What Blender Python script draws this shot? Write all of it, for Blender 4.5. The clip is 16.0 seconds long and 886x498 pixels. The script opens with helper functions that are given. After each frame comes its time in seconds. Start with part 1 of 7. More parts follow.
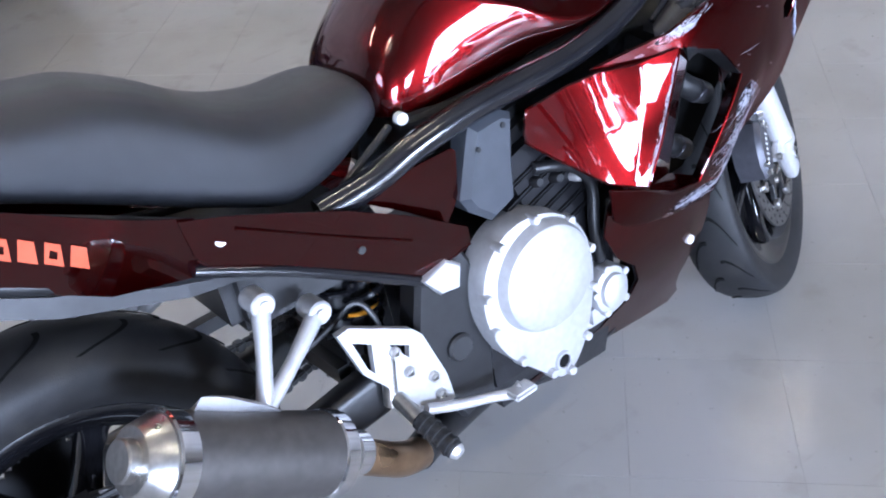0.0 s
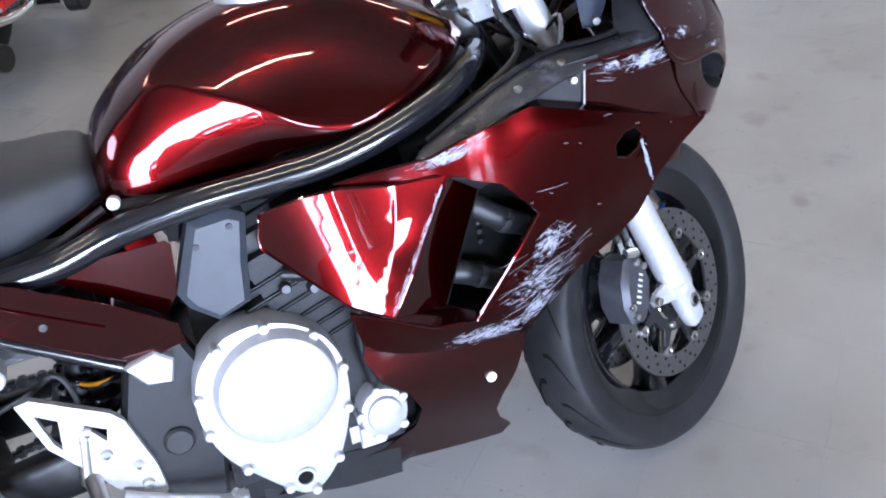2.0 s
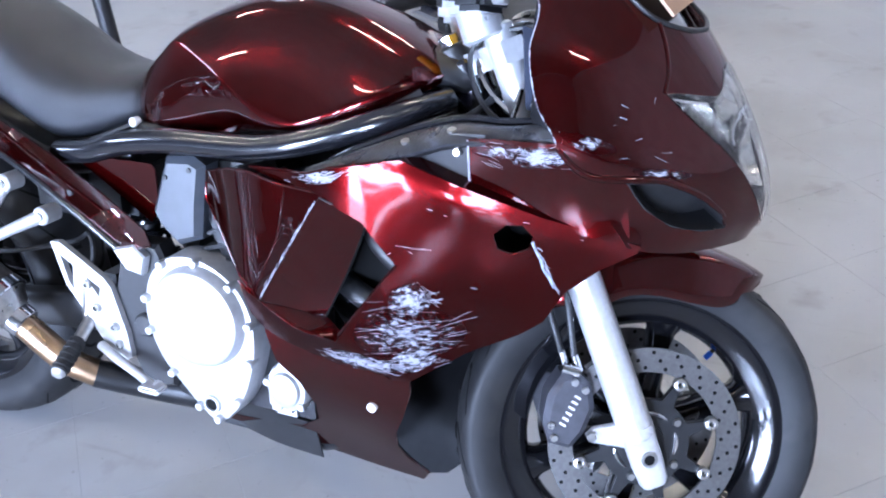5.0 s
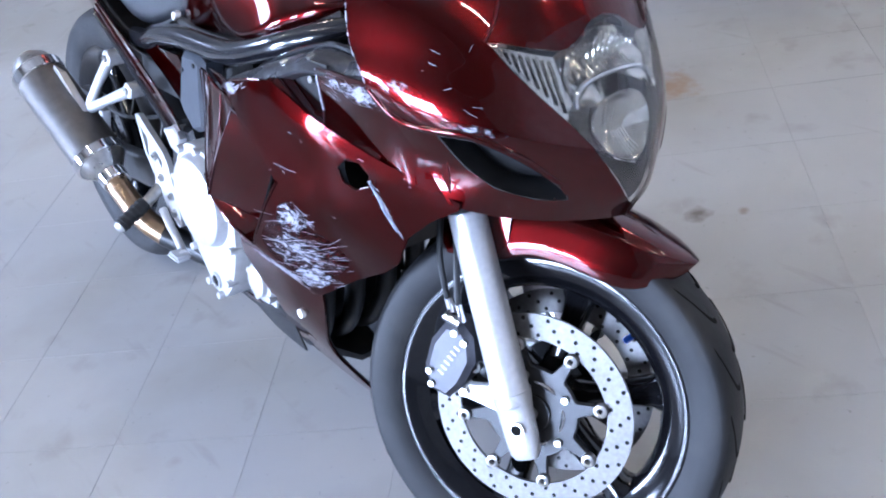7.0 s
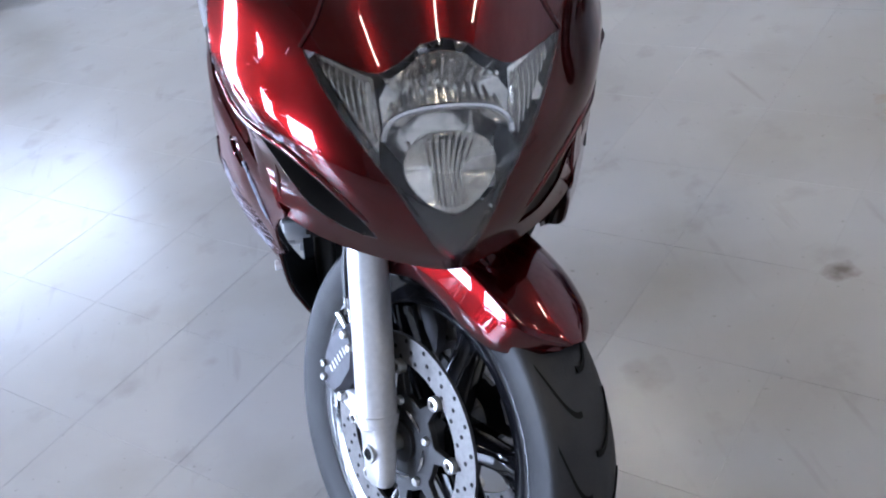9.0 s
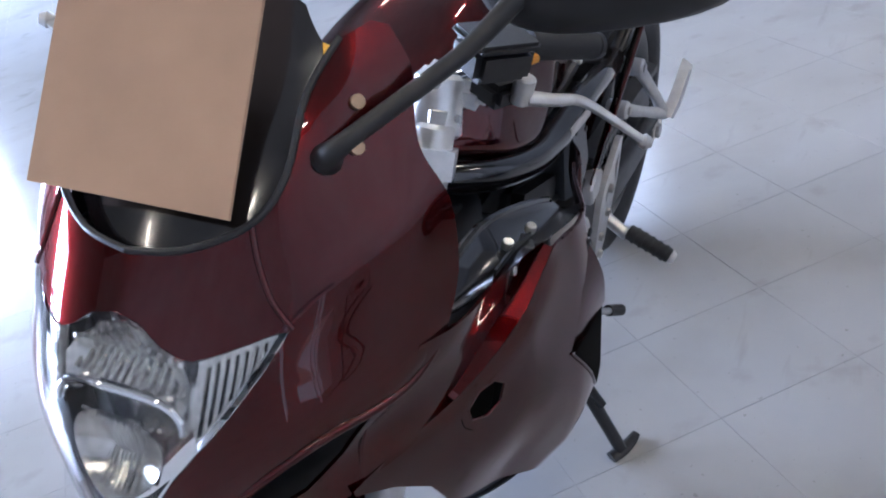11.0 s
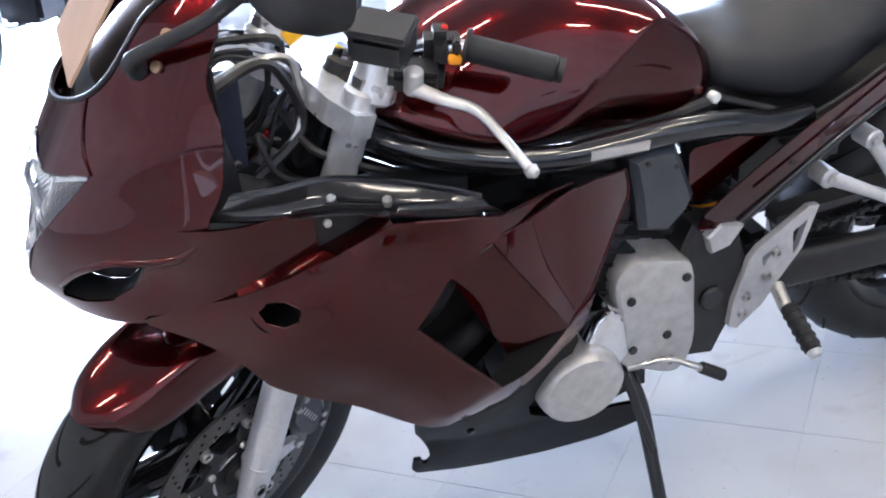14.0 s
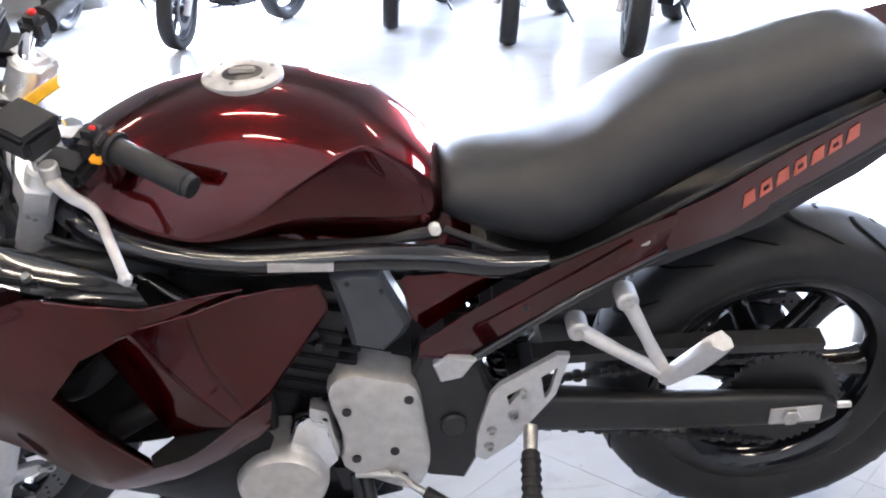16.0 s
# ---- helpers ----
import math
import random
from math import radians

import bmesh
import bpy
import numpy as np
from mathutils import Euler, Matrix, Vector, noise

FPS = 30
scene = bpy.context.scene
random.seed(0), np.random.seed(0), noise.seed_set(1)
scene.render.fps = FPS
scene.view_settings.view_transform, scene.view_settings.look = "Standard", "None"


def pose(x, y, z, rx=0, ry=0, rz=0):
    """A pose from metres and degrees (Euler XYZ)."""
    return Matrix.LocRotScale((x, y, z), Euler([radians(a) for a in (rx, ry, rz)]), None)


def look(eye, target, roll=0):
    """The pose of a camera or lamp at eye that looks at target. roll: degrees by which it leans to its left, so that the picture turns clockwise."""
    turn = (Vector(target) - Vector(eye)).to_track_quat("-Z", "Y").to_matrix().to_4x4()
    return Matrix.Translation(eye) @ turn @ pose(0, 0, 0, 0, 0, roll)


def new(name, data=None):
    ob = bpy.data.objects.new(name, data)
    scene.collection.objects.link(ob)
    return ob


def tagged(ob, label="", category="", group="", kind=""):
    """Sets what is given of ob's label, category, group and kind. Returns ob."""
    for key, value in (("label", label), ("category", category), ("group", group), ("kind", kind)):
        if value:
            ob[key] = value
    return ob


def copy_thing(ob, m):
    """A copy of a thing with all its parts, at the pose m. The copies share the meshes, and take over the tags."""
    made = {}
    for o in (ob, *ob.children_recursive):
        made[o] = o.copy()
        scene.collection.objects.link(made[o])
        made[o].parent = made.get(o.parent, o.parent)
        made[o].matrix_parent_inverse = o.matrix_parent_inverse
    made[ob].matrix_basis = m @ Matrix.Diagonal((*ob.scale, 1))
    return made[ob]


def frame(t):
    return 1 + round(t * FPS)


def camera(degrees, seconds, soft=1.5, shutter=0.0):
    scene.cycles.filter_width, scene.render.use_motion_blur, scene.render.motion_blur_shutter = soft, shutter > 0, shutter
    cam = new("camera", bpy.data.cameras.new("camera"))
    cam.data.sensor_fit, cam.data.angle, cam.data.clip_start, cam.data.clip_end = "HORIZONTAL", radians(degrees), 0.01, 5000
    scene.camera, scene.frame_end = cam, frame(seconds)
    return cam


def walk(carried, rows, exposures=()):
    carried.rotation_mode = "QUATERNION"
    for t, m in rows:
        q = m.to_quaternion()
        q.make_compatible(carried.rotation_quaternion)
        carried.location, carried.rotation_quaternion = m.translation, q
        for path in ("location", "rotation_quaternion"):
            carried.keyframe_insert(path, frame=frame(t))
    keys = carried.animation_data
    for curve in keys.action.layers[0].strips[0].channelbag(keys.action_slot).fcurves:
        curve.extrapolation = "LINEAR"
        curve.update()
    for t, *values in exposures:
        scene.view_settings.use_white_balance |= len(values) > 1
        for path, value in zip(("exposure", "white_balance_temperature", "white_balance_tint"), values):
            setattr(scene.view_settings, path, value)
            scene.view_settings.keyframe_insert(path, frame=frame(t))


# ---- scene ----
cam = camera(48.43, 16.0, soft=2.0)
PATH = [
    (0, pose(-0.0356, -0.9462, 1.4619, 51.38, 4.39, -38.91)),
    (0.5, pose(0.1654, -1.0201, 1.4742, 52.60, 6.53, -35.32)),
    (1, pose(0.3610, -1.1426, 1.5057, 52.05, 3.68, -26.81)),
    (1.5, pose(0.5155, -1.2111, 1.4849, 53.06, 4.25, -23.41)),
    (2, pose(0.6682, -1.1674, 1.4705, 53.41, 3.87, -21.37)),
    (2.5, pose(0.8530, -1.1757, 1.4888, 55.31, 5.62, -16.10)),
    (3, pose(1.0617, -1.2520, 1.5222, 56.37, 5.48, -6.53)),
    (5.5, pose(1.8650, -1.0381, 1.4000, 57.78, 7.13, 29.64)),
    (6, pose(1.9737, -0.9003, 1.3818, 56.78, 9.50, 36.99)),
    (6.5, pose(2.2013, -0.7592, 1.3704, 55.88, 8.91, 46.84)),
    (7, pose(2.3646, -0.6281, 1.3509, 55.40, 10.53, 50.09)),
    (7.5, pose(2.4123, -0.4284, 1.2836, 51.08, 10.52, 53.22)),
    (8, pose(2.4508, -0.2778, 1.2614, 49.25, 12.17, 59.75)),
    (8.5, pose(2.5256, -0.0604, 1.2612, 49.96, 11.32, 70.97)),
    (9, pose(2.5068, 0.0679, 1.2707, 55.28, 11.53, 78.11)),
    (9.5, pose(2.3247, 0.2322, 1.2832, 57.89, 12.27, 85.06)),
    (11.8, pose(2.0225, 1.0706, 1.2586, 62.99, 13.50, 131.55)),
    (12, pose(2.0139, 1.1221, 1.2138, 63.88, 13.40, 135.65)),
    (12.5, pose(1.9571, 1.3001, 1.1779, 63.69, 11.09, 145.81)),
    (13, pose(1.7812, 1.3247, 1.1501, 61.88, 9.10, 148.19)),
    (13.5, pose(1.5989, 1.3868, 1.1590, 62.62, 9.45, 150.67)),
    (14, pose(1.4264, 1.5419, 1.1660, 66.20, 8.84, 160.54)),
    (14.5, pose(1.2807, 1.6426, 1.1815, 68.18, 7.94, 166.11)),
    (15, pose(1.0950, 1.6207, 1.1858, 68.12, 6.48, 167.07)),
    (15.5, pose(0.8776, 1.6040, 1.2128, 67.70, 6.98, 171.47)),
    (16, pose(0.6330, 1.6537, 1.2272, 68.34, 3.61, 177.22)),
]
walk(cam, PATH, [(0,1.1,5300,15),(3,1.15,5500,15),(5.5,1.5,5000,16),(6.5,1.5,5000,16),(7.0,1.4,5000,15),(7.5,1.15,5100,15),(8.5,1.2,5200,14),(9.5,1.2,5250,14),(12,1.2,5000,16),(13,1.6,5000,15),(14,2.0,5300,14),(16,2.05,5600,14)])

# ---------- world, daylight, lamps ----------
world = bpy.data.worlds.new("world")
scene.world = world
world.use_nodes = True
wn = world.node_tree
sky = wn.nodes.new("ShaderNodeTexSky")
sky.sky_type = "NISHITA"
sky.sun_disc = False
sky.sun_elevation = radians(38)
sky.sun_rotation = radians(150)
wn.links.new(sky.outputs[0], wn.nodes["Background"].inputs[0])
wn.nodes["Background"].inputs[1].default_value = 0.12

sun = new("sun", bpy.data.lights.new("sun", "SUN"))
sun.data.energy, sun.data.angle, sun.data.color = 3.0, radians(0.5), (1.0, 0.95, 0.88)
sun.matrix_world = look((0, 0, 20), (5, 8, 0))


def area(name, at, target, sx, sy, power, color):
    ob = new(name, bpy.data.lights.new(name, "AREA"))
    ob.data.shape, ob.data.size, ob.data.size_y = "RECTANGLE", sx, sy
    ob.data.energy, ob.data.color = power, color
    ob.matrix_world = look(at, target)
    return ob


# the open roller doors on the south side, a glazed door to the west, and strip lamps
for lamp_at, lamp_to, wide, tall, power in (((2.8, -8.95, 1.4), (2.2, 0, 0.6), 1.9, 2.7, 330), ((-3.4, -8.95, 1.4), (-1.6, 0, 0.6), 2.2, 2.7, 410), ((0.2, -8.95, 2.0), (0.3, 0, 0.6), 0.95, 1.4, 90)):
    area("door_daylight", lamp_at, lamp_to, wide, tall, power, (0.84, 0.90, 1.0)).data.spread = radians(135)
area("window_daylight", (-9.95, -4.8, 5.2), (0, -1.0, 0.6), 3.4, 1.7, 170, (0.86, 0.91, 1.0))

# ---------- materials ----------


def mat(name, base, rough=0.5, metal=0.0, vary=0.12, scale=30.0, bump=0.0, bscale=300.0, coat=0.0, coat_rough=0.03, rvary=0.1, alt=None, altscale=6.0, altcut=(0.55, 0.7)):
    m = bpy.data.materials.new(name)
    m.use_nodes = True
    nt = m.node_tree
    b = nt.nodes["Principled BSDF"]
    tc = nt.nodes.new("ShaderNodeTexCoord")

    def noise_node(sc, detail=4.0):
        n = nt.nodes.new("ShaderNodeTexNoise")
        n.inputs["Scale"].default_value = sc
        n.inputs["Detail"].default_value = detail
        nt.links.new(tc.outputs["Object"], n.inputs["Vector"])
        return n

    n1 = noise_node(scale)
    ramp = nt.nodes.new("ShaderNodeValToRGB")
    ramp.color_ramp.elements[0].position, ramp.color_ramp.elements[1].position = 0.3, 0.7
    ramp.color_ramp.elements[0].color = (*[c * (1 - vary) for c in base], 1)
    ramp.color_ramp.elements[1].color = (*[min(1, c * (1 + vary)) for c in base], 1)
    nt.links.new(n1.outputs[0], ramp.inputs[0])
    colour = ramp.outputs[0]
    if alt:
        n2 = noise_node(altscale, 6.0)
        r2 = nt.nodes.new("ShaderNodeMapRange")
        r2.inputs[1].default_value, r2.inputs[2].default_value = altcut
        nt.links.new(n2.outputs[0], r2.inputs[0])
        mix = nt.nodes.new("ShaderNodeMix")
        mix.data_type = "RGBA"
        nt.links.new(r2.outputs[0], mix.inputs[0])
        nt.links.new(colour, mix.inputs[6])
        mix.inputs[7].default_value = (*alt, 1)
        colour = mix.outputs[2]
    nt.links.new(colour, b.inputs["Base Color"])
    n3 = noise_node(scale * 0.35)
    rr = nt.nodes.new("ShaderNodeMapRange")
    rr.inputs[3].default_value, rr.inputs[4].default_value = max(0.02, rough - rvary), min(1, rough + rvary)
    nt.links.new(n3.outputs[0], rr.inputs[0])
    nt.links.new(rr.outputs[0], b.inputs["Roughness"])
    b.inputs["Metallic"].default_value = metal
    b.inputs["Coat Weight"].default_value = coat
    b.inputs["Coat Roughness"].default_value = coat_rough
    if bump:
        n4 = noise_node(bscale, 3.0)
        bp = nt.nodes.new("ShaderNodeBump")
        bp.inputs["Strength"].default_value = bump
        bp.inputs["Distance"].default_value = 0.002
        nt.links.new(n4.outputs[0], bp.inputs["Height"])
        nt.links.new(bp.outputs[0], b.inputs["Normal"])
    return m


PAINT = mat("candy_red_paint", (0.056, 0.0012, 0.0015), 0.23, 0.96, 0.04, 4, 0.0, coat=1.0, coat_rough=0.025, rvary=0.012)
PAINT_SCRATCHED = mat("scratched_paint", (0.056, 0.0012, 0.0015), 0.24, 0.96, 0.08, 9, 0.04, 60, coat=0.4, coat_rough=0.075, rvary=0.03)
for m in (PAINT, PAINT_SCRATCHED):
    b = m.node_tree.nodes["Principled BSDF"]
    b.inputs["Specular Tint"].default_value = (0.45, 0.12, 0.12, 1)
    b.inputs["Coat IOR"].default_value = 1.45
BLACK_GLOSS = mat("black_gloss", (0.008, 0.008, 0.010), 0.18, 0.0, 0.2, 60, coat=0.6, coat_rough=0.06)
BLACK_PLASTIC = mat("black_plastic", (0.014, 0.014, 0.015), 0.45, 0.0, 0.25, 50, 0.15, 900)
BLACK_METAL = mat("black_painted_metal", (0.009, 0.009, 0.010), 0.42, 0.1, 0.25, 60, coat=0.12, coat_rough=0.25)
ENGINE_BLACK = mat("engine_black", (0.010, 0.010, 0.012), 0.42, 0.3, 0.3, 40, 0.2, 250)
RIM_BLACK = mat("rim_black", (0.005, 0.005, 0.006), 0.09, 0.0, 0.2, 60, rvary=0.03)
SEAT = mat("seat_vinyl", (0.015, 0.016, 0.019), 0.37, 0.0, 0.15, 40, 0.5, 1400)
RUBBER = mat("tyre_rubber", (0.013, 0.013, 0.014), 0.55, 0.0, 0.25, 20, 0.3, 500, alt=(0.024, 0.023, 0.022), altscale=9)
GRIP = mat("grip_rubber", (0.012, 0.012, 0.013), 0.6, 0.0, 0.2, 60, 0.4, 900)
SILVER = mat("silver_paint", (0.66, 0.66, 0.68), 0.34, 0.55, 0.06, 120, 0.1, 900, coat=0.15, coat_rough=0.2)
CALIPER = mat("caliper_grey", (0.06, 0.06, 0.07), 0.38, 0.4, 0.15, 60, 0.1, 500)
CAST = mat("cast_aluminium", (0.52, 0.52, 0.53), 0.42, 0.5, 0.08, 80, 0.2, 700)
DULL_SILVER = mat("dull_alloy", (0.55, 0.54, 0.53), 0.42, 0.7, 0.12, 50, 0.15, 600)
POLISHED = mat("polished_alloy", (0.84, 0.85, 0.87), 0.30, 0.70, 0.08, 60, 0.15, 500)
CHROME = mat("chrome", (0.80, 0.80, 0.82), 0.08, 1.0, 0.03, 20, rvary=0.04)
STEEL = mat("brushed_steel", (0.50, 0.49, 0.47), 0.30, 1.0, 0.15, 90)
DISC = mat("disc_steel", (0.135, 0.13, 0.127), 0.42, 0.85, 0.12, 150, 0.15, 900)
# near-black that paints the shade inside holes, grooves and openings
HOLE_SHADE = mat("hole_shade", (0.004, 0.004, 0.004), 0.8)
HOLE_SHADE.node_tree.nodes["Principled BSDF"].inputs["Specular IOR Level"].default_value = 0.15
TITAN = mat("muffler_skin", (0.088, 0.081, 0.076), 0.42, 0.6, 0.12, 60, 0.25, 1500)
BRASS = mat("heat_tinted_steel", (0.45, 0.31, 0.19), 0.28, 1.0, 0.25, 20)
GREY_PLASTIC = mat("grey_plastic", (0.050, 0.055, 0.065), 0.33, 0.0, 0.1, 40, 0.1, 700)
SCUFF = mat("scuffed_plastic", (0.02, 0.02, 0.023), 0.32, 0.0, 0.3, 60, 0.5, 260, alt=(0.13, 0.135, 0.16), altscale=16, altcut=(0.60, 0.80), rvary=0.18)
SCRATCH = mat("bare_scratch", (0.36, 0.35, 0.41), 0.5, 0.0, 0.3, 200)
DULL_BLACK = mat("dull_black_plastic", (0.008, 0.008, 0.009), 0.6, 0.0, 0.2, 40, 0.1, 500)
DASH_BLUE = mat("dash_plastic", (0.012, 0.015, 0.028), 0.5, 0.0, 0.2, 40, 0.1, 500)
for m in (DULL_BLACK, DASH_BLUE):
    m.node_tree.nodes["Principled BSDF"].inputs["Specular IOR Level"].default_value = 0.2
TORN = mat("torn_plastic", (0.30, 0.33, 0.42), 0.35, 0.0, 0.5, 160, 0.6, 300)
CARDBOARD = mat("cardboard", (0.42, 0.28, 0.19), 0.85, 0.0, 0.06, 12, 0.1, 200)
YELLOW = mat("yellow_plastic", (0.90, 0.50, 0.015), 0.4, 0.0, 0.05, 30)
AMBER = mat("amber_plastic", (0.85, 0.36, 0.01), 0.35, 0.0, 0.05, 30)
RED_LENS = mat("red_lens", (0.55, 0.02, 0.02), 0.2, 0.0, 0.1, 60, coat=0.6)
RED_SWITCH = mat("red_plastic", (0.65, 0.03, 0.02), 0.4)
DECAL = mat("orange_red_decal", (0.55, 0.09, 0.04), 0.4, 0.0, 0.08, 80, coat=0.4)
BLUE_CAP = mat("blue_cap", (0.02, 0.12, 0.75), 0.35, 0.3)
WHITE_MARK = mat("white_marking", (0.70, 0.70, 0.70), 0.5)
NAVY = mat("navy_paint", (0.008, 0.010, 0.035), 0.25, 0.3, 0.1, 200, coat=1.0)
REFLECTOR = mat("reflector_chrome", (0.72, 0.70, 0.66), 0.16, 1.0, 0.12, 120)
GREY_PAINT = mat("grey_wall_paint", (0.27, 0.27, 0.27), 0.7, 0.0, 0.1, 1.5, 0.2, 60)
DARK_WALL = mat("dim_wall_paint", (0.52, 0.51, 0.50), 0.8, 0.0, 0.15, 1.2, 0.2, 60)
CEILING = mat("ceiling_sheet", (0.27, 0.245, 0.215), 0.8, 0.0, 0.15, 1.2)
WHITE_PAINT = mat("white_paint", (0.75, 0.75, 0.74), 0.5, 0.0, 0.05, 10)


def scuff_film(name, turn, cut, stretch):
    """Rubbed paint: pale streaks along one direction that thin out towards the patch's rim."""
    m = bpy.data.materials.new(name)
    m.use_nodes = True
    nt = m.node_tree
    b = nt.nodes["Principled BSDF"]
    b.inputs["Base Color"].default_value = (0.40, 0.40, 0.47, 1)
    b.inputs["Roughness"].default_value = 0.42
    tc = nt.nodes.new("ShaderNodeTexCoord")

    def math_node(op, a, c):
        n = nt.nodes.new("ShaderNodeMath")
        n.operation = op
        for i, v in enumerate((a, c)):
            if isinstance(v, (int, float)):
                n.inputs[i].default_value = v
            else:
                nt.links.new(v, n.inputs[i])
        return n.outputs[0]

    def noise_out(sx, sz, rot, detail):
        turned = nt.nodes.new("ShaderNodeMapping")
        turned.inputs["Rotation"].default_value = (0, rot, 0)
        nt.links.new(tc.outputs["Object"], turned.inputs["Vector"])
        scaled = nt.nodes.new("ShaderNodeMapping")
        scaled.inputs["Scale"].default_value = (sx, sx, sz)
        nt.links.new(turned.outputs[0], scaled.inputs["Vector"])
        n = nt.nodes.new("ShaderNodeTexNoise")
        n.inputs["Scale"].default_value, n.inputs["Detail"].default_value = 1.0, detail
        nt.links.new(scaled.outputs[0], n.inputs["Vector"])
        return n.outputs[0]

    sep = nt.nodes.new("ShaderNodeSeparateXYZ")
    nt.links.new(tc.outputs["Generated"], sep.inputs[0])
    dx = math_node("SUBTRACT", sep.outputs[0], 0.5)
    dz = math_node("SUBTRACT", sep.outputs[2], 0.5)
    r = math_node("SQRT", math_node("ADD", math_node("MULTIPLY", dx, dx), math_node("MULTIPLY", dz, dz)), 0.0)
    fine_noise = noise_out(2000.0 / stretch, 2000.0, turn, 2.0)
    patch_noise = noise_out(85.0, 170.0, turn, 5.0)
    total = math_node("ADD", math_node("MULTIPLY", fine_noise, 0.6), math_node("MULTIPLY", patch_noise, 0.9))
    total = math_node("SUBTRACT", total, math_node("MULTIPLY", r, 0.55))
    ramp = nt.nodes.new("ShaderNodeMapRange")
    ramp.inputs[1].default_value, ramp.inputs[2].default_value = cut, cut + 0.16
    ramp.inputs[4].default_value = 0.62
    nt.links.new(total, ramp.inputs[0])
    nt.links.new(ramp.outputs[0], b.inputs["Alpha"])
    return m


SCUFF_STREAK = scuff_film("rubbed_streaks", radians(-16), 0.66, 16.0)
SCUFF_PATCH = scuff_film("rubbed_patch", radians(20), 0.56, 5.0)


def glass(name, color, rough=0.02):
    m = bpy.data.materials.new(name)
    m.use_nodes = True
    b = m.node_tree.nodes["Principled BSDF"]
    b.inputs["Base Color"].default_value = (*color, 1)
    b.inputs["Transmission Weight"].default_value = 1.0
    b.inputs["Roughness"].default_value = rough
    b.inputs["IOR"].default_value = 1.06
    b.inputs["Coat Weight"].default_value = 1.0
    b.inputs["Coat Roughness"].default_value = 0.02
    return m


LENS = glass("clear_lens", (0.93, 0.93, 0.92))


def glow(name, color, strength):
    m = bpy.data.materials.new(name)
    m.use_nodes = True
    b = m.node_tree.nodes["Principled BSDF"]
    b.inputs["Base Color"].default_value = (0.8, 0.8, 0.8, 1)
    b.inputs["Emission Color"].default_value = (*color, 1)
    b.inputs["Emission Strength"].default_value = strength
    return m


RUBBER.node_tree.nodes["Principled BSDF"].inputs["Specular IOR Level"].default_value = 0.34
TUBE_GLOW = glow("fluorescent_tube", (1.0, 0.80, 0.52), 55.0)


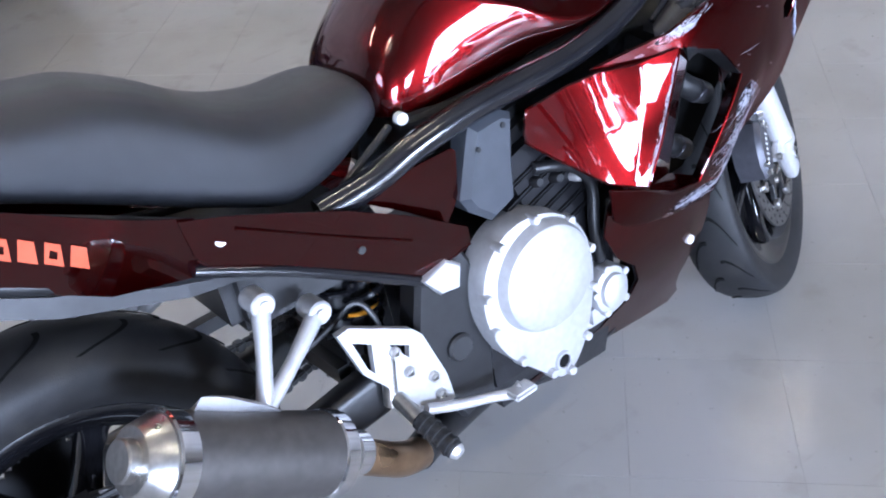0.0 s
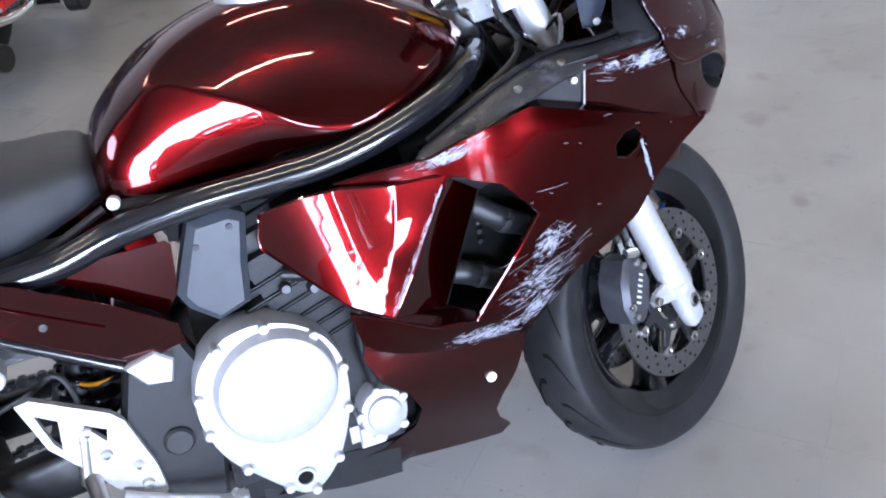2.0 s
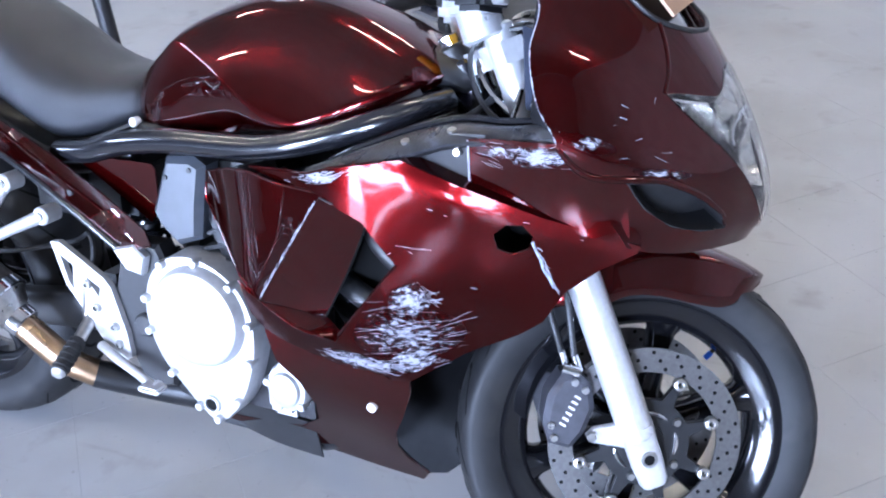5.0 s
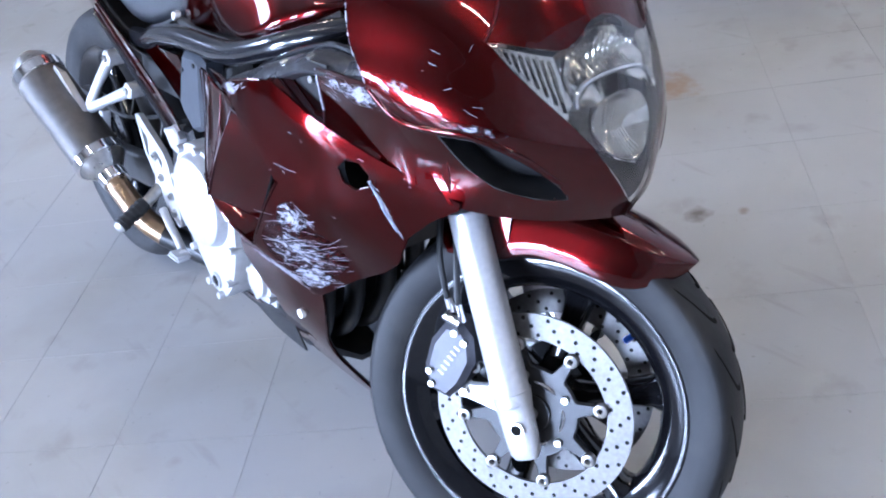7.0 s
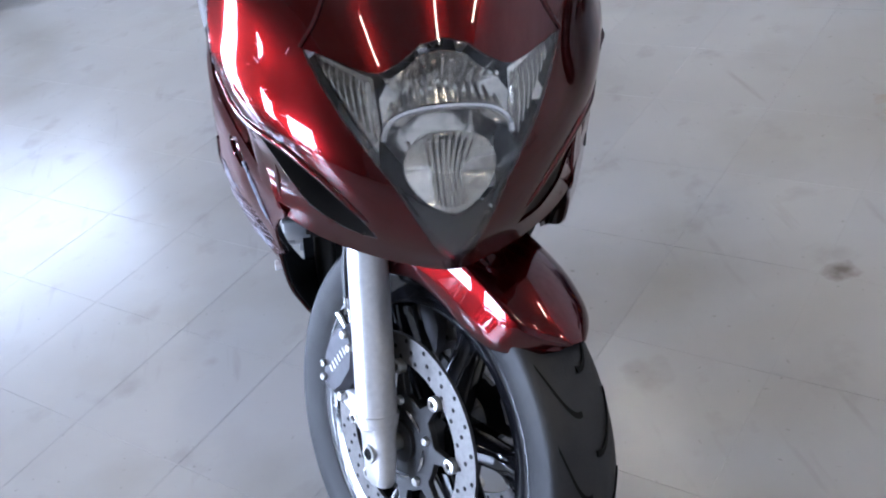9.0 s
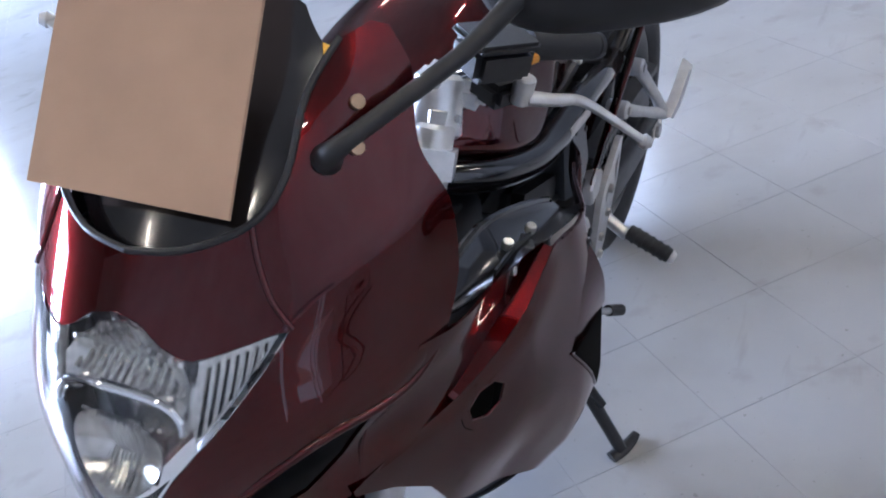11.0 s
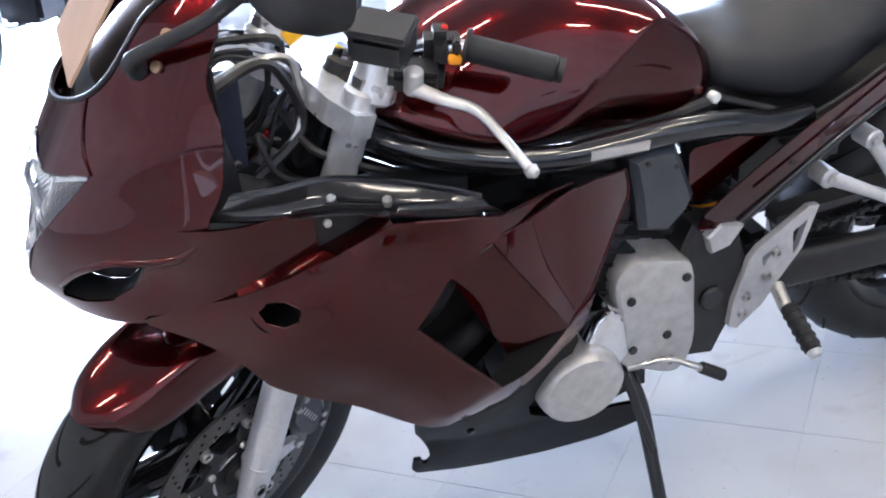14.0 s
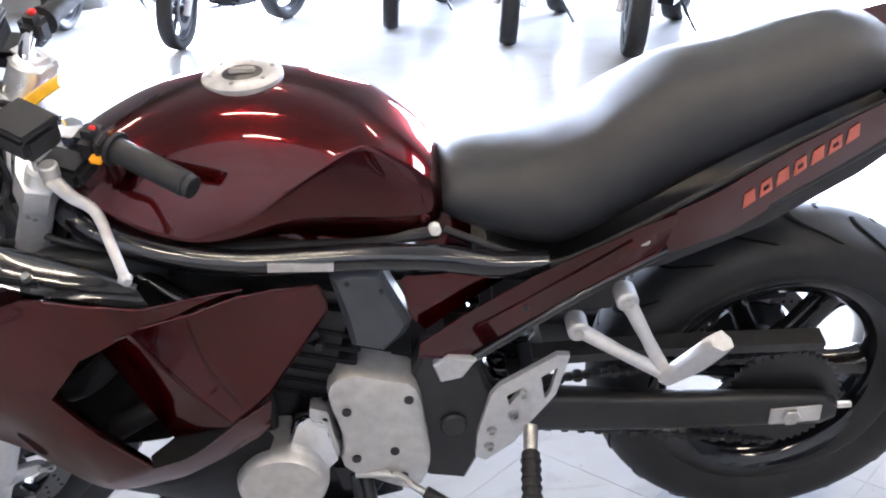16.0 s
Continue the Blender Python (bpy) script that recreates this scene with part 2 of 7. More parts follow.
def floor_material():
    m = mat("worn_grey_floor", (0.355, 0.352, 0.35), 0.20, 0.0, 0.05, 1.3, 0.10, 40, rvary=0.06, alt=(0.31, 0.302, 0.29), altscale=2.3, altcut=(0.50, 0.72))
    nt = m.node_tree
    b = nt.nodes["Principled BSDF"]
    b.inputs["Specular IOR Level"].default_value = 0.13
    geo = nt.nodes.new("ShaderNodeNewGeometry")
    for n in list(nt.nodes):
        if n.type == "TEX_NOISE":
            nt.links.new(geo.outputs["Position"], n.inputs["Vector"])
    # worn patches, scuffs and a little difference from tile to tile
    def noise_node(sc, detail, stretch=None):
        n = nt.nodes.new("ShaderNodeTexNoise")
        n.inputs["Scale"].default_value, n.inputs["Detail"].default_value = sc, detail
        src = geo.outputs["Position"]
        if stretch:
            mp = nt.nodes.new("ShaderNodeMapping")
            mp.inputs["Rotation"].default_value = (0, 0, stretch[0])
            mp.inputs["Scale"].default_value = (1, stretch[1], 1)
            nt.links.new(src, mp.inputs["Vector"])
            src = mp.outputs[0]
        nt.links.new(src, n.inputs["Vector"])
        return n.outputs[0]
    colour = b.inputs["Base Color"].links[0].from_socket
    for sock, lo, hi, to, amount in ((noise_node(7.0, 8.0), 0.60, 0.78, (0.205, 0.195, 0.18), 0.55), (noise_node(3.0, 6.0, (0.6, 7.0)), 0.64, 0.80, (0.225, 0.215, 0.205), 0.5), (noise_node(60.0, 2.0), 0.70, 0.78, (0.15, 0.143, 0.135), 0.5), (noise_node(0.9, 5.0), 0.55, 0.80, (0.27, 0.245, 0.21), 0.5)):
        r = nt.nodes.new("ShaderNodeMapRange")
        r.inputs[1].default_value, r.inputs[2].default_value, r.inputs[4].default_value = lo, hi, amount
        nt.links.new(sock, r.inputs[0])
        mix = nt.nodes.new("ShaderNodeMix")
        mix.data_type = "RGBA"
        nt.links.new(r.outputs[0], mix.inputs[0])
        nt.links.new(colour, mix.inputs[6])
        mix.inputs[7].default_value = (*to, 1)
        colour = mix.outputs[2]
    # spilt oil and rust: single spots with ragged edges
    rag = noise_node(22.0, 6.0)
    for x, y, r, to, amount in ((1.08, 0.92, 0.035, (0.10, 0.07, 0.055), 0.75), (1.16, 0.99, 0.018, (0.18, 0.13, 0.09), 0.6), (0.60, 1.40, 0.10, (0.26, 0.145, 0.06), 0.6), (0.79, -0.35, 0.022, (0.28, 0.26, 0.24), 0.5), (1.95, -0.60, 0.05, (0.27, 0.25, 0.22), 0.5), (2.2, 0.5, 0.03, (0.22, 0.20, 0.18), 0.5)):
        dist = nt.nodes.new("ShaderNodeVectorMath")
        dist.operation = "DISTANCE"
        dist.inputs[1].default_value = (x, y, 0)
        nt.links.new(geo.outputs["Position"], dist.inputs[0])
        add = nt.nodes.new("ShaderNodeMath")
        add.operation = "MULTIPLY_ADD"
        add.inputs[1].default_value = r * 1.8
        nt.links.new(rag, add.inputs[0])
        nt.links.new(dist.outputs["Value"], add.inputs[2])
        rr = nt.nodes.new("ShaderNodeMapRange")
        rr.inputs[1].default_value, rr.inputs[2].default_value = r * 1.9, r * 1.2
        rr.inputs[3].default_value, rr.inputs[4].default_value = 0.0, amount
        nt.links.new(add.outputs[0], rr.inputs[0])
        mix = nt.nodes.new("ShaderNodeMix")
        mix.data_type = "RGBA"
        nt.links.new(rr.outputs[0], mix.inputs[0])
        nt.links.new(colour, mix.inputs[6])
        mix.inputs[7].default_value = (*to, 1)
        colour = mix.outputs[2]
    nt.links.new(colour, b.inputs["Base Color"])
    return m


FLOOR = floor_material()
GROUT = mat("dirty_joint", (0.33, 0.325, 0.32), 0.6)

# ---------- mesh helpers ----------
from mathutils.geometry import delaunay_2d_cdt


def link(name, verts, faces, material, parent=None, label="", smooth=True, xf=None, angle=40):
    me = bpy.data.meshes.new(name)
    pts = [tuple(xf @ Vector(v)) for v in verts] if xf is not None else [tuple(v) for v in verts]
    me.from_pydata(pts, [], [tuple(f) for f in faces])
    bm = bmesh.new()
    bm.from_mesh(me)
    bmesh.ops.remove_doubles(bm, verts=bm.verts, dist=1e-5)
    bmesh.ops.recalc_face_normals(bm, faces=bm.faces)
    for f in bm.faces:
        f.smooth = smooth
    if smooth:
        for e in bm.edges:
            if len(e.link_faces) == 2 and e.calc_face_angle(0) > radians(angle):
                e.smooth = False
    bm.to_mesh(me)
    bm.free()
    me.materials.append(material)
    ob = new(name, me)
    if parent is not None:
        ob.parent = parent
    if label:
        tagged(ob, label)
    return ob


def join_geo(*geos):
    verts, faces = [], []
    for v, f in geos:
        k = len(verts)
        verts += list(v)
        faces += [tuple(i + k for i in q) for q in f]
    return verts, faces


def move(geo, m):
    return [m @ Vector(v) for v in geo[0]], geo[1]


def flip_y(geo):
    return [Vector((v[0], -v[1], v[2])) for v in geo[0]], [tuple(reversed(f)) for f in geo[1]]


def catmull(points, n=6, closed=False):
    p = [Vector(q) for q in points]
    out = []
    m = len(p)
    for i in range(m if closed else m - 1):
        if closed:
            a, b, c, d = p[(i - 1) % m], p[i], p[(i + 1) % m], p[(i + 2) % m]
        else:
            a, b, c, d = p[max(i - 1, 0)], p[i], p[i + 1], p[min(i + 2, m - 1)]
        for k in range(n):
            t = k / n
            out.append(0.5 * ((2 * b) + (c - a) * t + (2 * a - 5 * b + 4 * c - d) * t * t + (3 * b - a - 3 * c + d) * t ** 3))
    if not closed:
        out.append(p[-1])
    return out


def skin(rings, caps=True, closed=False):
    n = len(rings[0])
    verts = [Vector(v) for r in rings for v in r]
    faces = []
    k = len(rings)
    for i in range(k if closed else k - 1):
        a, b = i * n, ((i + 1) % k) * n
        for j in range(n):
            faces.append((a + j, a + (j + 1) % n, b + (j + 1) % n, b + j))
    if caps and not closed:
        faces.append(tuple(range(n - 1, -1, -1)))
        faces.append(tuple((k - 1) * n + j for j in range(n)))
    return verts, faces


def tube(points, radius, segs=10, smooth_n=5, flat=1.0, closed=False):
    """A round bar along points; radius may be a list."""
    pts = catmull(points, smooth_n, closed) if smooth_n else [Vector(p) for p in points]
    m = len(pts)
    rad = [radius] * m
    if isinstance(radius, (list, tuple)):
        rad = [float(np.interp(i / (m - 1) * (len(radius) - 1), range(len(radius)), radius)) for i in range(m)]
    rings = []
    up = None
    for i in range(m):
        d = (pts[(i + 1) % m] - pts[i - 1]) if closed else (pts[min(i + 1, m - 1)] - pts[max(i - 1, 0)])
        d = d.normalized()
        if up is None:
            up = Vector((0, 0, 1)) if abs(d.z) < 0.9 else Vector((1, 0, 0))
        side = d.cross(up).normalized()
        up = side.cross(d).normalized()
        rings.append([pts[i] + (side * math.cos(a) + up * math.sin(a) * flat) * rad[i] for a in (2 * math.pi * j / segs for j in range(segs))])
    return skin(rings, True, closed)


def lathe(profile, segs=48, centre=(0, 0, 0), axis="y", arc=None):
    """Turns (radius, height) pairs round an axis through centre."""
    c = Vector(centre)
    verts, faces = [], []
    n = len(profile)
    for j in range(segs):
        a = 2 * math.pi * j / segs
        ca, sa = math.cos(a), math.sin(a)
        for r, h in profile:
            v = {"y": (r * ca, h, r * sa), "x": (h, r * ca, r * sa), "z": (r * ca, r * sa, h)}[axis]
            verts.append(c + Vector(v))
    for j in range(segs):
        k = (j + 1) % segs
        for i in range(n - 1):
            faces.append((j * n + i, j * n + i + 1, k * n + i + 1, k * n + i))
    return verts, faces


def bar(a, b, ra, rb=None, segs=16, ends=True):
    """A straight round bar, slightly chamfered at its ends."""
    a, b = Vector(a), Vector(b)
    rb = ra if rb is None else rb
    d = b - a
    c = min(ra, rb, d.length / 2) * 0.18
    prof = [(1e-4, 0), (ra - c, 0), (ra, c), (rb, d.length - c), (rb - c, d.length), (1e-4, d.length)]
    v, f = lathe(prof, segs, axis="z")
    q = d.to_track_quat("Z", "Y").to_matrix().to_4x4()
    return move((v, f), Matrix.Translation(a) @ q)


def prism(outline, y0, y1, bevel=0.004, axis="y"):
    """A plate with the (x, z) outline between y0 and y1, its far edge (y1) chamfered."""
    o = [Vector((p[0], p[1])) for p in outline]
    area2 = sum(o[i].x * o[(i + 1) % len(o)].y - o[(i + 1) % len(o)].x * o[i].y for i in range(len(o)))
    if area2 < 0:
        o.reverse()
    n = len(o)
    inner = []
    for i in range(n):
        a, b, c = o[i - 1], o[i], o[(i + 1) % n]
        d1, d2 = (b - a).normalized(), (c - b).normalized()
        nn = Vector((-(d1 + d2).y, (d1 + d2).x))
        nn = nn.normalized() if nn.length > 1e-6 else Vector((-d1.y, d1.x))
        inner.append(b + nn * bevel)
    s = 1 if y1 > y0 else -1
    rings = [[(p.x, y0, p.y) for p in o], [(p.x, y1 - s * bevel, p.y) for p in o], [(p.x, y1, p.y) for p in inner]]
    return skin(rings)


def box(cx, cy, cz, sx, sy, sz, bevel=0.004):
    h = Vector((sx, sy, sz)) / 2
    b = min(bevel, min(h) * 0.9)
    bm = bmesh.new()
    bmesh.ops.create_cube(bm, size=1.0)
    bmesh.ops.scale(bm, vec=(sx, sy, sz), verts=bm.verts)
    bmesh.ops.bevel(bm, geom=list(bm.edges), offset=b, segments=2, affect="EDGES")
    bmesh.ops.translate(bm, vec=(cx, cy, cz), verts=bm.verts)
    bm.verts.index_update()
    v = [x.co.copy() for x in bm.verts]
    f = [tuple(y.index for y in x.verts) for x in bm.faces]
    bm.free()
    return v, f


def tps(ctrl, ease=1e-5):
    """A smooth height over the plane through (a, b, height) knots."""
    P = np.array([c[:2] for c in ctrl], float)
    h = np.array([c[2] for c in ctrl], float)
    n = len(P)

    def U(r):
        return np.where(r > 1e-9, r * r * np.log(np.maximum(r, 1e-9)), 0.0)

    K = U(np.linalg.norm(P[:, None] - P[None], axis=2)) + np.eye(n) * ease
    Q = np.hstack([np.ones((n, 1)), P])
    A = np.block([[K, Q], [Q.T, np.zeros((3, 3))]])
    w = np.linalg.solve(A, np.concatenate([h, np.zeros(3)]))

    def f(a, b):
        d = U(np.hypot(P[:, 0] - a, P[:, 1] - b))
        return float(d @ w[:n] + w[n] + w[n + 1] * a + w[n + 2] * b)

    return f


def densify(o, step, closed=True):
    out = []
    m = len(o)
    for i in range(m if closed else m - 1):
        a, b = Vector(o[i][:2]), Vector(o[(i + 1) % m][:2])
        k = max(1, int((b - a).length / step))
        out += [a + (b - a) * (j / k) for j in range(k)]
    return out


def inside(p, poly):
    c = False
    for i in range(len(poly)):
        a, b = poly[i], poly[i - 1]
        if (a.y > p.y) != (b.y > p.y) and p.x < (b.x - a.x) * (p.y - a.y) / (b.y - a.y) + a.x:
            c = not c
    return c


def plate(outline, surf, holes=(), step=0.014, thick=0.003, inward=None, creases=()):
    """A shell over a flat outline with holes; surf maps (a, b) to a place; the back lies thick behind it, along inward(a, b)."""
    loops = [densify(outline, step)] + [densify(h, step) for h in holes]
    pts, edges = [], []
    for lp in loops:
        k = len(pts)
        pts += lp
        edges += [(k + i, k + (i + 1) % len(lp)) for i in range(len(lp))]
    for line in creases:
        lp = densify(line, step, False) + [Vector(line[-1])]
        k = len(pts)
        pts += lp
        edges += [(k + i, k + i + 1) for i in range(len(lp) - 1)]
    xs, ys = [p.x for p in loops[0]], [p.y for p in loops[0]]
    a = min(xs) + step * 0.5
    row = 0
    border = np.array([(p.x, p.y) for p in pts])
    while a < max(xs):
        b = min(ys) + step * (0.5 if row % 2 else 0.15)
        while b < max(ys):
            p = Vector((a, b))
            if inside(p, loops[0]) and not any(inside(p, h) for h in loops[1:]) and np.min(np.hypot(border[:, 0] - a, border[:, 1] - b)) > step * 0.45:
                pts.append(p)
            b += step
        a += step * 0.9
        row += 1
    v2, e2, f2, *_ = delaunay_2d_cdt(pts, edges, [], 0, 1e-6)
    faces = []
    for f in f2:
        c = sum((v2[i] for i in f), Vector((0, 0))) / len(f)
        if inside(c, loops[0]) and not any(inside(c, h) for h in loops[1:]):
            faces.append(tuple(f))
    front = [Vector(surf(p.x, p.y)) for p in v2]
    if inward is None:
        e = step * 0.2
        back = []
        for p, q in zip(v2, front):
            n = (Vector(surf(p.x + e, p.y)) - q).cross(Vector(surf(p.x, p.y + e)) - q)
            back.append(q - n.normalized() * thick)
    else:
        back = [q + Vector(inward) * thick for q in front]
    n = len(front)
    verts = front + back
    count = {}
    for f in faces:
        for i in range(len(f)):
            count.setdefault(frozenset((f[i], f[(i + 1) % len(f)])), []).append((f[i], f[(i + 1) % len(f)]))
    allf = faces + [tuple(i + n for i in reversed(f)) for f in faces]
    for k, es in count.items():
        if len(es) == 1:
            i, j = es[0]
            allf.append((j, i, i + n, j + n))
    return verts, allf


def ribbon(a, b, n=6, thick=0.003, bulge=0.0):
    """A strip between two lines of places, with thickness."""
    A, B = catmull(a, n), catmull(b, n)
    rings = []
    m = len(A)
    for i in range(m):
        d = (A[min(i + 1, m - 1)] - A[max(i - 1, 0)]).normalized()
        nn = d.cross(B[i] - A[i]).normalized()
        mid = (A[i] + B[i]) / 2 + nn * bulge
        q1, q3 = (A[i] * 3 + B[i]) / 4 + nn * bulge * 0.75, (A[i] + B[i] * 3) / 4 + nn * bulge * 0.75
        top = [A[i], q1, mid, q3, B[i]]
        rings.append(top + [p - nn * thick for p in reversed(top)])
    return skin(rings)


def text_geo(body, size, depth=0.0):
    cu = bpy.data.curves.new("letters", "FONT")
    cu.body, cu.size, cu.extrude = body, size, depth
    ob = bpy.data.objects.new("letters", cu)
    scene.collection.objects.link(ob)
    me = bpy.data.meshes.new_from_object(ob.evaluated_get(bpy.context.evaluated_depsgraph_get()))
    v = [x.co.copy() for x in me.vertices]
    f = [tuple(p.vertices) for p in me.polygons]
    bpy.data.objects.remove(ob)
    bpy.data.curves.remove(cu)
    bpy.data.meshes.remove(me)
    return v, f


def thing(name, m, label, category, group="", kind=""):
    e = new(name)
    e.empty_display_size = 0.1
    e.matrix_world = m
    return tagged(e, label, category, group, kind)

# ---------- the motorcycle ----------
LEAN = pose(0, 0, 0.0030, -11.77, 0.47, 0)
bike = thing("motorcycle", LEAN, "dark candy-red sport touring motorcycle with scraped fairing on its side stand", "motorcycle")
AXIS_FOOT, AXIS_DIR = Vector((1.578, 0, 0)), Vector((-0.4384, 0, 0.8988))
STEER = Matrix.Translation(AXIS_FOOT) @ Matrix.Rotation(radians(28.5), 4, AXIS_DIR) @ Matrix.Translation(-AXIS_FOOT)


def part(name, geo, material, parent=None, label="", smooth=True, xf=None, angle=40, kind=""):
    return tagged(link(name, geo[0], geo[1], material, parent or bike, label, smooth, xf, angle), kind=kind)


def both(name, geo, material, parent=None, label="", **kw):
    """The same part on the right side and on the left side."""
    a = part(name, geo, material, parent, label, **kw)
    b = part(name, flip_y(geo), material, parent, label, **kw)
    return a, b


# --- wheels ---
def tyre_profile(R, w, bead=0.229):
    out = []
    for s in (-1, 1):
        side = [(bead - 0.004, s * w * 0.76), (bead + 0.004, s * w * 0.84), (bead + 0.018, s * w * 0.95), (bead + 0.032, s * w * 0.99), (bead + 0.046, s * w)]
        out.append(side)
    crown = []
    rs = bead + 0.046
    for k in range(1, 16):
        a = math.pi * k / 16
        crown.append((rs + (R - rs) * math.sin(a) ** 0.95, -w * math.cos(a)))
    return out[0] + crown + out[1][::-1]


def wheel(name, centre, R, w, xf, label, spokes, twist):
    c = Vector(centre)
    rim_prof = [(0.232, -w * 0.82), (0.236, -w * 0.80), (0.236, -w * 0.76), (0.225, -w * 0.68), (0.203, -w * 0.55), (0.192, -w * 0.25), (0.190, 0), (0.192, w * 0.25), (0.203, w * 0.55), (0.225, w * 0.68), (0.236, w * 0.76), (0.236, w * 0.80), (0.232, w * 0.82), (0.219, w * 0.80),
                (0.188, w * 0.52), (0.182, w * 0.25), (0.180, 0), (0.182, -w * 0.25), (0.188, -w * 0.52), (0.219, -w * 0.80), (0.232, -w * 0.82)]
    rim = part(name, lathe(rim_prof, 72, c), RIM_BLACK, None, label, xf=xf)
    part("tyre", lathe(tyre_profile(R, w), 96, c), RUBBER, rim, "worn black road tyre", xf=xf)
    hub = [(0.012, -0.075), (0.030, -0.075), (0.034, -0.05), (0.050, -0.045), (0.045, 0), (0.050, 0.045), (0.034, 0.05), (0.030, 0.075), (0.012, 0.075), (0.012, -0.075)]
    part("hub", lathe(hub, 32, c), BLACK_METAL, rim, xf=xf)
    for k in range(spokes):
        a = 2 * math.pi * k / spokes + twist
        d, t = Vector((math.cos(a), 0, math.sin(a))), Vector((-math.sin(a), 0, math.cos(a)))
        rings = []
        for r, hw, hy in ((0.040, 0.026, 0.034), (0.09, 0.020, 0.028), (0.14, 0.0185, 0.026), (0.170, 0.022, 0.028), (0.188, 0.034, 0.032)):
            q = c + d * r
            ring = []
            for j in range(12):
                b = 2 * math.pi * j / 12
                x, y = math.cos(b), math.sin(b)
                ring.append(q + t * hw * math.copysign(abs(x) ** 0.6, x) + Vector((0, hy * math.copysign(abs(y) ** 0.6, y), 0)))
            rings.append(ring)
        part("spoke", skin(rings), RIM_BLACK, rim, xf=xf)
    # tread grooves, bent strips on the crown, near-black for the shade in them
    geos = []
    rs = 0.275
    for s in (-1, 1):
        for k in range(18):
            a0 = 2 * math.pi * (k + (0.5 if s > 0 else 0)) / 18
            line = []
            for i in range(9):
                u = i / 8
                y = s * w * (0.10 + 0.72 * u)
                r = rs + (R - rs) * max(0.0, 1 - (y / w) ** 2) ** 0.475 + 0.0006
                a = a0 + 0.30 * u * u - 0.06 * u
                line.append((c + Vector((r * math.cos(a), y, r * math.sin(a))), a, r))
            ra = [p + Vector((-math.sin(a), 0, math.cos(a))) * 0.0046 for p, a, r in line]
            rb = [p - Vector((-math.sin(a), 0, math.cos(a))) * 0.0034 for p, a, r in line]
            geos.append(ribbon(ra, rb, 1, 0.002))
    part("tread_groove", join_geo(*geos), HOLE_SHADE, rim, xf=xf)
    return rim


def brake_disc(parent, centre, y, r0, r1, bolt_r, count, xf, phase, drill=True):
    c = Vector(centre) + Vector((0, y, 0))
    s = 1 if y > 0 else -1
    disc = part("brake_disc", lathe([(r0, -0.0025), (r1, -0.0025), (r1, 0.0025), (r0, 0.0025), (r0, -0.0025)], 80, c), DISC, parent, "drilled steel brake disc", xf=xf)
    # lobed carrier
    o = []
    for k in range(count * 16):
        a = 2 * math.pi * k / (count * 16) + phase
        r = 0.072 + (bolt_r + 0.010 - 0.072) * max(0.0, math.cos((a - phase) * count)) ** 3.2
        o.append((c.x + r * math.cos(a), c.z + r * math.sin(a)))
    part("disc_carrier", prism(o, c.y - s * 0.005, c.y + s * 0.004, 0.001), BLACK_METAL, disc, xf=xf)
    for k in range(5):
        a = 2 * math.pi * k / 5 + phase + 0.3
        p = c + Vector((math.cos(a) * 0.060, s * 0.004, math.sin(a) * 0.060))
        part("carrier_bolt", bar(p, p + Vector((0, s * 0.006, 0)), 0.0072, 0.006, 8), STEEL, disc, xf=xf)
        # chrome arcs added to imitate the bright crescents of light round the hub
        arc = [c + Vector((math.cos(a + 0.25 + 0.15 * j) * 0.050, s * 0.0052, math.sin(a + 0.25 + 0.15 * j) * 0.050)) for j in range(6)]
        part("glint_arc", tube(arc, [0.0008, 0.0026, 0.0032, 0.0032, 0.0026, 0.0008], 6, 3), CHROME, disc, xf=xf)
    for k in range(count):
        a = 2 * math.pi * k / count + phase
        p = c + Vector((math.cos(a) * bolt_r, 0, math.sin(a) * bolt_r))
        prof = [(0.0042, 0.0105), (0.0058, 0.0115), (0.0098, 0.0105), (0.0105, 0.0085), (0.0105, 0.0), (0.0042, 0.0), (0.0042, 0.0105)]
        prof = [(r, h * s) for r, h in prof]
        part("disc_bobbin", lathe(prof, 16, p), STEEL, disc, xf=xf)
    if drill:
        # dark discs paint the shade of the drilled holes
        geos = []
        for k in range(count * 3):
            for i, r in enumerate((r0 + 0.007, (r0 + r1) / 2, r1 - 0.007)):
                a = 2 * math.pi * (k + 0.33 * i) / (count * 3) + phase
                p = c + Vector((math.cos(a) * r, 0, math.sin(a) * r))
                for q in (-1, 1):
                    geos.append(move(lathe([(0.0001, 0), (0.0033, 0), (0.0033, -0.0012 * q)], 8), Matrix.Translation(p + Vector((0, q * 0.0029, 0)))))
        part("drill_hole", join_geo(*geos), HOLE_SHADE, disc, xf=xf)
    return disc


FRONT, REAR = (1.47, 0, 0.296), (0.02, 0, 0.333)
front_wheel = wheel("front_wheel", FRONT, 0.297, 0.057, STEER, "black cast front wheel turned to the left", 6, 0.35)
for side_y in (-0.066, 0.066):
    brake_disc(front_wheel, FRONT, side_y, 0.116, 0.155, 0.109, 8, STEER, radians(18.8))
part("axle", bar((1.47, -0.10, 0.296), (1.47, 0.10, 0.296), 0.011), STEEL, front_wheel, xf=STEER)
vp = Vector((1.588, -0.004, 0.433))
vd = (vp - Vector(FRONT)).normalized()
part("valve_cap", bar(vp - vd * 0.004, vp - vd * 0.018, 0.0048), BLUE_CAP, front_wheel, "blue valve cap", xf=STEER)
part("valve_stem", bar(vp + vd * 0.02, vp - vd * 0.005, 0.0035), BLACK_PLASTIC, front_wheel, xf=STEER)
rear_wheel = wheel("rear_wheel", REAR, 0.325, 0.084, None, "black cast rear wheel with a wide road tyre", 6, 0.1)
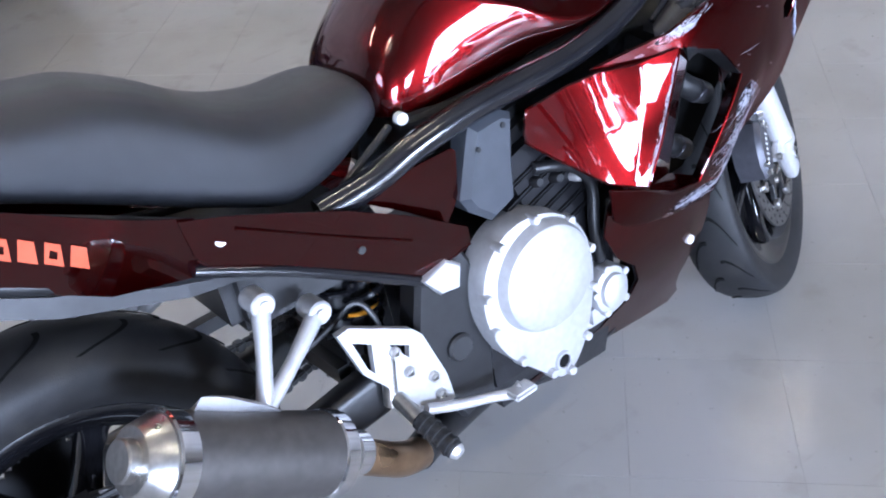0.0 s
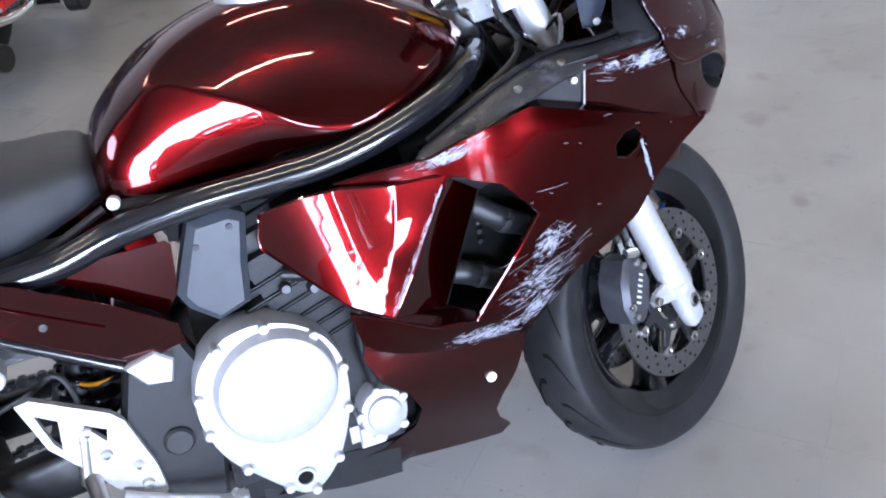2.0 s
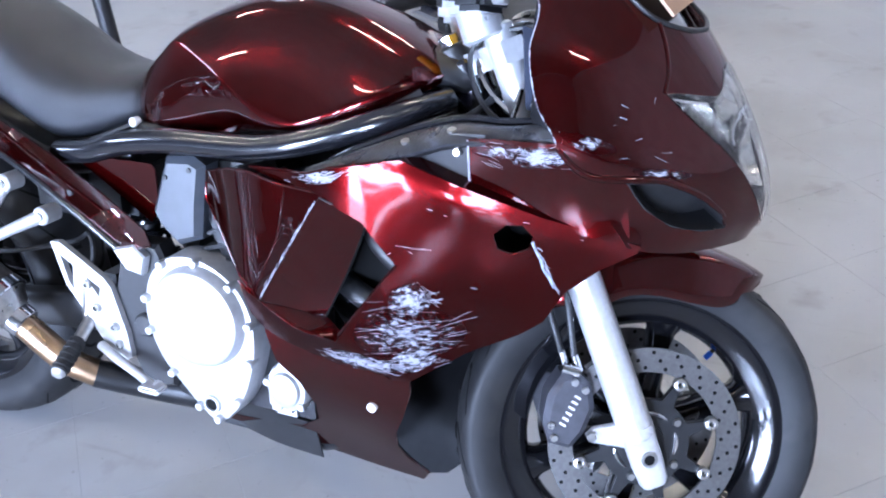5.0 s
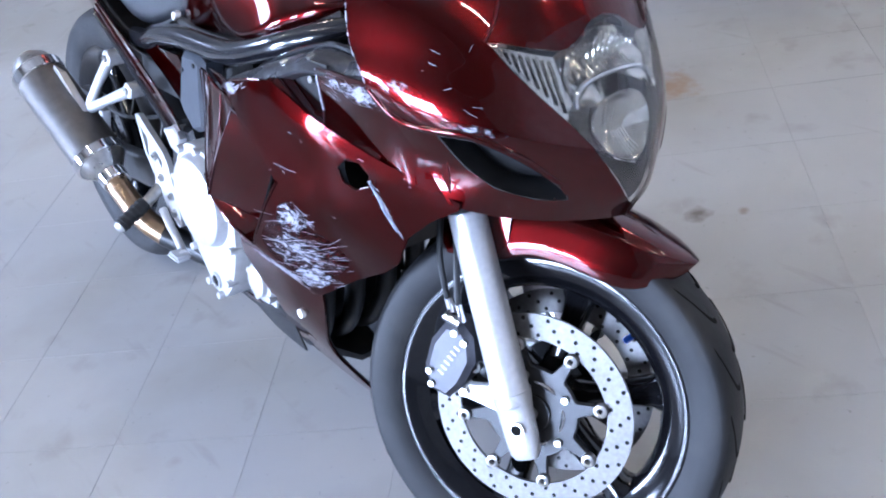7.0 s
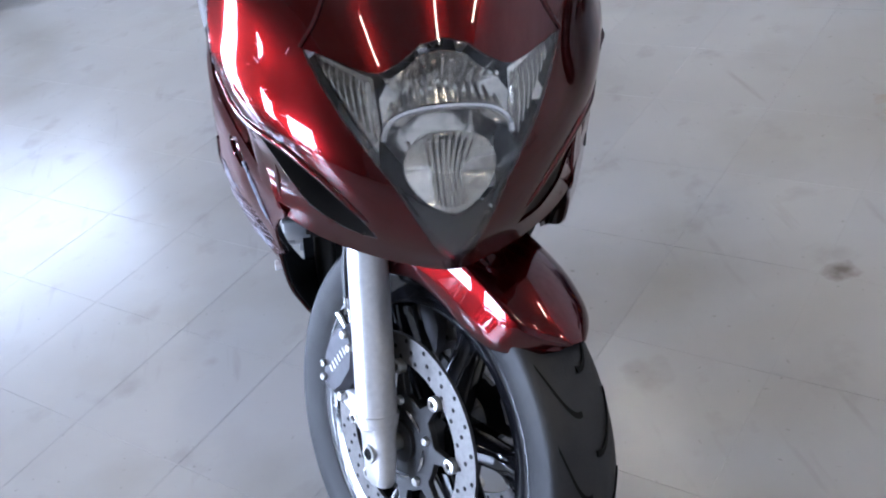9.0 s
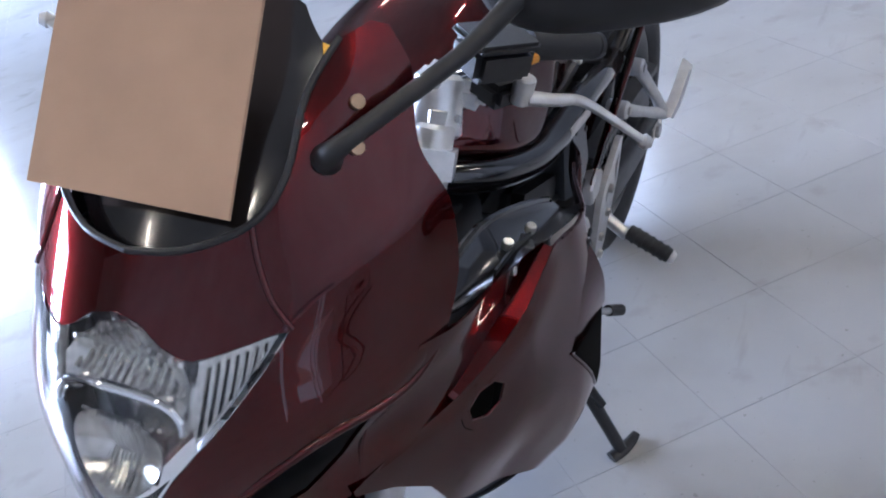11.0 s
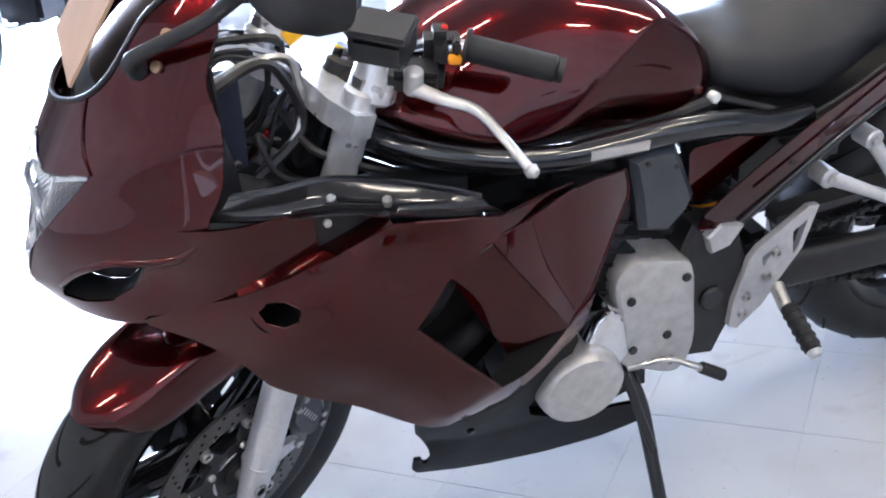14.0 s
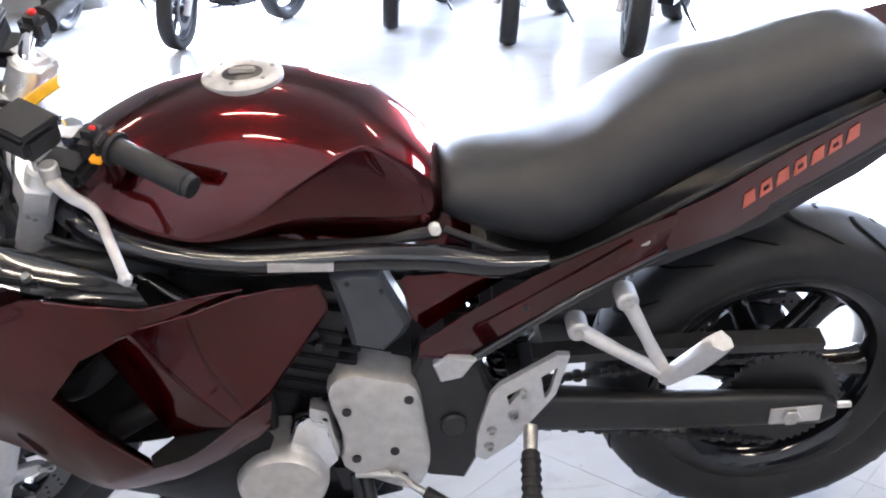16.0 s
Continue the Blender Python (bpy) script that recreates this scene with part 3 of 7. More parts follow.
brake_disc(rear_wheel, REAR, -0.085, 0.085, 0.120, 0.075, 6, None, 0.2)

# rear sprocket and chain on the left
spro = []
for k in range(90):
    a = 2 * math.pi * k / 90
    r = 0.108 if k % 2 else 0.100
    spro.append((0.02 + r * math.cos(a), 0.333 + r * math.sin(a)))
part("sprocket", prism(spro, 0.096, 0.102, 0.001), BLACK_METAL, rear_wheel, "dark toothed rear sprocket", smooth=False)
def chain_links(p0, p1, n):
    p0, p1 = Vector(p0), Vector(p1)
    d = (p1 - p0) / n
    ang = math.atan2(d.z, d.x)
    run = part("drive_chain", tube([p0, p1], 0.0035, 6, 0), BLACK_METAL, None, "dark greased run of the drive chain")
    for i in range(n):
        q = p0 + d * (i + 0.5)
        w = 0.0085 if i % 2 else 0.0068
        part("chain_link", move(box(0, 0, 0, 0.0165, 0.020 if i % 2 else 0.014, w * 2, 0.003), Matrix.Translation(q) @ Matrix.Rotation(-ang, 4, "Y")), BLACK_METAL, run, smooth=False)


chain_links((0.02, 0.099, 0.436), (0.62, 0.099, 0.415), 39)
chain_links((0.02, 0.099, 0.230), (0.62, 0.099, 0.355), 40)

# --- front fork ---
FA, FB = Vector((1.478, 0, 0.25)), Vector((1.200, 0, 0.922))
FD = (FB - FA).normalized()
def fork_at(z, y):
    t = (z - FA.z) / (FB.z - FA.z)
    p = FA + (FB - FA) * t
    return Vector((p.x, y, p.z))
for s, side in ((-1, "right"), (1, "left")):
    y = s * 0.101
    leg = part("fork_leg", join_geo(bar(fork_at(0.315, y), fork_at(0.592, y), 0.0285, 0.0275, 28)), SILVER, None, "silver-painted lower fork leg", xf=STEER)
    # flattened foot with the axle clamp
    foot = []
    for z, rx, ry in ((0.238, 0.018, 0.011), (0.246, 0.023, 0.015), (0.275, 0.026, 0.017), (0.305, 0.026, 0.019), (0.32, 0.0275, 0.0235), (0.335, 0.0285, 0.0285)):
        p = fork_at(z, y)
        u = Vector((FD.z, 0, -FD.x))
        foot.append([p + u * rx * math.copysign(abs(math.cos(b)) ** 0.7, math.cos(b)) + Vector((0, ry * math.copysign(abs(math.sin(b)) ** 0.7, math.sin(b)), 0)) for b in (2 * math.pi * j / 24 for j in range(24))])
    part("fork_foot", skin(foot), SILVER, leg, xf=STEER)
    ax = Vector((1.466, y, 0.286))
    part("axle_socket", lathe([(0.0085, s * 0.010), (0.0085, s * 0.0215), (0.0125, s * 0.0215), (0.0135, s * 0.019)], 20, ax), STEEL, leg, xf=STEER)
    part("axle_recess", lathe([(0.0001, s * 0.019), (0.0085, s * 0.0195)], 20, ax), HOLE_SHADE, leg, xf=STEER)
    part("pinch_bolt", bar(ax + Vector((0.012, -s * 0.01, -0.033)), ax + Vector((0.018, -s * 0.01, -0.035)), 0.005), STEEL, leg, xf=STEER)
    part("dust_seal", bar(fork_at(0.588, y), fork_at(0.604, y), 0.026, 0.0235, 24), BLACK_PLASTIC, leg, xf=STEER)
    part("inner_tube", bar(fork_at(0.60, y), fork_at(0.935, y), 0.0240, None, 24), POLISHED, leg, "chromed inner fork tube", xf=STEER)
    part("fork_cap", bar(fork_at(0.933, y), fork_at(0.950, y), 0.017, None, 6), STEEL, leg, xf=STEER)
    # caliper lugs on the leg and the caliper
    for lx, lz in ((1.402, 0.392), (1.375, 0.318)):
        q = fork_at(lz, y)
        o = [(q.x + 0.005, lz + 0.030), (lx + 0.004, lz + 0.012), (lx - 0.008, lz), (lx + 0.002, lz - 0.011), (q.x + 0.008, lz - 0.022)]
        part("caliper_lug", prism(o, y - s * 0.004, y + s * 0.008, 0.002), SILVER, leg, xf=STEER)
        part("lug_bolt", bar((lx, y + s * 0.006, lz), (lx, y + s * 0.016, lz), 0.0075, None, 12), STEEL, leg, xf=STEER)
    co = [(1.312, 0.300), (1.300, 0.335), (1.305, 0.378), (1.325, 0.412), (1.352, 0.415), (1.372, 0.398), (1.380, 0.36), (1.366, 0.318), (1.345, 0.292)]
    caliper = part("brake_caliper", prism(co, s * 0.046, s * 0.104, 0.010), CALIPER, None, "dark grey brake caliper", xf=STEER)
    for bx, bz in ((1.318, 0.312), (1.312, 0.332), (1.345, 0.402), (1.362, 0.390)):
        part("caliper_bolt", bar((bx, s * 0.100, bz), (bx, s * 0.109, bz), 0.0058, None, 10), STEEL, caliper, xf=STEER)
    # unreadable maker's lettering as bars
    for i in range(6):
        bx, bz = 1.330 + i * 0.0042, 0.334 + i * 0.0088
        part("lettering", move(box(0, 0, 0, 0.0035, 0.0012, 0.011, 0.0003), Matrix.Translation((bx, s * 0.1045, bz)) @ Matrix.Rotation(radians(-60), 4, "Y")), WHITE_MARK, caliper, xf=STEER)
    hose = [(1.352, s * 0.095, 0.418), (1.342, s * 0.098, 0.445), (1.332, s * 0.097, 0.50), (1.318, s * 0.088, 0.57), (1.285, s * 0.07, 0.66), (1.25, s * 0.05, 0.76)]
    part("brake_hose", tube(hose, 0.0052, 8), BLACK_PLASTIC, caliper, xf=STEER)
    hose2 = [(1.336, s * 0.088, 0.416), (1.322, s * 0.094, 0.45), (1.302, s * 0.094, 0.51), (1.29, s * 0.085, 0.58), (1.26, s * 0.065, 0.66)]
    part("brake_hose", tube(hose2, 0.005, 8), BLACK_PLASTIC, caliper, xf=STEER)
    for hp in (hose, hose2):
        part("hose_union", bar(hp[0], hp[1], 0.0075, 0.006, 10), CHROME, caliper, xf=STEER)
    part("banjo", tube([(1.325, s * 0.100, 0.424), (1.352, s * 0.103, 0.418)], 0.0085, 10, 0), CHROME, caliper, xf=STEER)

# triple clamps, stem and instruments mount
for z, t in ((0.755, 0.030), (0.895, 0.034)):
    a, b = fork_at(z, -0.101), fork_at(z, 0.101)
    o = [(a.x - 0.055, 0.02), (a.x - 0.055, -0.02), (a.x - 0.035, -0.09), (a.x - 0.005, -0.132), (a.x + 0.028, -0.125), (a.x + 0.03, -0.075), (a.x + 0.012, 0), (a.x + 0.03, 0.075), (a.x + 0.028, 0.125), (a.x - 0.005, 0.132), (a.x - 0.035, 0.09)]
    rings = [[(x, y, z - t / 2) for x, y in o], [(x, y, z + t / 2) for x, y in o]]
    g = move(skin(rings), Matrix.Translation((a.x, 0, z)) @ Matrix.Rotation(radians(-22.4), 4, "Y") @ Matrix.Translation((-a.x, 0, -z)))
    part("triple_clamp", g, POLISHED if z > 0.8 else BLACK_METAL, None, "bare alloy triple clamp" if z > 0.8 else "", xf=STEER, smooth=False)
part("steering_stem", bar((1.225, 0, 0.72), (1.135, 0, 0.905), 0.026), BLACK_METAL, xf=STEER)
part("stem_nut", bar((1.139, 0, 0.90), (1.129, 0, 0.92), 0.018, None, 6), CHROME, xf=STEER)

# --- handlebars ---
for s in (1, -1):
    def M(x, y, z, s=s):
        return Vector((x, s * y, z + (0.018 if s > 0 and y > 0.14 else 0.0)))
    up = 0.0 if s > 0 else 0.012
    hbar = part("handlebar", tube([M(1.165, 0.075, 0.935), M(1.163, 0.10, 0.965), M(1.150, 0.135, 0.983), M(1.122, 0.178, 0.984), M(1.038, 0.295, 0.970) if s > 0 else M(1.028, 0.281, 0.975)], 0.0112, 12), CHROME, None, "clip-on handlebar with its grip and lever", xf=STEER)
    part("bar_clamp", bar(M(1.184, 0.101, 0.912), M(1.155, 0.101, 0.978), 0.034, 0.029, 20), POLISHED, hbar, "bare alloy bar clamp", xf=STEER)
    part("clamp_arm", move(box(0, 0, 0, 0.045, 0.085, 0.034, 0.010), Matrix.Translation(M(1.150, 0.120, 0.962)) @ Matrix.Rotation(radians(-22 * s), 4, "Z")), POLISHED, hbar, xf=STEER)
    gd = M(1.038, 0.303, 0.967) - M(1.106, 0.198, 0.984) if s > 0 else M(1.028, 0.281, 0.976) - M(1.116, 0.186, 0.984)
    g0 = M(1.106, 0.198, 0.984) if s > 0 else M(1.108, 0.195, 0.983)
    part("grip", join_geo(bar(g0, g0 + gd * 0.93, 0.0175, None, 20), bar(g0 + gd * -0.02, g0 + gd * 0.03, 0.024, None, 20)), GRIP, hbar, "black rubber grip", xf=STEER)
    part("bar_end", bar(g0 + gd * 0.93, g0 + gd * 1.0, 0.016, None, 16), BLACK_METAL, hbar, xf=STEER)
    sw = Matrix.Translation(M(1.128, 0.172, 0.985)) @ Matrix.Rotation(radians(48 * s), 4, "Z")
    part("switch_pod", move(box(0, 0, 0, 0.044, 0.040, 0.052, 0.012), sw), BLACK_PLASTIC, hbar, xf=STEER)
    if s > 0:
        part("pass_switch", move(box(0.0, 0.006, 0.026, 0.007, 0.008, 0.005, 0.001), sw), RED_SWITCH, hbar, xf=STEER)
        part("turn_switch", move(box(0, 0, 0, 0.013, 0.017, 0.010, 0.002), Matrix.Translation((1.133, 0.204, 1.000)) @ Matrix.Rotation(radians(48), 4, "Z")), AMBER, hbar, "orange turn switch", xf=STEER)
        part("switch_ridge", move(box(0.012, 0.020, 0.006, 0.030, 0.010, 0.030, 0.003), sw), BLACK_PLASTIC, hbar, xf=STEER)
    else:
        part("pass_switch", move(box(0.0, -0.006, 0.028, 0.012, 0.012, 0.008, 0.002), sw), RED_SWITCH, hbar, xf=STEER)
    res = Matrix.Translation(M(1.202, 0.147, 1.012)) @ Matrix.Rotation(radians(28 * s), 4, "Z")
    part("fluid_reservoir", move(box(0, 0, 0, 0.060, 0.074, 0.040, 0.008), res), BLACK_PLASTIC, hbar, "black fluid reservoir", xf=STEER)
    part("reservoir_cap", move(box(0, 0, 0.022, 0.064, 0.078, 0.010, 0.004), res), BLACK_PLASTIC if s > 0 else GREY_PLASTIC, hbar, xf=STEER)
    part("lever_bracket", move(box(0.0, 0.0, -0.025, 0.05, 0.07, 0.03, 0.008), Matrix.Translation(M(1.168, 0.172, 0.985)) @ Matrix.Rotation(radians(40 * s), 4, "Z")), BLACK_METAL, hbar, xf=STEER)
    lever_line = [M(1.192, 0.195, 0.962), M(1.180, 0.230, 0.958), M(1.160, 0.266, 0.951), M(1.158, 0.310, 0.932), M(1.158, 0.357, 0.908)] if s > 0 else [M(1.192, 0.188, 0.972), M(1.188, 0.208, 0.962), M(1.192, 0.235, 0.956 + up), M(1.185, 0.268, 0.945 + up * 2), M(1.166, 0.305, 0.932 + up * 3), M(1.150, 0.330, 0.925 + up * 4)]
    part("lever", tube(lever_line, [0.012, 0.010, 0.0085, 0.0075, 0.007, 0.007], 10, 5, 0.75), DULL_SILVER, hbar, "dull silver hand lever", xf=STEER)
    part("lever_ball", move(lathe([(0.0001, -0.0098), (0.006, -0.008), (0.0098, 0), (0.006, 0.008), (0.0001, 0.0098)], 16), Matrix.Translation(lever_line[-1])), DULL_SILVER, hbar, xf=STEER)
    part("lever_pivot", bar(M(1.192, 0.190, 0.955), M(1.192, 0.190, 0.988), 0.0125, None, 14), DULL_SILVER, hbar, xf=STEER)

# --- fuel tank ---
def tank_section(x, zb, zt, w, zw, wb):
    """Flanks from wb at the bottom to w at the crease height zw, and a dome over them."""
    right = []
    for u in (0, 0.14, 0.28, 0.42, 0.56, 0.70, 0.83, 0.93, 0.98):
        right.append((x, -(wb + (w - wb) * u + 0.007 * math.sin(math.pi * u)), zb + (zw - zb) * u))
    for v in (0.992, 0.97, 0.93, 0.87, 0.79, 0.69, 0.57, 0.44, 0.30, 0.15, 0.0):
        right.append((x, -w * v, zw + (zt - zw) * (1 - v ** 3)))
    left = [(x, -y, z) for x, y, z in reversed(right[:-1])]
    return [Vector(p) for p in right + left]


rows = [(0.583, 0.762, 0.790, 0.060, 0.780, 0.050), (0.592, 0.758, 0.822, 0.084, 0.804, 0.088), (0.615, 0.755, 0.856, 0.096, 0.834, 0.110), (0.655, 0.754, 0.894, 0.104, 0.870, 0.122), (0.70, 0.756, 0.925, 0.113, 0.900, 0.128),
        (0.76, 0.760, 0.953, 0.134, 0.878, 0.132), (0.82, 0.766, 0.970, 0.154, 0.846, 0.136), (0.88, 0.774, 0.976, 0.166, 0.812, 0.146), (0.94, 0.784, 0.972, 0.171, 0.804, 0.156), (1.00, 0.798, 0.957, 0.167, 0.824, 0.157),
        (1.05, 0.814, 0.938, 0.153, 0.846, 0.145), (1.10, 0.836, 0.914, 0.124, 0.864, 0.118), (1.135, 0.852, 0.893, 0.088, 0.869, 0.082), (1.15, 0.862, 0.880, 0.055, 0.872, 0.050)]
rings = [tank_section(*r) for r in rows]
cols = [catmull([r[j] for r in rings], 4) for j in range(len(rings[0]))]
fine = [[c[i] for c in cols] for i in range(len(cols[0]))]
tank = part("fuel_tank", skin(fine), PAINT, None, "glossy candy-red fuel tank", angle=60)
cap_tilt = Matrix.Translation((0.868, 0, 0.974)) @ Matrix.Rotation(radians(-1), 4, "Y")
part("filler_ring", move(lathe([(0.030, 0.004), (0.036, 0.0075), (0.050, 0.0065), (0.060, 0.001), (0.060, -0.008)], 48, axis="z"), cap_tilt), DULL_SILVER, tank, "silver filler ring", angle=60)
part("filler_cap", move(lathe([(0.0001, 0.0055), (0.026, 0.0050), (0.0335, 0.002), (0.0335, -0.006)], 40, axis="z"), cap_tilt), BLACK_METAL, tank, xf=None)
part("cap_flap", move(box(0.0, 0, 0.008, 0.040, 0.016, 0.006, 0.003), cap_tilt), STEEL, tank)
for k in range(6):
    a = math.pi / 3 * k + 0.3
    part("cap_screw", move(bar((0.046 * math.cos(a), 0.046 * math.sin(a), 0.005), (0.046 * math.cos(a), 0.046 * math.sin(a), 0.0095), 0.0035, None, 10), cap_tilt), STEEL, tank)
both("tank_pin", bar((0.606, -0.116, 0.757), (0.604, -0.131, 0.757), 0.009, None, 14), WHITE_PAINT, tank, "pale rubber tank buffer")
# black trim between the tank and the frame
both("tank_trim", tube([(0.60, -0.118, 0.748), (0.70, -0.122, 0.745), (0.80, -0.128, 0.752), (0.90, -0.146, 0.765), (1.00, -0.158, 0.785), (1.07, -0.145, 0.812), (1.13, -0.095, 0.848)], 0.010, 8), BLACK_PLASTIC)
# front cover of the tank, where the key sits
part("key_cover", tube([(1.10, 0, 0.878), (1.15, 0, 0.865), (1.185, 0, 0.845)], [0.07, 0.06, 0.035], 16, 5, 0.45), BLACK_PLASTIC)

# --- seat ---
def seat_section(x, zb, zt, w, n=28):
    pts = []
    for k in range(n):
        a = 2 * math.pi * k / n
        c, s = math.cos(a), math.sin(a)
        e = 0.68 if s > 0 else 0.35
        y = w * math.copysign(abs(c) ** e, c)
        mid = zb + (zt - zb) * 0.45
        z = mid + ((zt - mid) if s > 0 else (mid - zb)) * math.copysign(abs(s) ** (0.85 if s > 0 else 0.75), s)
        pts.append(Vector((x, y, z)))
    return pts


rows = [(0.6, 0.755, 0.794, 0.07), (0.58, 0.748, 0.82, 0.098), (0.54, 0.73, 0.826, 0.112), (0.48, 0.708, 0.826, 0.126), (0.42, 0.7, 0.84, 0.136), (0.37, 0.718, 0.862, 0.14), (0.325, 0.738, 0.892, 0.137), (0.28, 0.758, 0.918, 0.132), (0.23, 0.783, 0.94, 0.127), (0.18, 0.808, 0.949, 0.124), (0.12, 0.838, 0.958, 0.124), (0.05, 0.868, 0.976, 0.12), (-0.03, 0.896, 0.99, 0.112), (-0.08, 0.912, 0.978, 0.098), (-0.1, 0.925, 0.958, 0.075)]
rings = [seat_section(*r) for r in rows]
cols = [catmull([r[j] for r in rings], 4) for j in range(len(rings[0]))]
seat = part("seat", skin([[c[i] for c in cols] for i in range(len(cols[0]))]), SEAT, None, "black vinyl dual seat with a raised pillion step", angle=70)
both("seat_edge", tube([(0.59, -0.112, 0.748), (0.48, -0.135, 0.705), (0.42, -0.146, 0.694), (0.31, -0.148, 0.742), (0.18, -0.138, 0.805), (0.05, -0.130, 0.866), (-0.06, -0.115, 0.905)], 0.006, 8), BLACK_PLASTIC, seat)

# --- tail and side covers ---
tail_y = tps([(0.30, 0.74, 0.160), (0.20, 0.77, 0.157), (0.10, 0.83, 0.148), (0.0, 0.87, 0.137), (-0.10, 0.91, 0.117), (-0.25, 0.95, 0.07), (0.20, 0.70, 0.132), (0.05, 0.76, 0.112), (-0.1, 0.83, 0.09), (-0.25, 0.90, 0.06), (0.30, 0.70, 0.150)])
tail_out = [(0.272, 0.772), (0.20, 0.803), (0.088, 0.863), (0.0, 0.900), (-0.09, 0.930), (-0.20, 0.965), (-0.30, 0.985), (-0.30, 0.955), (-0.20, 0.905), (-0.10, 0.850), (0.0, 0.800), (0.05, 0.768), (0.16, 0.706), (0.255, 0.688), (0.30, 0.700)]
for s in (-1, 1):
    tl = part("tail_cowl", plate(tail_out, lambda a, b, s=s: (a, s * tail_y(a, b), b), inward=(0, -s, 0), step=0.02), PAINT, None, "dark red tail cowl with orange-red lettering")
    # the model lettering as plain slanted bars
    for i in range(7):
        u = i / 7
        x, z = 0.146 - 0.168 * u, 0.758 + 0.103 * u
        sl = [(x, z), (x - 0.018, z + 0.0125), (x - 0.010, z + 0.040), (x + 0.004, z + 0.030)]
        hole = [(x - 0.004, z + 0.012), (x - 0.012, z + 0.018), (x - 0.008, z + 0.028), (x - 0.001, z + 0.022)]
        part("lettering", plate(sl, lambda a, b, s=s: (a, s * (tail_y(a, b) + 0.0015), b), [hole] if i % 2 else [], 0.01, 0.001, (0, -s, 0)), DECAL, tl)
    part("cover_screw", bar((0.296, s * 0.154, 0.728), (0.296, s * 0.162, 0.728), 0.0085, None, 14), STEEL, tl)
part("tail_top", skin([[(x, y, z + 0.004) for y in (-w, -w * 0.5, 0, w * 0.5, w)] + [(x, y, z - 0.02) for y in (w, 0, -w)] for x, z, w in ((-0.06, 0.925, 0.110), (-0.10, 0.955, 0.105), (-0.18, 0.975, 0.09), (-0.30, 0.985, 0.055))]), PAINT)
part("tail_lamp", move(box(-0.31, 0, 0.965, 0.04, 0.09, 0.045, 0.012), Matrix()), RED_LENS)
part("under_tail", skin([[(x, -w, z), (x, w, z), (x, w, z + 0.03), (x, -w, z + 0.03)] for x, z, w in ((0.45, 0.62, 0.11), (0.25, 0.655, 0.12), (0.10, 0.70, 0.105), (-0.05, 0.77, 0.085), (-0.25, 0.90, 0.05))]), BLACK_PLASTIC, smooth=False)
SIDE_CREASE = [(0.255, 0.7735), (0.316, 0.737), (0.444, 0.662), (0.55, 0.603), (0.645, 0.552)]


def side_y(a, b):
    """Upper and lower planes of the side cover, meeting in a crease."""
    zc = float(np.interp(a, [p[0] for p in SIDE_CREASE], [p[1] for p in SIDE_CREASE]))
    return 0.168 - (-0.24 * (b - zc) if b > zc else 0.26 * (zc - b))


side_out = [(0.252, 0.776), (0.30, 0.762), (0.38, 0.730), (0.462, 0.695), (0.56, 0.640), (0.642, 0.583), (0.646, 0.552), (0.568, 0.524), (0.45, 0.600), (0.35, 0.660), (0.275, 0.698), (0.262, 0.715)]


def tri_y(a, b):
    return 0.156 - (0.70 - b) * 0.12

tri_out = [(0.490, 0.688), (0.58, 0.697), (0.655, 0.698), (0.662, 0.69), (0.655, 0.618), (0.632, 0.585), (0.56, 0.640)]
for s in (-1, 1):
    sc = part("side_cover", plate(side_out, lambda a, b, s=s: (a, s * side_y(a, b), b), inward=(0, -s, 0), creases=[SIDE_CREASE[1:-1]]), PAINT, None, "long dark red side cover under the seat")
    part("cover_crease", tube([(a, s * (side_y(a, b) + 0.0005), b) for a, b in SIDE_CREASE[1:-1]], 0.0026, 8), PAINT, sc)
    part("lower_trim", tube([(0.255, s * 0.148, 0.700), (0.36, s * 0.150, 0.648), (0.46, s * 0.150, 0.588), (0.575, s * 0.150, 0.515)], 0.0085, 10), BLACK_GLOSS, sc)
    part("cover_rivet", bar((0.475, s * 0.158, 0.625), (0.475, s * 0.166, 0.625), 0.006, None, 12), BLACK_PLASTIC, sc)
    part("frame_triangle", plate(tri_out, lambda a, b, s=s: (a, s * tri_y(a, b), b), inward=(0, -s, 0)), PAINT, None, "small red triangular infill panel")
    part("cover_edge", tube([(a, s * (side_y(a, b) + 0.0002), b) for a, b in side_out[6:]], 0.0018, 6, 1), PAINT, sc)
    part("frame_lug", prism([(0.555, 0.53), (0.60, 0.545), (0.625, 0.525), (0.615, 0.49), (0.58, 0.495)], s * 0.135, s * 0.165, 0.004), CAST, None)

# --- frame ---
frame_line = [(1.165, -0.065, 0.835), (1.12, -0.125, 0.824), (1.063, -0.158, 0.805), (0.973, -0.172, 0.776), (0.887, -0.172, 0.757), (0.804, -0.170, 0.751), (0.70, -0.166, 0.745), (0.60, -0.160, 0.728), (0.52, -0.150, 0.702), (0.44, -0.140, 0.69)]
for g in both("frame_tube", tube(frame_line, 0.0205, 14), BLACK_GLOSS, None, "gloss black main frame tube"):
    pass
part("frame_sticker", plate([(0.756, 0.742), (0.850, 0.750), (0.848, 0.764), (0.754, 0.756)], lambda a, b: (a, 0.1915, b), inward=(0, -1, 0)), DULL_SILVER, None, "silver label on the frame")
both("frame_tube", tube([(1.15, -0.06, 0.76), (1.06, -0.12, 0.72), (0.97, -0.15, 0.66), (0.90, -0.15, 0.60)], 0.018, 12), BLACK_GLOSS)
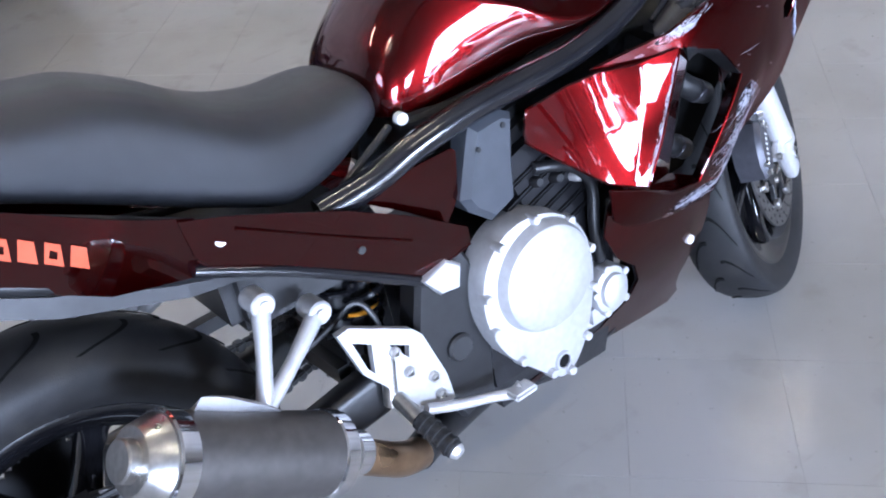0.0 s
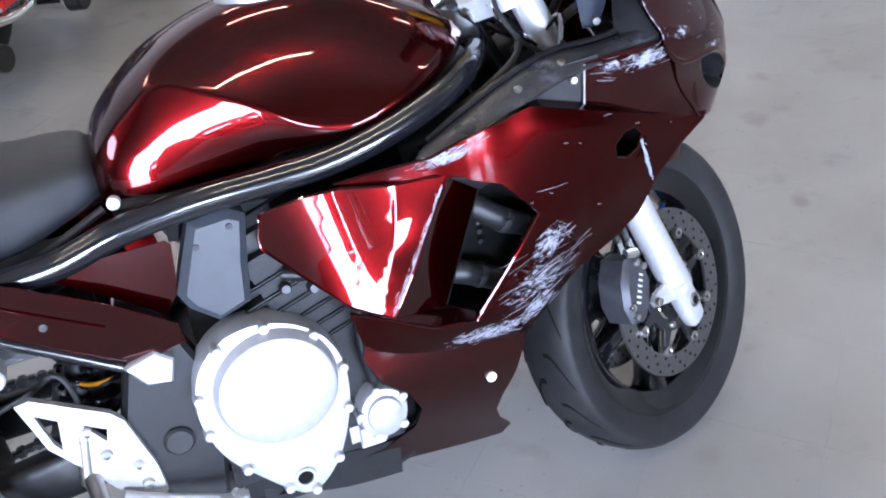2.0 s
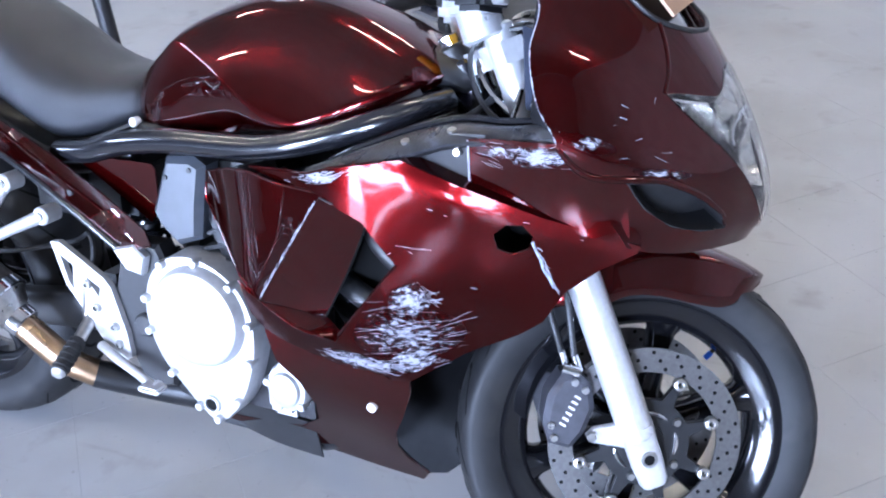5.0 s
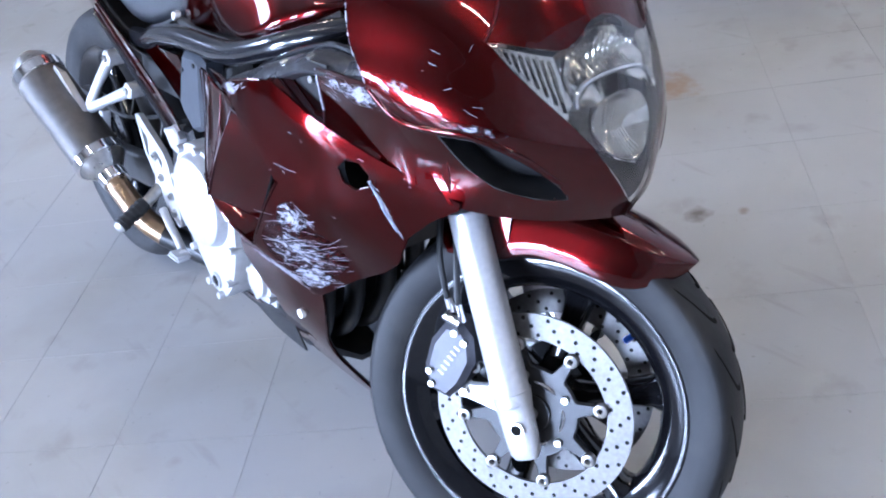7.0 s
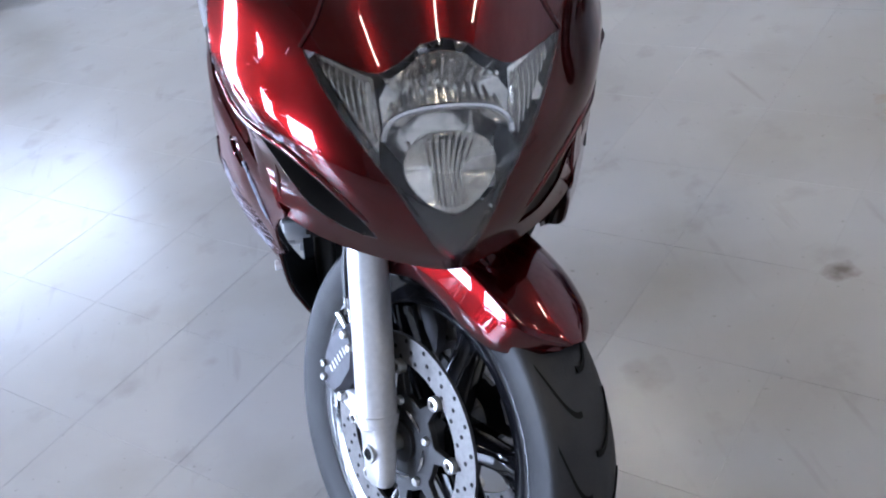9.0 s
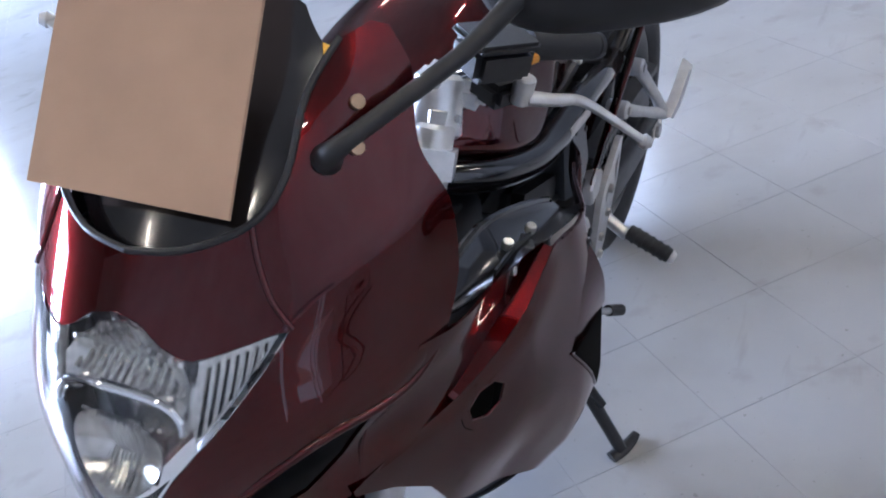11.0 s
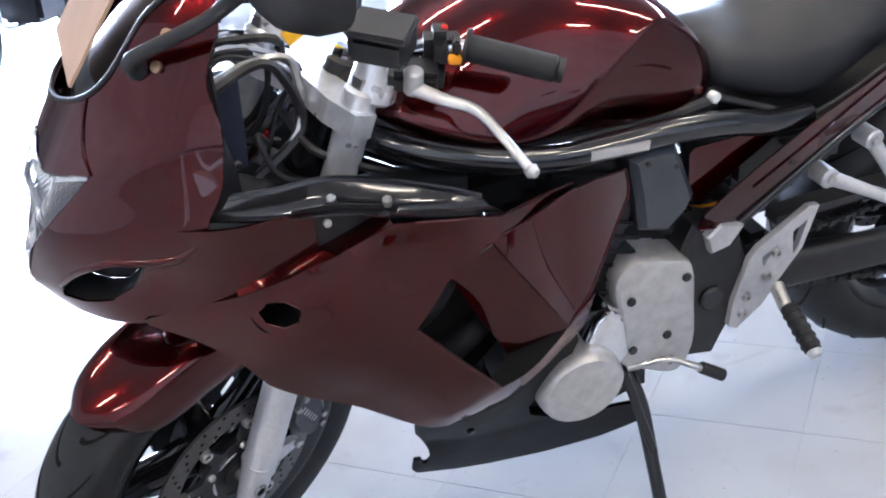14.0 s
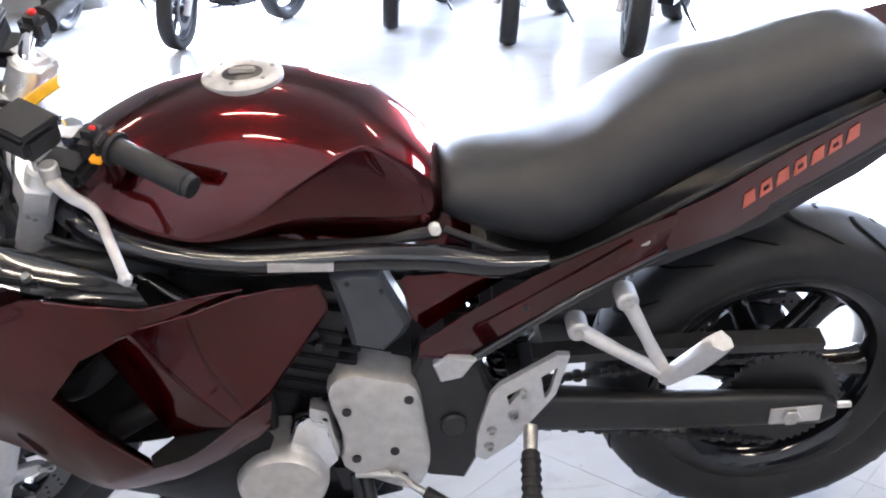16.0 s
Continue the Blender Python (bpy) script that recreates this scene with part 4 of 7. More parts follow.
both("seat_rail", tube([(0.60, -0.125, 0.70), (0.45, -0.125, 0.66), (0.28, -0.12, 0.68), (0.10, -0.11, 0.75), (-0.15, -0.08, 0.87)], 0.013, 10), BLACK_METAL)
part("head_tube", bar((1.245, 0, 0.69), (1.155, 0, 0.885), 0.036, None, 24), BLACK_GLOSS)
# box beside the frame above the engine
box_out = [(0.690, 0.716), (0.745, 0.722), (0.768, 0.708), (0.757, 0.640), (0.748, 0.577), (0.700, 0.560), (0.664, 0.590), (0.652, 0.615)]
for s in (-1, 1):
    hb = part("frame_cover", prism(box_out, s * 0.120, s * 0.166, 0.012), GREY_PLASTIC, None, "grey plastic cover beside the frame", angle=30)
    for bx, bz in ((0.742, 0.700), (0.692, 0.682)):
        part("cover_screw", bar((bx, s * 0.164, bz), (bx, s * 0.1685, bz), 0.0045, None, 10), BLACK_METAL, hb)
# swingarm pivot plates
piv = [(0.560, 0.54), (0.640, 0.545), (0.672, 0.47), (0.665, 0.36), (0.650, 0.265), (0.585, 0.250), (0.545, 0.33), (0.530, 0.44)]
for s in (-1, 1):
    pp = part("pivot_plate", prism(piv, s * 0.105, s * 0.148, 0.008), BLACK_METAL, None, "black swingarm pivot plate", angle=30)
    part("pivot_cap", lathe([(0.0001, s * 0.0), (0.019, s * 0.0), (0.023, -s * 0.004), (0.023, -s * 0.01)], 28, (0.599, s * 0.157, 0.385)), BLACK_PLASTIC, pp)

# --- engine ---
eng = part("engine_block", join_geo(box(0.80, 0, 0.37, 0.34, 0.27, 0.28, 0.03), move(box(0, 0, 0, 0.20, 0.28, 0.24, 0.02), Matrix.Translation((0.855, 0, 0.555)) @ Matrix.Rotation(radians(-18), 4, "Y"))), ENGINE_BLACK, None, "black four-cylinder engine")
for k in range(6):
    q = Matrix.Translation((0.855, 0, 0.555)) @ Matrix.Rotation(radians(-18), 4, "Y")
    part("cylinder_fin", move(box(0, 0, -0.07 + 0.026 * k, 0.225, 0.295, 0.007, 0.003), q), ENGINE_BLACK, eng)
part("cam_cover", move(box(0.0, 0, 0.13, 0.19, 0.28, 0.05, 0.018), Matrix.Translation((0.855, 0, 0.555)) @ Matrix.Rotation(radians(-18), 4, "Y")), BLACK_METAL, eng)
for s in (-1, 1):
    for k, (bx, bz) in enumerate(((0.80, 0.575), (0.84, 0.565), (0.88, 0.55), (0.915, 0.53))):
        part("head_stud", bar((bx, s * 0.135, bz), (bx, s * 0.158, bz + 0.004), 0.010, 0.008, 10), DULL_SILVER if k == 2 else BLACK_METAL, eng)
    part("water_pipe", tube([(0.80, s * 0.145, 0.60), (0.86, s * 0.158, 0.582), (0.898, s * 0.160, 0.535), (0.892, s * 0.160, 0.46), (0.90, s * 0.155, 0.39)], 0.010, 10), BLACK_METAL, eng)
# clutch cover on the right
cover_out = [(0.638, 0.400), (0.634, 0.450), (0.650, 0.505), (0.690, 0.543), (0.740, 0.553), (0.790, 0.540), (0.832, 0.508), (0.855, 0.462), (0.858, 0.405), (0.845, 0.345), (0.822, 0.290), (0.790, 0.252), (0.762, 0.243), (0.735, 0.262), (0.700, 0.298), (0.660, 0.345)]
cs = [(p.x, p.y) for p in (Vector((v.x, v.y)) for v in catmull([(a, b, 0) for a, b in cover_out], 4, True))]
cc = Vector((0.745, 0.425))


def shrink(pts, k, c):
    return [(c.x + (x - c.x) * k, c.y + (z - c.y) * k) for x, z in pts]


def dome(outline, c, steps):
    """steps: (y, scale) pairs from the base to the top."""
    rings = [[(x, y, z) for x, z in shrink(outline, k, c)] for y, k in steps]
    return skin(rings)


clutch = part("clutch_cover", dome(cs, cc, [(-0.13, 1.0), (-0.176, 1.0), (-0.184, 0.985), (-0.185, 0.93), (-0.187, 0.86)]), CAST, None, "bare silver engine clutch cover", angle=35)
circ = [(0.752 + 0.088 * math.cos(2 * math.pi * k / 48), 0.448 + 0.088 * math.sin(2 * math.pi * k / 48)) for k in range(48)]
part("clutch_dome", dome(circ, Vector((0.752, 0.448)), [(-0.182, 1.06), (-0.196, 1.03), (-0.206, 0.97), (-0.210, 0.88), (-0.2105, 0.5), (-0.211, 0.02)]), CAST, clutch, angle=35)
for k in range(11):
    p = cs[int(k * len(cs) / 11)]
    q = shrink([p], 0.955, cc)[0]
    part("cover_bolt", bar((q[0], -0.172, q[1]), (q[0], -0.196, q[1]), 0.0085, 0.0075, 10), CAST, clutch)
part("sight_hole", lathe([(0.0001, -0.1885), (0.0125, -0.1888), (0.0125, -0.18)], 20, (0.762, 0, 0.279)), HOLE_SHADE, clutch)
part("sight_ring", lathe([(0.0125, -0.186), (0.0125, -0.192), (0.0165, -0.192), (0.0175, -0.186)], 20, (0.762, 0, 0.279)), CAST, clutch)
# pulse cover in front of it
ss = [(0.905 + 0.040 * math.cos(2 * math.pi * k / 32), 0.332 + 0.046 * math.sin(2 * math.pi * k / 32)) for k in range(32)]
sc = part("pulse_cover", dome(ss, Vector((0.905, 0.332)), [(-0.12, 1.0), (-0.160, 1.0), (-0.168, 0.93), (-0.170, 0.72), (-0.178, 0.68), (-0.181, 0.55), (-0.182, 0.05)]), CAST, None, "small round silver engine cover", angle=35)
for k in range(5):
    a = 2 * math.pi * k / 5 + 0.5
    part("cover_bolt", bar((0.905 + 0.038 * math.cos(a), -0.150, 0.332 + 0.043 * math.sin(a)), (0.905 + 0.038 * math.cos(a), -0.172, 0.332 + 0.043 * math.sin(a)), 0.0075, None, 10), CAST, sc)
part("oil_filter_boss", box(0.885, -0.12, 0.29, 0.07, 0.07, 0.06, 0.015), CAST, sc)
# generator cover and sprocket cover on the left
gs = [(0.884 + 0.075 * math.cos(2 * math.pi * k / 40), 0.356 + 0.068 * math.sin(2 * math.pi * k / 40)) for k in range(40)]
gc = part("generator_cover", dome(gs, Vector((0.884, 0.356)), [(0.12, 1.0), (0.215, 1.0), (0.228, 0.96), (0.234, 0.88), (0.236, 0.5), (0.2365, 0.02)]), DULL_SILVER, None, "dull silver generator cover", angle=35)
part("cover_neck", dome([(0.80, 0.46), (0.825, 0.485), (0.85, 0.47), (0.875, 0.40), (0.83, 0.34), (0.79, 0.38)], Vector((0.83, 0.41)), [(0.12, 1), (0.195, 1.0), (0.208, 0.93), (0.212, 0.8)]), CHROME, gc)
sp_out = [(0.798, 0.495), (0.764, 0.528), (0.70, 0.512), (0.655, 0.490), (0.645, 0.40), (0.643, 0.315), (0.672, 0.262), (0.73, 0.285), (0.79, 0.328), (0.785, 0.40)]
sp = part("sprocket_cover", dome([(v.x, v.y) for v in catmull([(a, b, 0) for a, b in sp_out], 3, True)], Vector((0.715, 0.40)), [(0.10, 1.0), (0.160, 1.0), (0.170, 0.97), (0.174, 0.90), (0.174, 0.3)]), DULL_SILVER, None, "flat dull silver sprocket cover", angle=35)
for bx, bz in ((0.770, 0.455), (0.765, 0.350), (0.668, 0.470), (0.690, 0.300), (0.700, 0.36)):
    part("cover_bolt", bar((bx, 0.170, bz), (bx, 0.1785, bz), 0.008, None, 10), BLACK_METAL, sp)
# exhaust under the engine
part("exhaust_header", join_geo(*[tube([(0.97, y, 0.50), (1.02, y, 0.42), (1.01, y, 0.28), (0.93, y * 0.8, 0.185), (0.75, y * 0.4, 0.165)], 0.019, 10) for y in (-0.10, -0.035, 0.035, 0.10)]), BLACK_METAL)
part("collector", tube([(0.80, -0.02, 0.195), (0.68, -0.04, 0.20), (0.56, -0.10, 0.225), (0.475, -0.165, 0.265)], [0.045, 0.038, 0.029, 0.027], 14), BLACK_METAL)
part("link_pipe", tube([(0.478, -0.162, 0.263), (0.43, -0.192, 0.30), (0.355, -0.212, 0.372)], 0.026, 14), BRASS, None, "heat-tinted steel exhaust pipe")
part("sump", box(0.79, 0, 0.215, 0.24, 0.22, 0.10, 0.03), ENGINE_BLACK)

# --- muffler ---
MA, MB = Vector((0.345, -0.215, 0.385)), Vector((0.055, -0.262, 0.60))
md = (MB - MA).normalized()
muf = part("muffler", bar(MA + md * 0.03, MA + md * 0.30, 0.057, 0.057, 40), TITAN, None, "grey skinned muffler with bright straps")
part("front_cone", bar(MA - md * 0.005, MA + md * 0.032, 0.034, 0.056, 36), STEEL, muf)
part("front_strap", bar(MA + md * 0.026, MA + md * 0.05, 0.0592, None, 40), CHROME, muf)
part("rear_strap", bar(MA + md * 0.272, MA + md * 0.30, 0.0592, None, 40), CHROME, muf)
part("end_cone", bar(MA + md * 0.30, MA + md * 0.33, 0.055, 0.042, 36), STEEL, muf)
part("outlet", bar(MA + md * 0.32, MA + md * 0.345, 0.026, None, 24), STEEL, muf)
part("clamp", bar(MA - md * 0.03, MA - md * 0.003, 0.031, None, 24), CHROME, muf)
part("muffler_stay", bar((0.235, -0.185, 0.50), (0.205, -0.235, 0.515), 0.016, None, 14), CAST, muf)

# --- swingarm, shock ---
for s in (-1, 1):
    rings = []
    for x, z, hz, y, hy in ((0.60, 0.385, 0.045, s * 0.10, 0.03), (0.45, 0.372, 0.040, s * 0.112, 0.026), (0.25, 0.352, 0.036, s * 0.122, 0.020), (0.05, 0.338, 0.034, s * 0.126, 0.016), (-0.04, 0.330, 0.032, s * 0.126, 0.015), (-0.065, 0.327, 0.018, s * 0.126, 0.013)):
        rings.append([Vector((x, y + hy * math.copysign(abs(math.cos(b)) ** 0.5, math.cos(b)), z + hz * math.copysign(abs(math.sin(b)) ** 0.5, math.sin(b)))) for b in (2 * math.pi * j / 20 for j in range(20))])
    arm = part("swingarm", skin(rings), BLACK_METAL, None, "black box-section swingarm")
    part("axle_nut", bar((0.02, s * 0.138, 0.333), (0.02, s * 0.155, 0.333), 0.017, None, 6), STEEL, arm)
    part("adjuster_plate", box(0.01, s * 0.144, 0.332, 0.09, 0.004, 0.036, 0.002), DULL_SILVER, arm)
    part("adjuster_bolt", bar((-0.065, s * 0.126, 0.33), (-0.095, s * 0.126, 0.328), 0.006, None, 8), STEEL, arm)
part("swingarm_bridge", box(0.46, 0, 0.40, 0.07, 0.20, 0.07, 0.02), BLACK_METAL)
part("shock_body", bar((0.50, -0.01, 0.60), (0.47, -0.01, 0.36), 0.024, None, 16), BLACK_METAL, None, "black shock absorber with a coil spring")
part("shock_spring", tube([(0.50 - 0.03 * t / 60 + 0.036 * math.cos(t * 0.72), -0.01 + 0.036 * math.sin(t * 0.72), 0.60 - 0.24 * t / 60) for t in range(61)], 0.006, 6, 1), BLACK_GLOSS)
part("shock_label", bar((0.4935, -0.01, 0.548), (0.4925, -0.01, 0.538), 0.0245, None, 16), AMBER)
part("chain_guard", skin([[(x, 0.092, z), (x, 0.125, z), (x, 0.125, z + 0.016), (x, 0.092, z + 0.022)] for x, z in ((0.46, 0.475), (0.25, 0.472), (0.08, 0.462), (-0.03, 0.455))]), BLACK_PLASTIC)
part("rear_caliper", box(0.0, -0.105, 0.433, 0.11, 0.05, 0.06, 0.012), BLACK_METAL, None, "rear brake caliper")
part("caliper_bracket", prism([(-0.01, 0.358), (0.05, 0.348), (0.08, 0.428), (-0.05, 0.438)], -0.095, -0.115, 0.003), CAST)

# --- foot pegs and rearsets ---
rear_out = [(0.405, 0.520), (0.425, 0.523), (0.520, 0.468), (0.535, 0.450), (0.560, 0.365), (0.565, 0.315), (0.548, 0.305), (0.500, 0.340), (0.470, 0.385), (0.428, 0.440)]
hole_a = [(0.424, 0.498), (0.452, 0.480), (0.446, 0.432), (0.437, 0.446)]
hole_b = [(0.478, 0.464), (0.510, 0.445), (0.505, 0.425)]
for s in (-1, 1):
    rs = part("rearset", plate(rear_out, lambda a, b, s=s: (a, s * 0.160, b), [hole_a, hole_b], 0.02, 0.012, (0, -s, 0)), CAST, None, "silver cast rearset plate with a heel guard", angle=30)
    for bx, bz in ((0.483, 0.449), (0.536, 0.373), (0.541, 0.338), (0.498, 0.405)):
        part("rearset_bolt", lathe([(0.0001, s * 0.004), (0.004, s * 0.004), (0.0045, s * 0.008), (0.0082, s * 0.008), (0.009, 0)], 14, (bx, s * 0.160, bz)), STEEL, rs)
    part("peg_joint", bar((0.470, s * 0.155, 0.372), (0.476, s * 0.200, 0.345), 0.013, 0.012, 14), STEEL, rs)
    peg_a, peg_b = (Vector((0.476, 0.200, 0.356)), Vector((0.485, 0.286, 0.324))) if s > 0 else (Vector((0.476, -0.196, 0.350)), Vector((0.486, -0.262, 0.318)))
    peg = part("rider_peg", bar(peg_a, peg_b, 0.0155, 0.0150, 16), GRIP, None, "ribbed rubber rider foot peg")
    part("peg_tip", bar(peg_b, peg_b + (peg_b - peg_a) * 0.11, 0.014, 0.010, 14), DULL_SILVER, peg)
    for k in range(5):
        u = 0.15 + 0.17 * k
        a = peg_a.lerp(peg_b, u)
        b = peg_a.lerp(peg_b, u + 0.06)
        part("peg_rib", bar(a, b, 0.0172, None, 16), GRIP, peg)
    # passenger peg bracket
    P1, P2, P3 = Vector((0.318, s * 0.158, 0.622)), Vector((0.392, s * 0.152, 0.567)), Vector((0.262, s * 0.205, 0.505))
    br = part("passenger_bracket", tube([P1, P1.lerp(P3, 0.5) + Vector((0, s * 0.004, 0)), P3], [0.0135, 0.0105, 0.0125], 12), CAST, None, "silver passenger peg bracket with two arms")
    part("bracket_arm", tube([P2, P2.lerp(P3, 0.5) + Vector((0, s * 0.004, 0)), P3], [0.0135, 0.0105, 0.0125], 12), CAST, br)
    for q in (P1, P2):
        part("bracket_eye", bar(q - Vector((0, s * 0.03, 0)), q + Vector((0, s * 0.012, 0)), 0.0175, None, 18), CAST, br)
        part("bracket_bolt", bar(q + Vector((0, s * 0.010, 0)), q + Vector((0, s * 0.0165, 0)), 0.0085, None, 12), STEEL, br)
    fold = part("passenger_peg", skin([[Vector(c) + Vector((dx, dy, dz)) for dx, dy, dz in ((-w, -0.008, 0.0), (0, -0.010, w), (w, -0.008, 0.002), (w, 0.008, 0.0), (0, 0.010, -w * 0.6), (-w, 0.008, -0.004))] for c, w in (((0.262, s * 0.215, 0.505), 0.015), ((0.235, s * 0.222, 0.53), 0.022), ((0.205, s * 0.226, 0.560), 0.022), ((0.186, s * 0.228, 0.578), 0.016))]), CAST, None, "folded silver passenger peg")
part("brake_pedal", tube([(0.505, -0.172, 0.335), (0.55, -0.180, 0.318), (0.61, -0.190, 0.300), (0.645, -0.20, 0.292), (0.66, -0.205, 0.30)], [0.009, 0.009, 0.0085, 0.010, 0.011], 10), CAST, None, "silver brake pedal")
part("pedal_pad", box(0.652, -0.212, 0.298, 0.045, 0.032, 0.012, 0.004), CAST)
part("shift_lever", tube([(0.77, 0.165, 0.305), (0.70, 0.185, 0.312), (0.672, 0.21, 0.308), (0.640, 0.222, 0.290)], [0.008, 0.006, 0.006, 0.007], 10), STEEL, None, "steel shift lever")
part("shift_rubber", bar((0.656, 0.214, 0.300), (0.618, 0.230, 0.278), 0.011, None, 14), GRIP)
part("brake_cylinder", bar((0.478, -0.150, 0.452), (0.462, -0.150, 0.36), 0.012, None, 14), STEEL)
part("brake_line", tube([(0.478, -0.150, 0.455), (0.48, -0.135, 0.50), (0.46, -0.12, 0.53), (0.40, -0.11, 0.50), (0.2, -0.11, 0.45), (0.03, -0.11, 0.455)], 0.0045, 8), BLACK_PLASTIC)

# --- side stand ---
stand = part("side_stand", tube([(0.765, 0.135, 0.285), (0.752, 0.18, 0.23), (0.758, 0.240, 0.138), (0.764, 0.282, 0.074)], [0.016, 0.014, 0.012, 0.012], 12), BLACK_METAL, None, "black side stand, folded out")
part("stand_foot", tube([(0.785, 0.270, 0.067), (0.764, 0.283, 0.070), (0.735, 0.292, 0.069), (0.715, 0.298, 0.075)], [0.013, 0.014, 0.012, 0.008], 10, 4, 0.6), BLACK_METAL, stand)
part("stand_spring", tube([(0.775, 0.16, 0.30), (0.765, 0.20, 0.23), (0.757, 0.24, 0.165)], 0.008, 10), BLACK_METAL, stand)
part("stand_bracket", prism([(0.70, 0.30), (0.81, 0.31), (0.80, 0.25), (0.74, 0.24)], 0.10, 0.15, 0.004), BLACK_METAL, stand)

# rear shock with its spring
shock = part("rear_shock", bar((0.475, -0.02, 0.30), (0.545, -0.03, 0.60), 0.018, None, 16), BLACK_METAL, None, "rear shock absorber with a dark coil spring")
coil = []
for k in range(8 * 12 + 1):
    u = k / 96
    a = 2 * math.pi * 8 * u
    coil.append((0.482 + 0.056 * u + 0.034 * math.cos(a), -0.028 + 0.034 * math.sin(a), 0.34 + 0.21 * u))
part("spring", tube(coil, 0.0055, 6, 1), BLACK_GLOSS, shock)
part("yellow_mark", lathe([(0.0335, -0.003), (0.0375, -0.003), (0.0375, 0.003), (0.0335, 0.003), (0.0335, -0.003)], 24, (0.512, -0.028, 0.468), "z"), AMBER, shock, "yellow paint mark on the spring")

# --- front mudguard ---
rings = []
fc = Vector(FRONT)
for deg, w, skirt, lift in ((55, 0.016, 0.008, 0.030), (57.5, 0.038, 0.028, 0.030), (61, 0.054, 0.042, 0.029), (66, 0.062, 0.056, 0.028), (75, 0.068, 0.062, 0.027), (88, 0.070, 0.060, 0.027), (100, 0.072, 0.056, 0.027), (112, 0.072, 0.060, 0.027), (121, 0.068, 0.04, 0.025), (128, 0.062, 0.025, 0.022)):
    a = radians(deg)
    d = Vector((math.cos(a), 0, math.sin(a)))
    top = []
    n = 10
    for k in range(-n, n + 1):
        u = k / n
        au = abs(u)
        if au < 0.7:
            y = w * math.sin(au / 0.7 * math.pi / 2)
            r = 0.298 + lift - (1 - math.cos(au / 0.7 * math.pi / 2)) * min(0.022, w * 0.5)
        else:
            y = w + (au - 0.7) / 0.3 * 0.006
            r = 0.298 + lift - min(0.022, w * 0.5) - (au - 0.7) / 0.3 * skirt
        top.append((math.copysign(y, u) if k else 0.0, r))
    ring = [fc + d * r + Vector((0, y, 0)) for y, r in top] + [fc + d * (r - 0.004) + Vector((0, y * 0.965, 0)) for y, r in reversed(top)]
    rings.append(ring)
cols = [catmull([r[j] for r in rings], 3) for j in range(len(rings[0]))]
mud = part("front_mudguard", skin([[c[i] for c in cols] for i in range(len(cols[0]))]), PAINT, None, "dark red front mudguard over the tyre", xf=STEER, angle=50)
for s in (-1, 1):
    part("mudguard_bolt", bar((1.36, s * 0.078, 0.575), (1.36, s * 0.09, 0.575), 0.006, None, 10), STEEL, mud, xf=STEER)
    part("fork_guard", prism([(1.31, 0.56), (1.34, 0.605), (1.40, 0.60), (1.40, 0.55), (1.37, 0.50)], s * 0.072, s * 0.078, 0.002), PAINT, mud, xf=STEER)

# --- side fairing ---
CREST = [(1.06, 0.772), (1.168, 0.791), (1.25, 0.766), (1.31, 0.746), (1.37, 0.724), (1.43, 0.708), (1.492, 0.691)]
KEEL = [(0.87, 0.556), (0.928, 0.534), (1.05, 0.488), (1.13, 0.452), (1.20, 0.47), (1.30, 0.53)]


def along(line, x):
    return float(np.interp(x, [p[0] for p in line], [p[1] for p in line]))


def fair_y(x, z):
    """Half width of the side fairing: a rolled shoulder under the crest and an undercut below the keel."""
    y = fair_base(x, z) + 0.12 * min(1.0, max(0.0, (x - 1.13) / 0.12)) * min(1.0, max(0.0, (1.49 - x) / 0.24)) * (z - 0.70)
    if x > 1.10:
        d = max(0.0, along(CREST, x) - z)
        y -= 0.009 * min(1, (x - 1.10) / 0.12) * min(1.0, max(0.0, (1.51 - x) / 0.24)) * math.exp(-(d / 0.016) ** 1.5)
    if x < 1.17:
        y -= 0.30 * min(1.0, (1.17 - x) / 0.06) * max(0.0, along(KEEL, x) - z)
    return y


# the nose cowl's flank leans in towards its lower edge
flank_y = tps([(1.17, 0.80, 0.226), (1.17, 0.78, 0.222), (1.25, 0.757, 0.221), (1.31, 0.737, 0.214), (1.37, 0.715, 0.206), (1.43, 0.70, 0.196), (1.478, 0.688, 0.178), (1.452, 0.742, 0.185), (1.386, 0.832, 0.229), (1.30, 0.832, 0.2325), (1.24, 0.826, 0.230), (1.44, 0.81, 0.209), (1.38, 0.76, 0.212), (1.42, 0.836, 0.216)], 1e-4)


fair_base = tps([(0.784, 0.706, 0.171), (0.927, 0.538, 0.252), (1.039, 0.725, 0.250), (1.162, 0.637, 0.254), (1.049, 0.492, 0.246), (1.326, 0.687, 0.223), (1.267, 0.815, 0.246), (1.381, 0.81, 0.230), (1.451, 0.74, 0.196), (1.484, 0.686, 0.178),
              (1.15, 0.43, 0.203), (1.25, 0.515, 0.205), (1.38, 0.61, 0.196), (1.16, 0.785, 0.249), (1.08, 0.765, 0.253), (1.22, 0.77, 0.248), (0.90, 0.735, 0.210), (1.22, 0.60, 0.248), (1.22, 0.69, 0.248), (1.10, 0.56, 0.253), (1.30, 0.61, 0.231), (1.30, 0.75, 0.240), (1.20, 0.52, 0.232), (1.06, 0.43, 0.218), (0.955, 0.722, 0.210), (0.955, 0.740, 0.226), (0.893, 0.736, 0.202)], 3e-3)
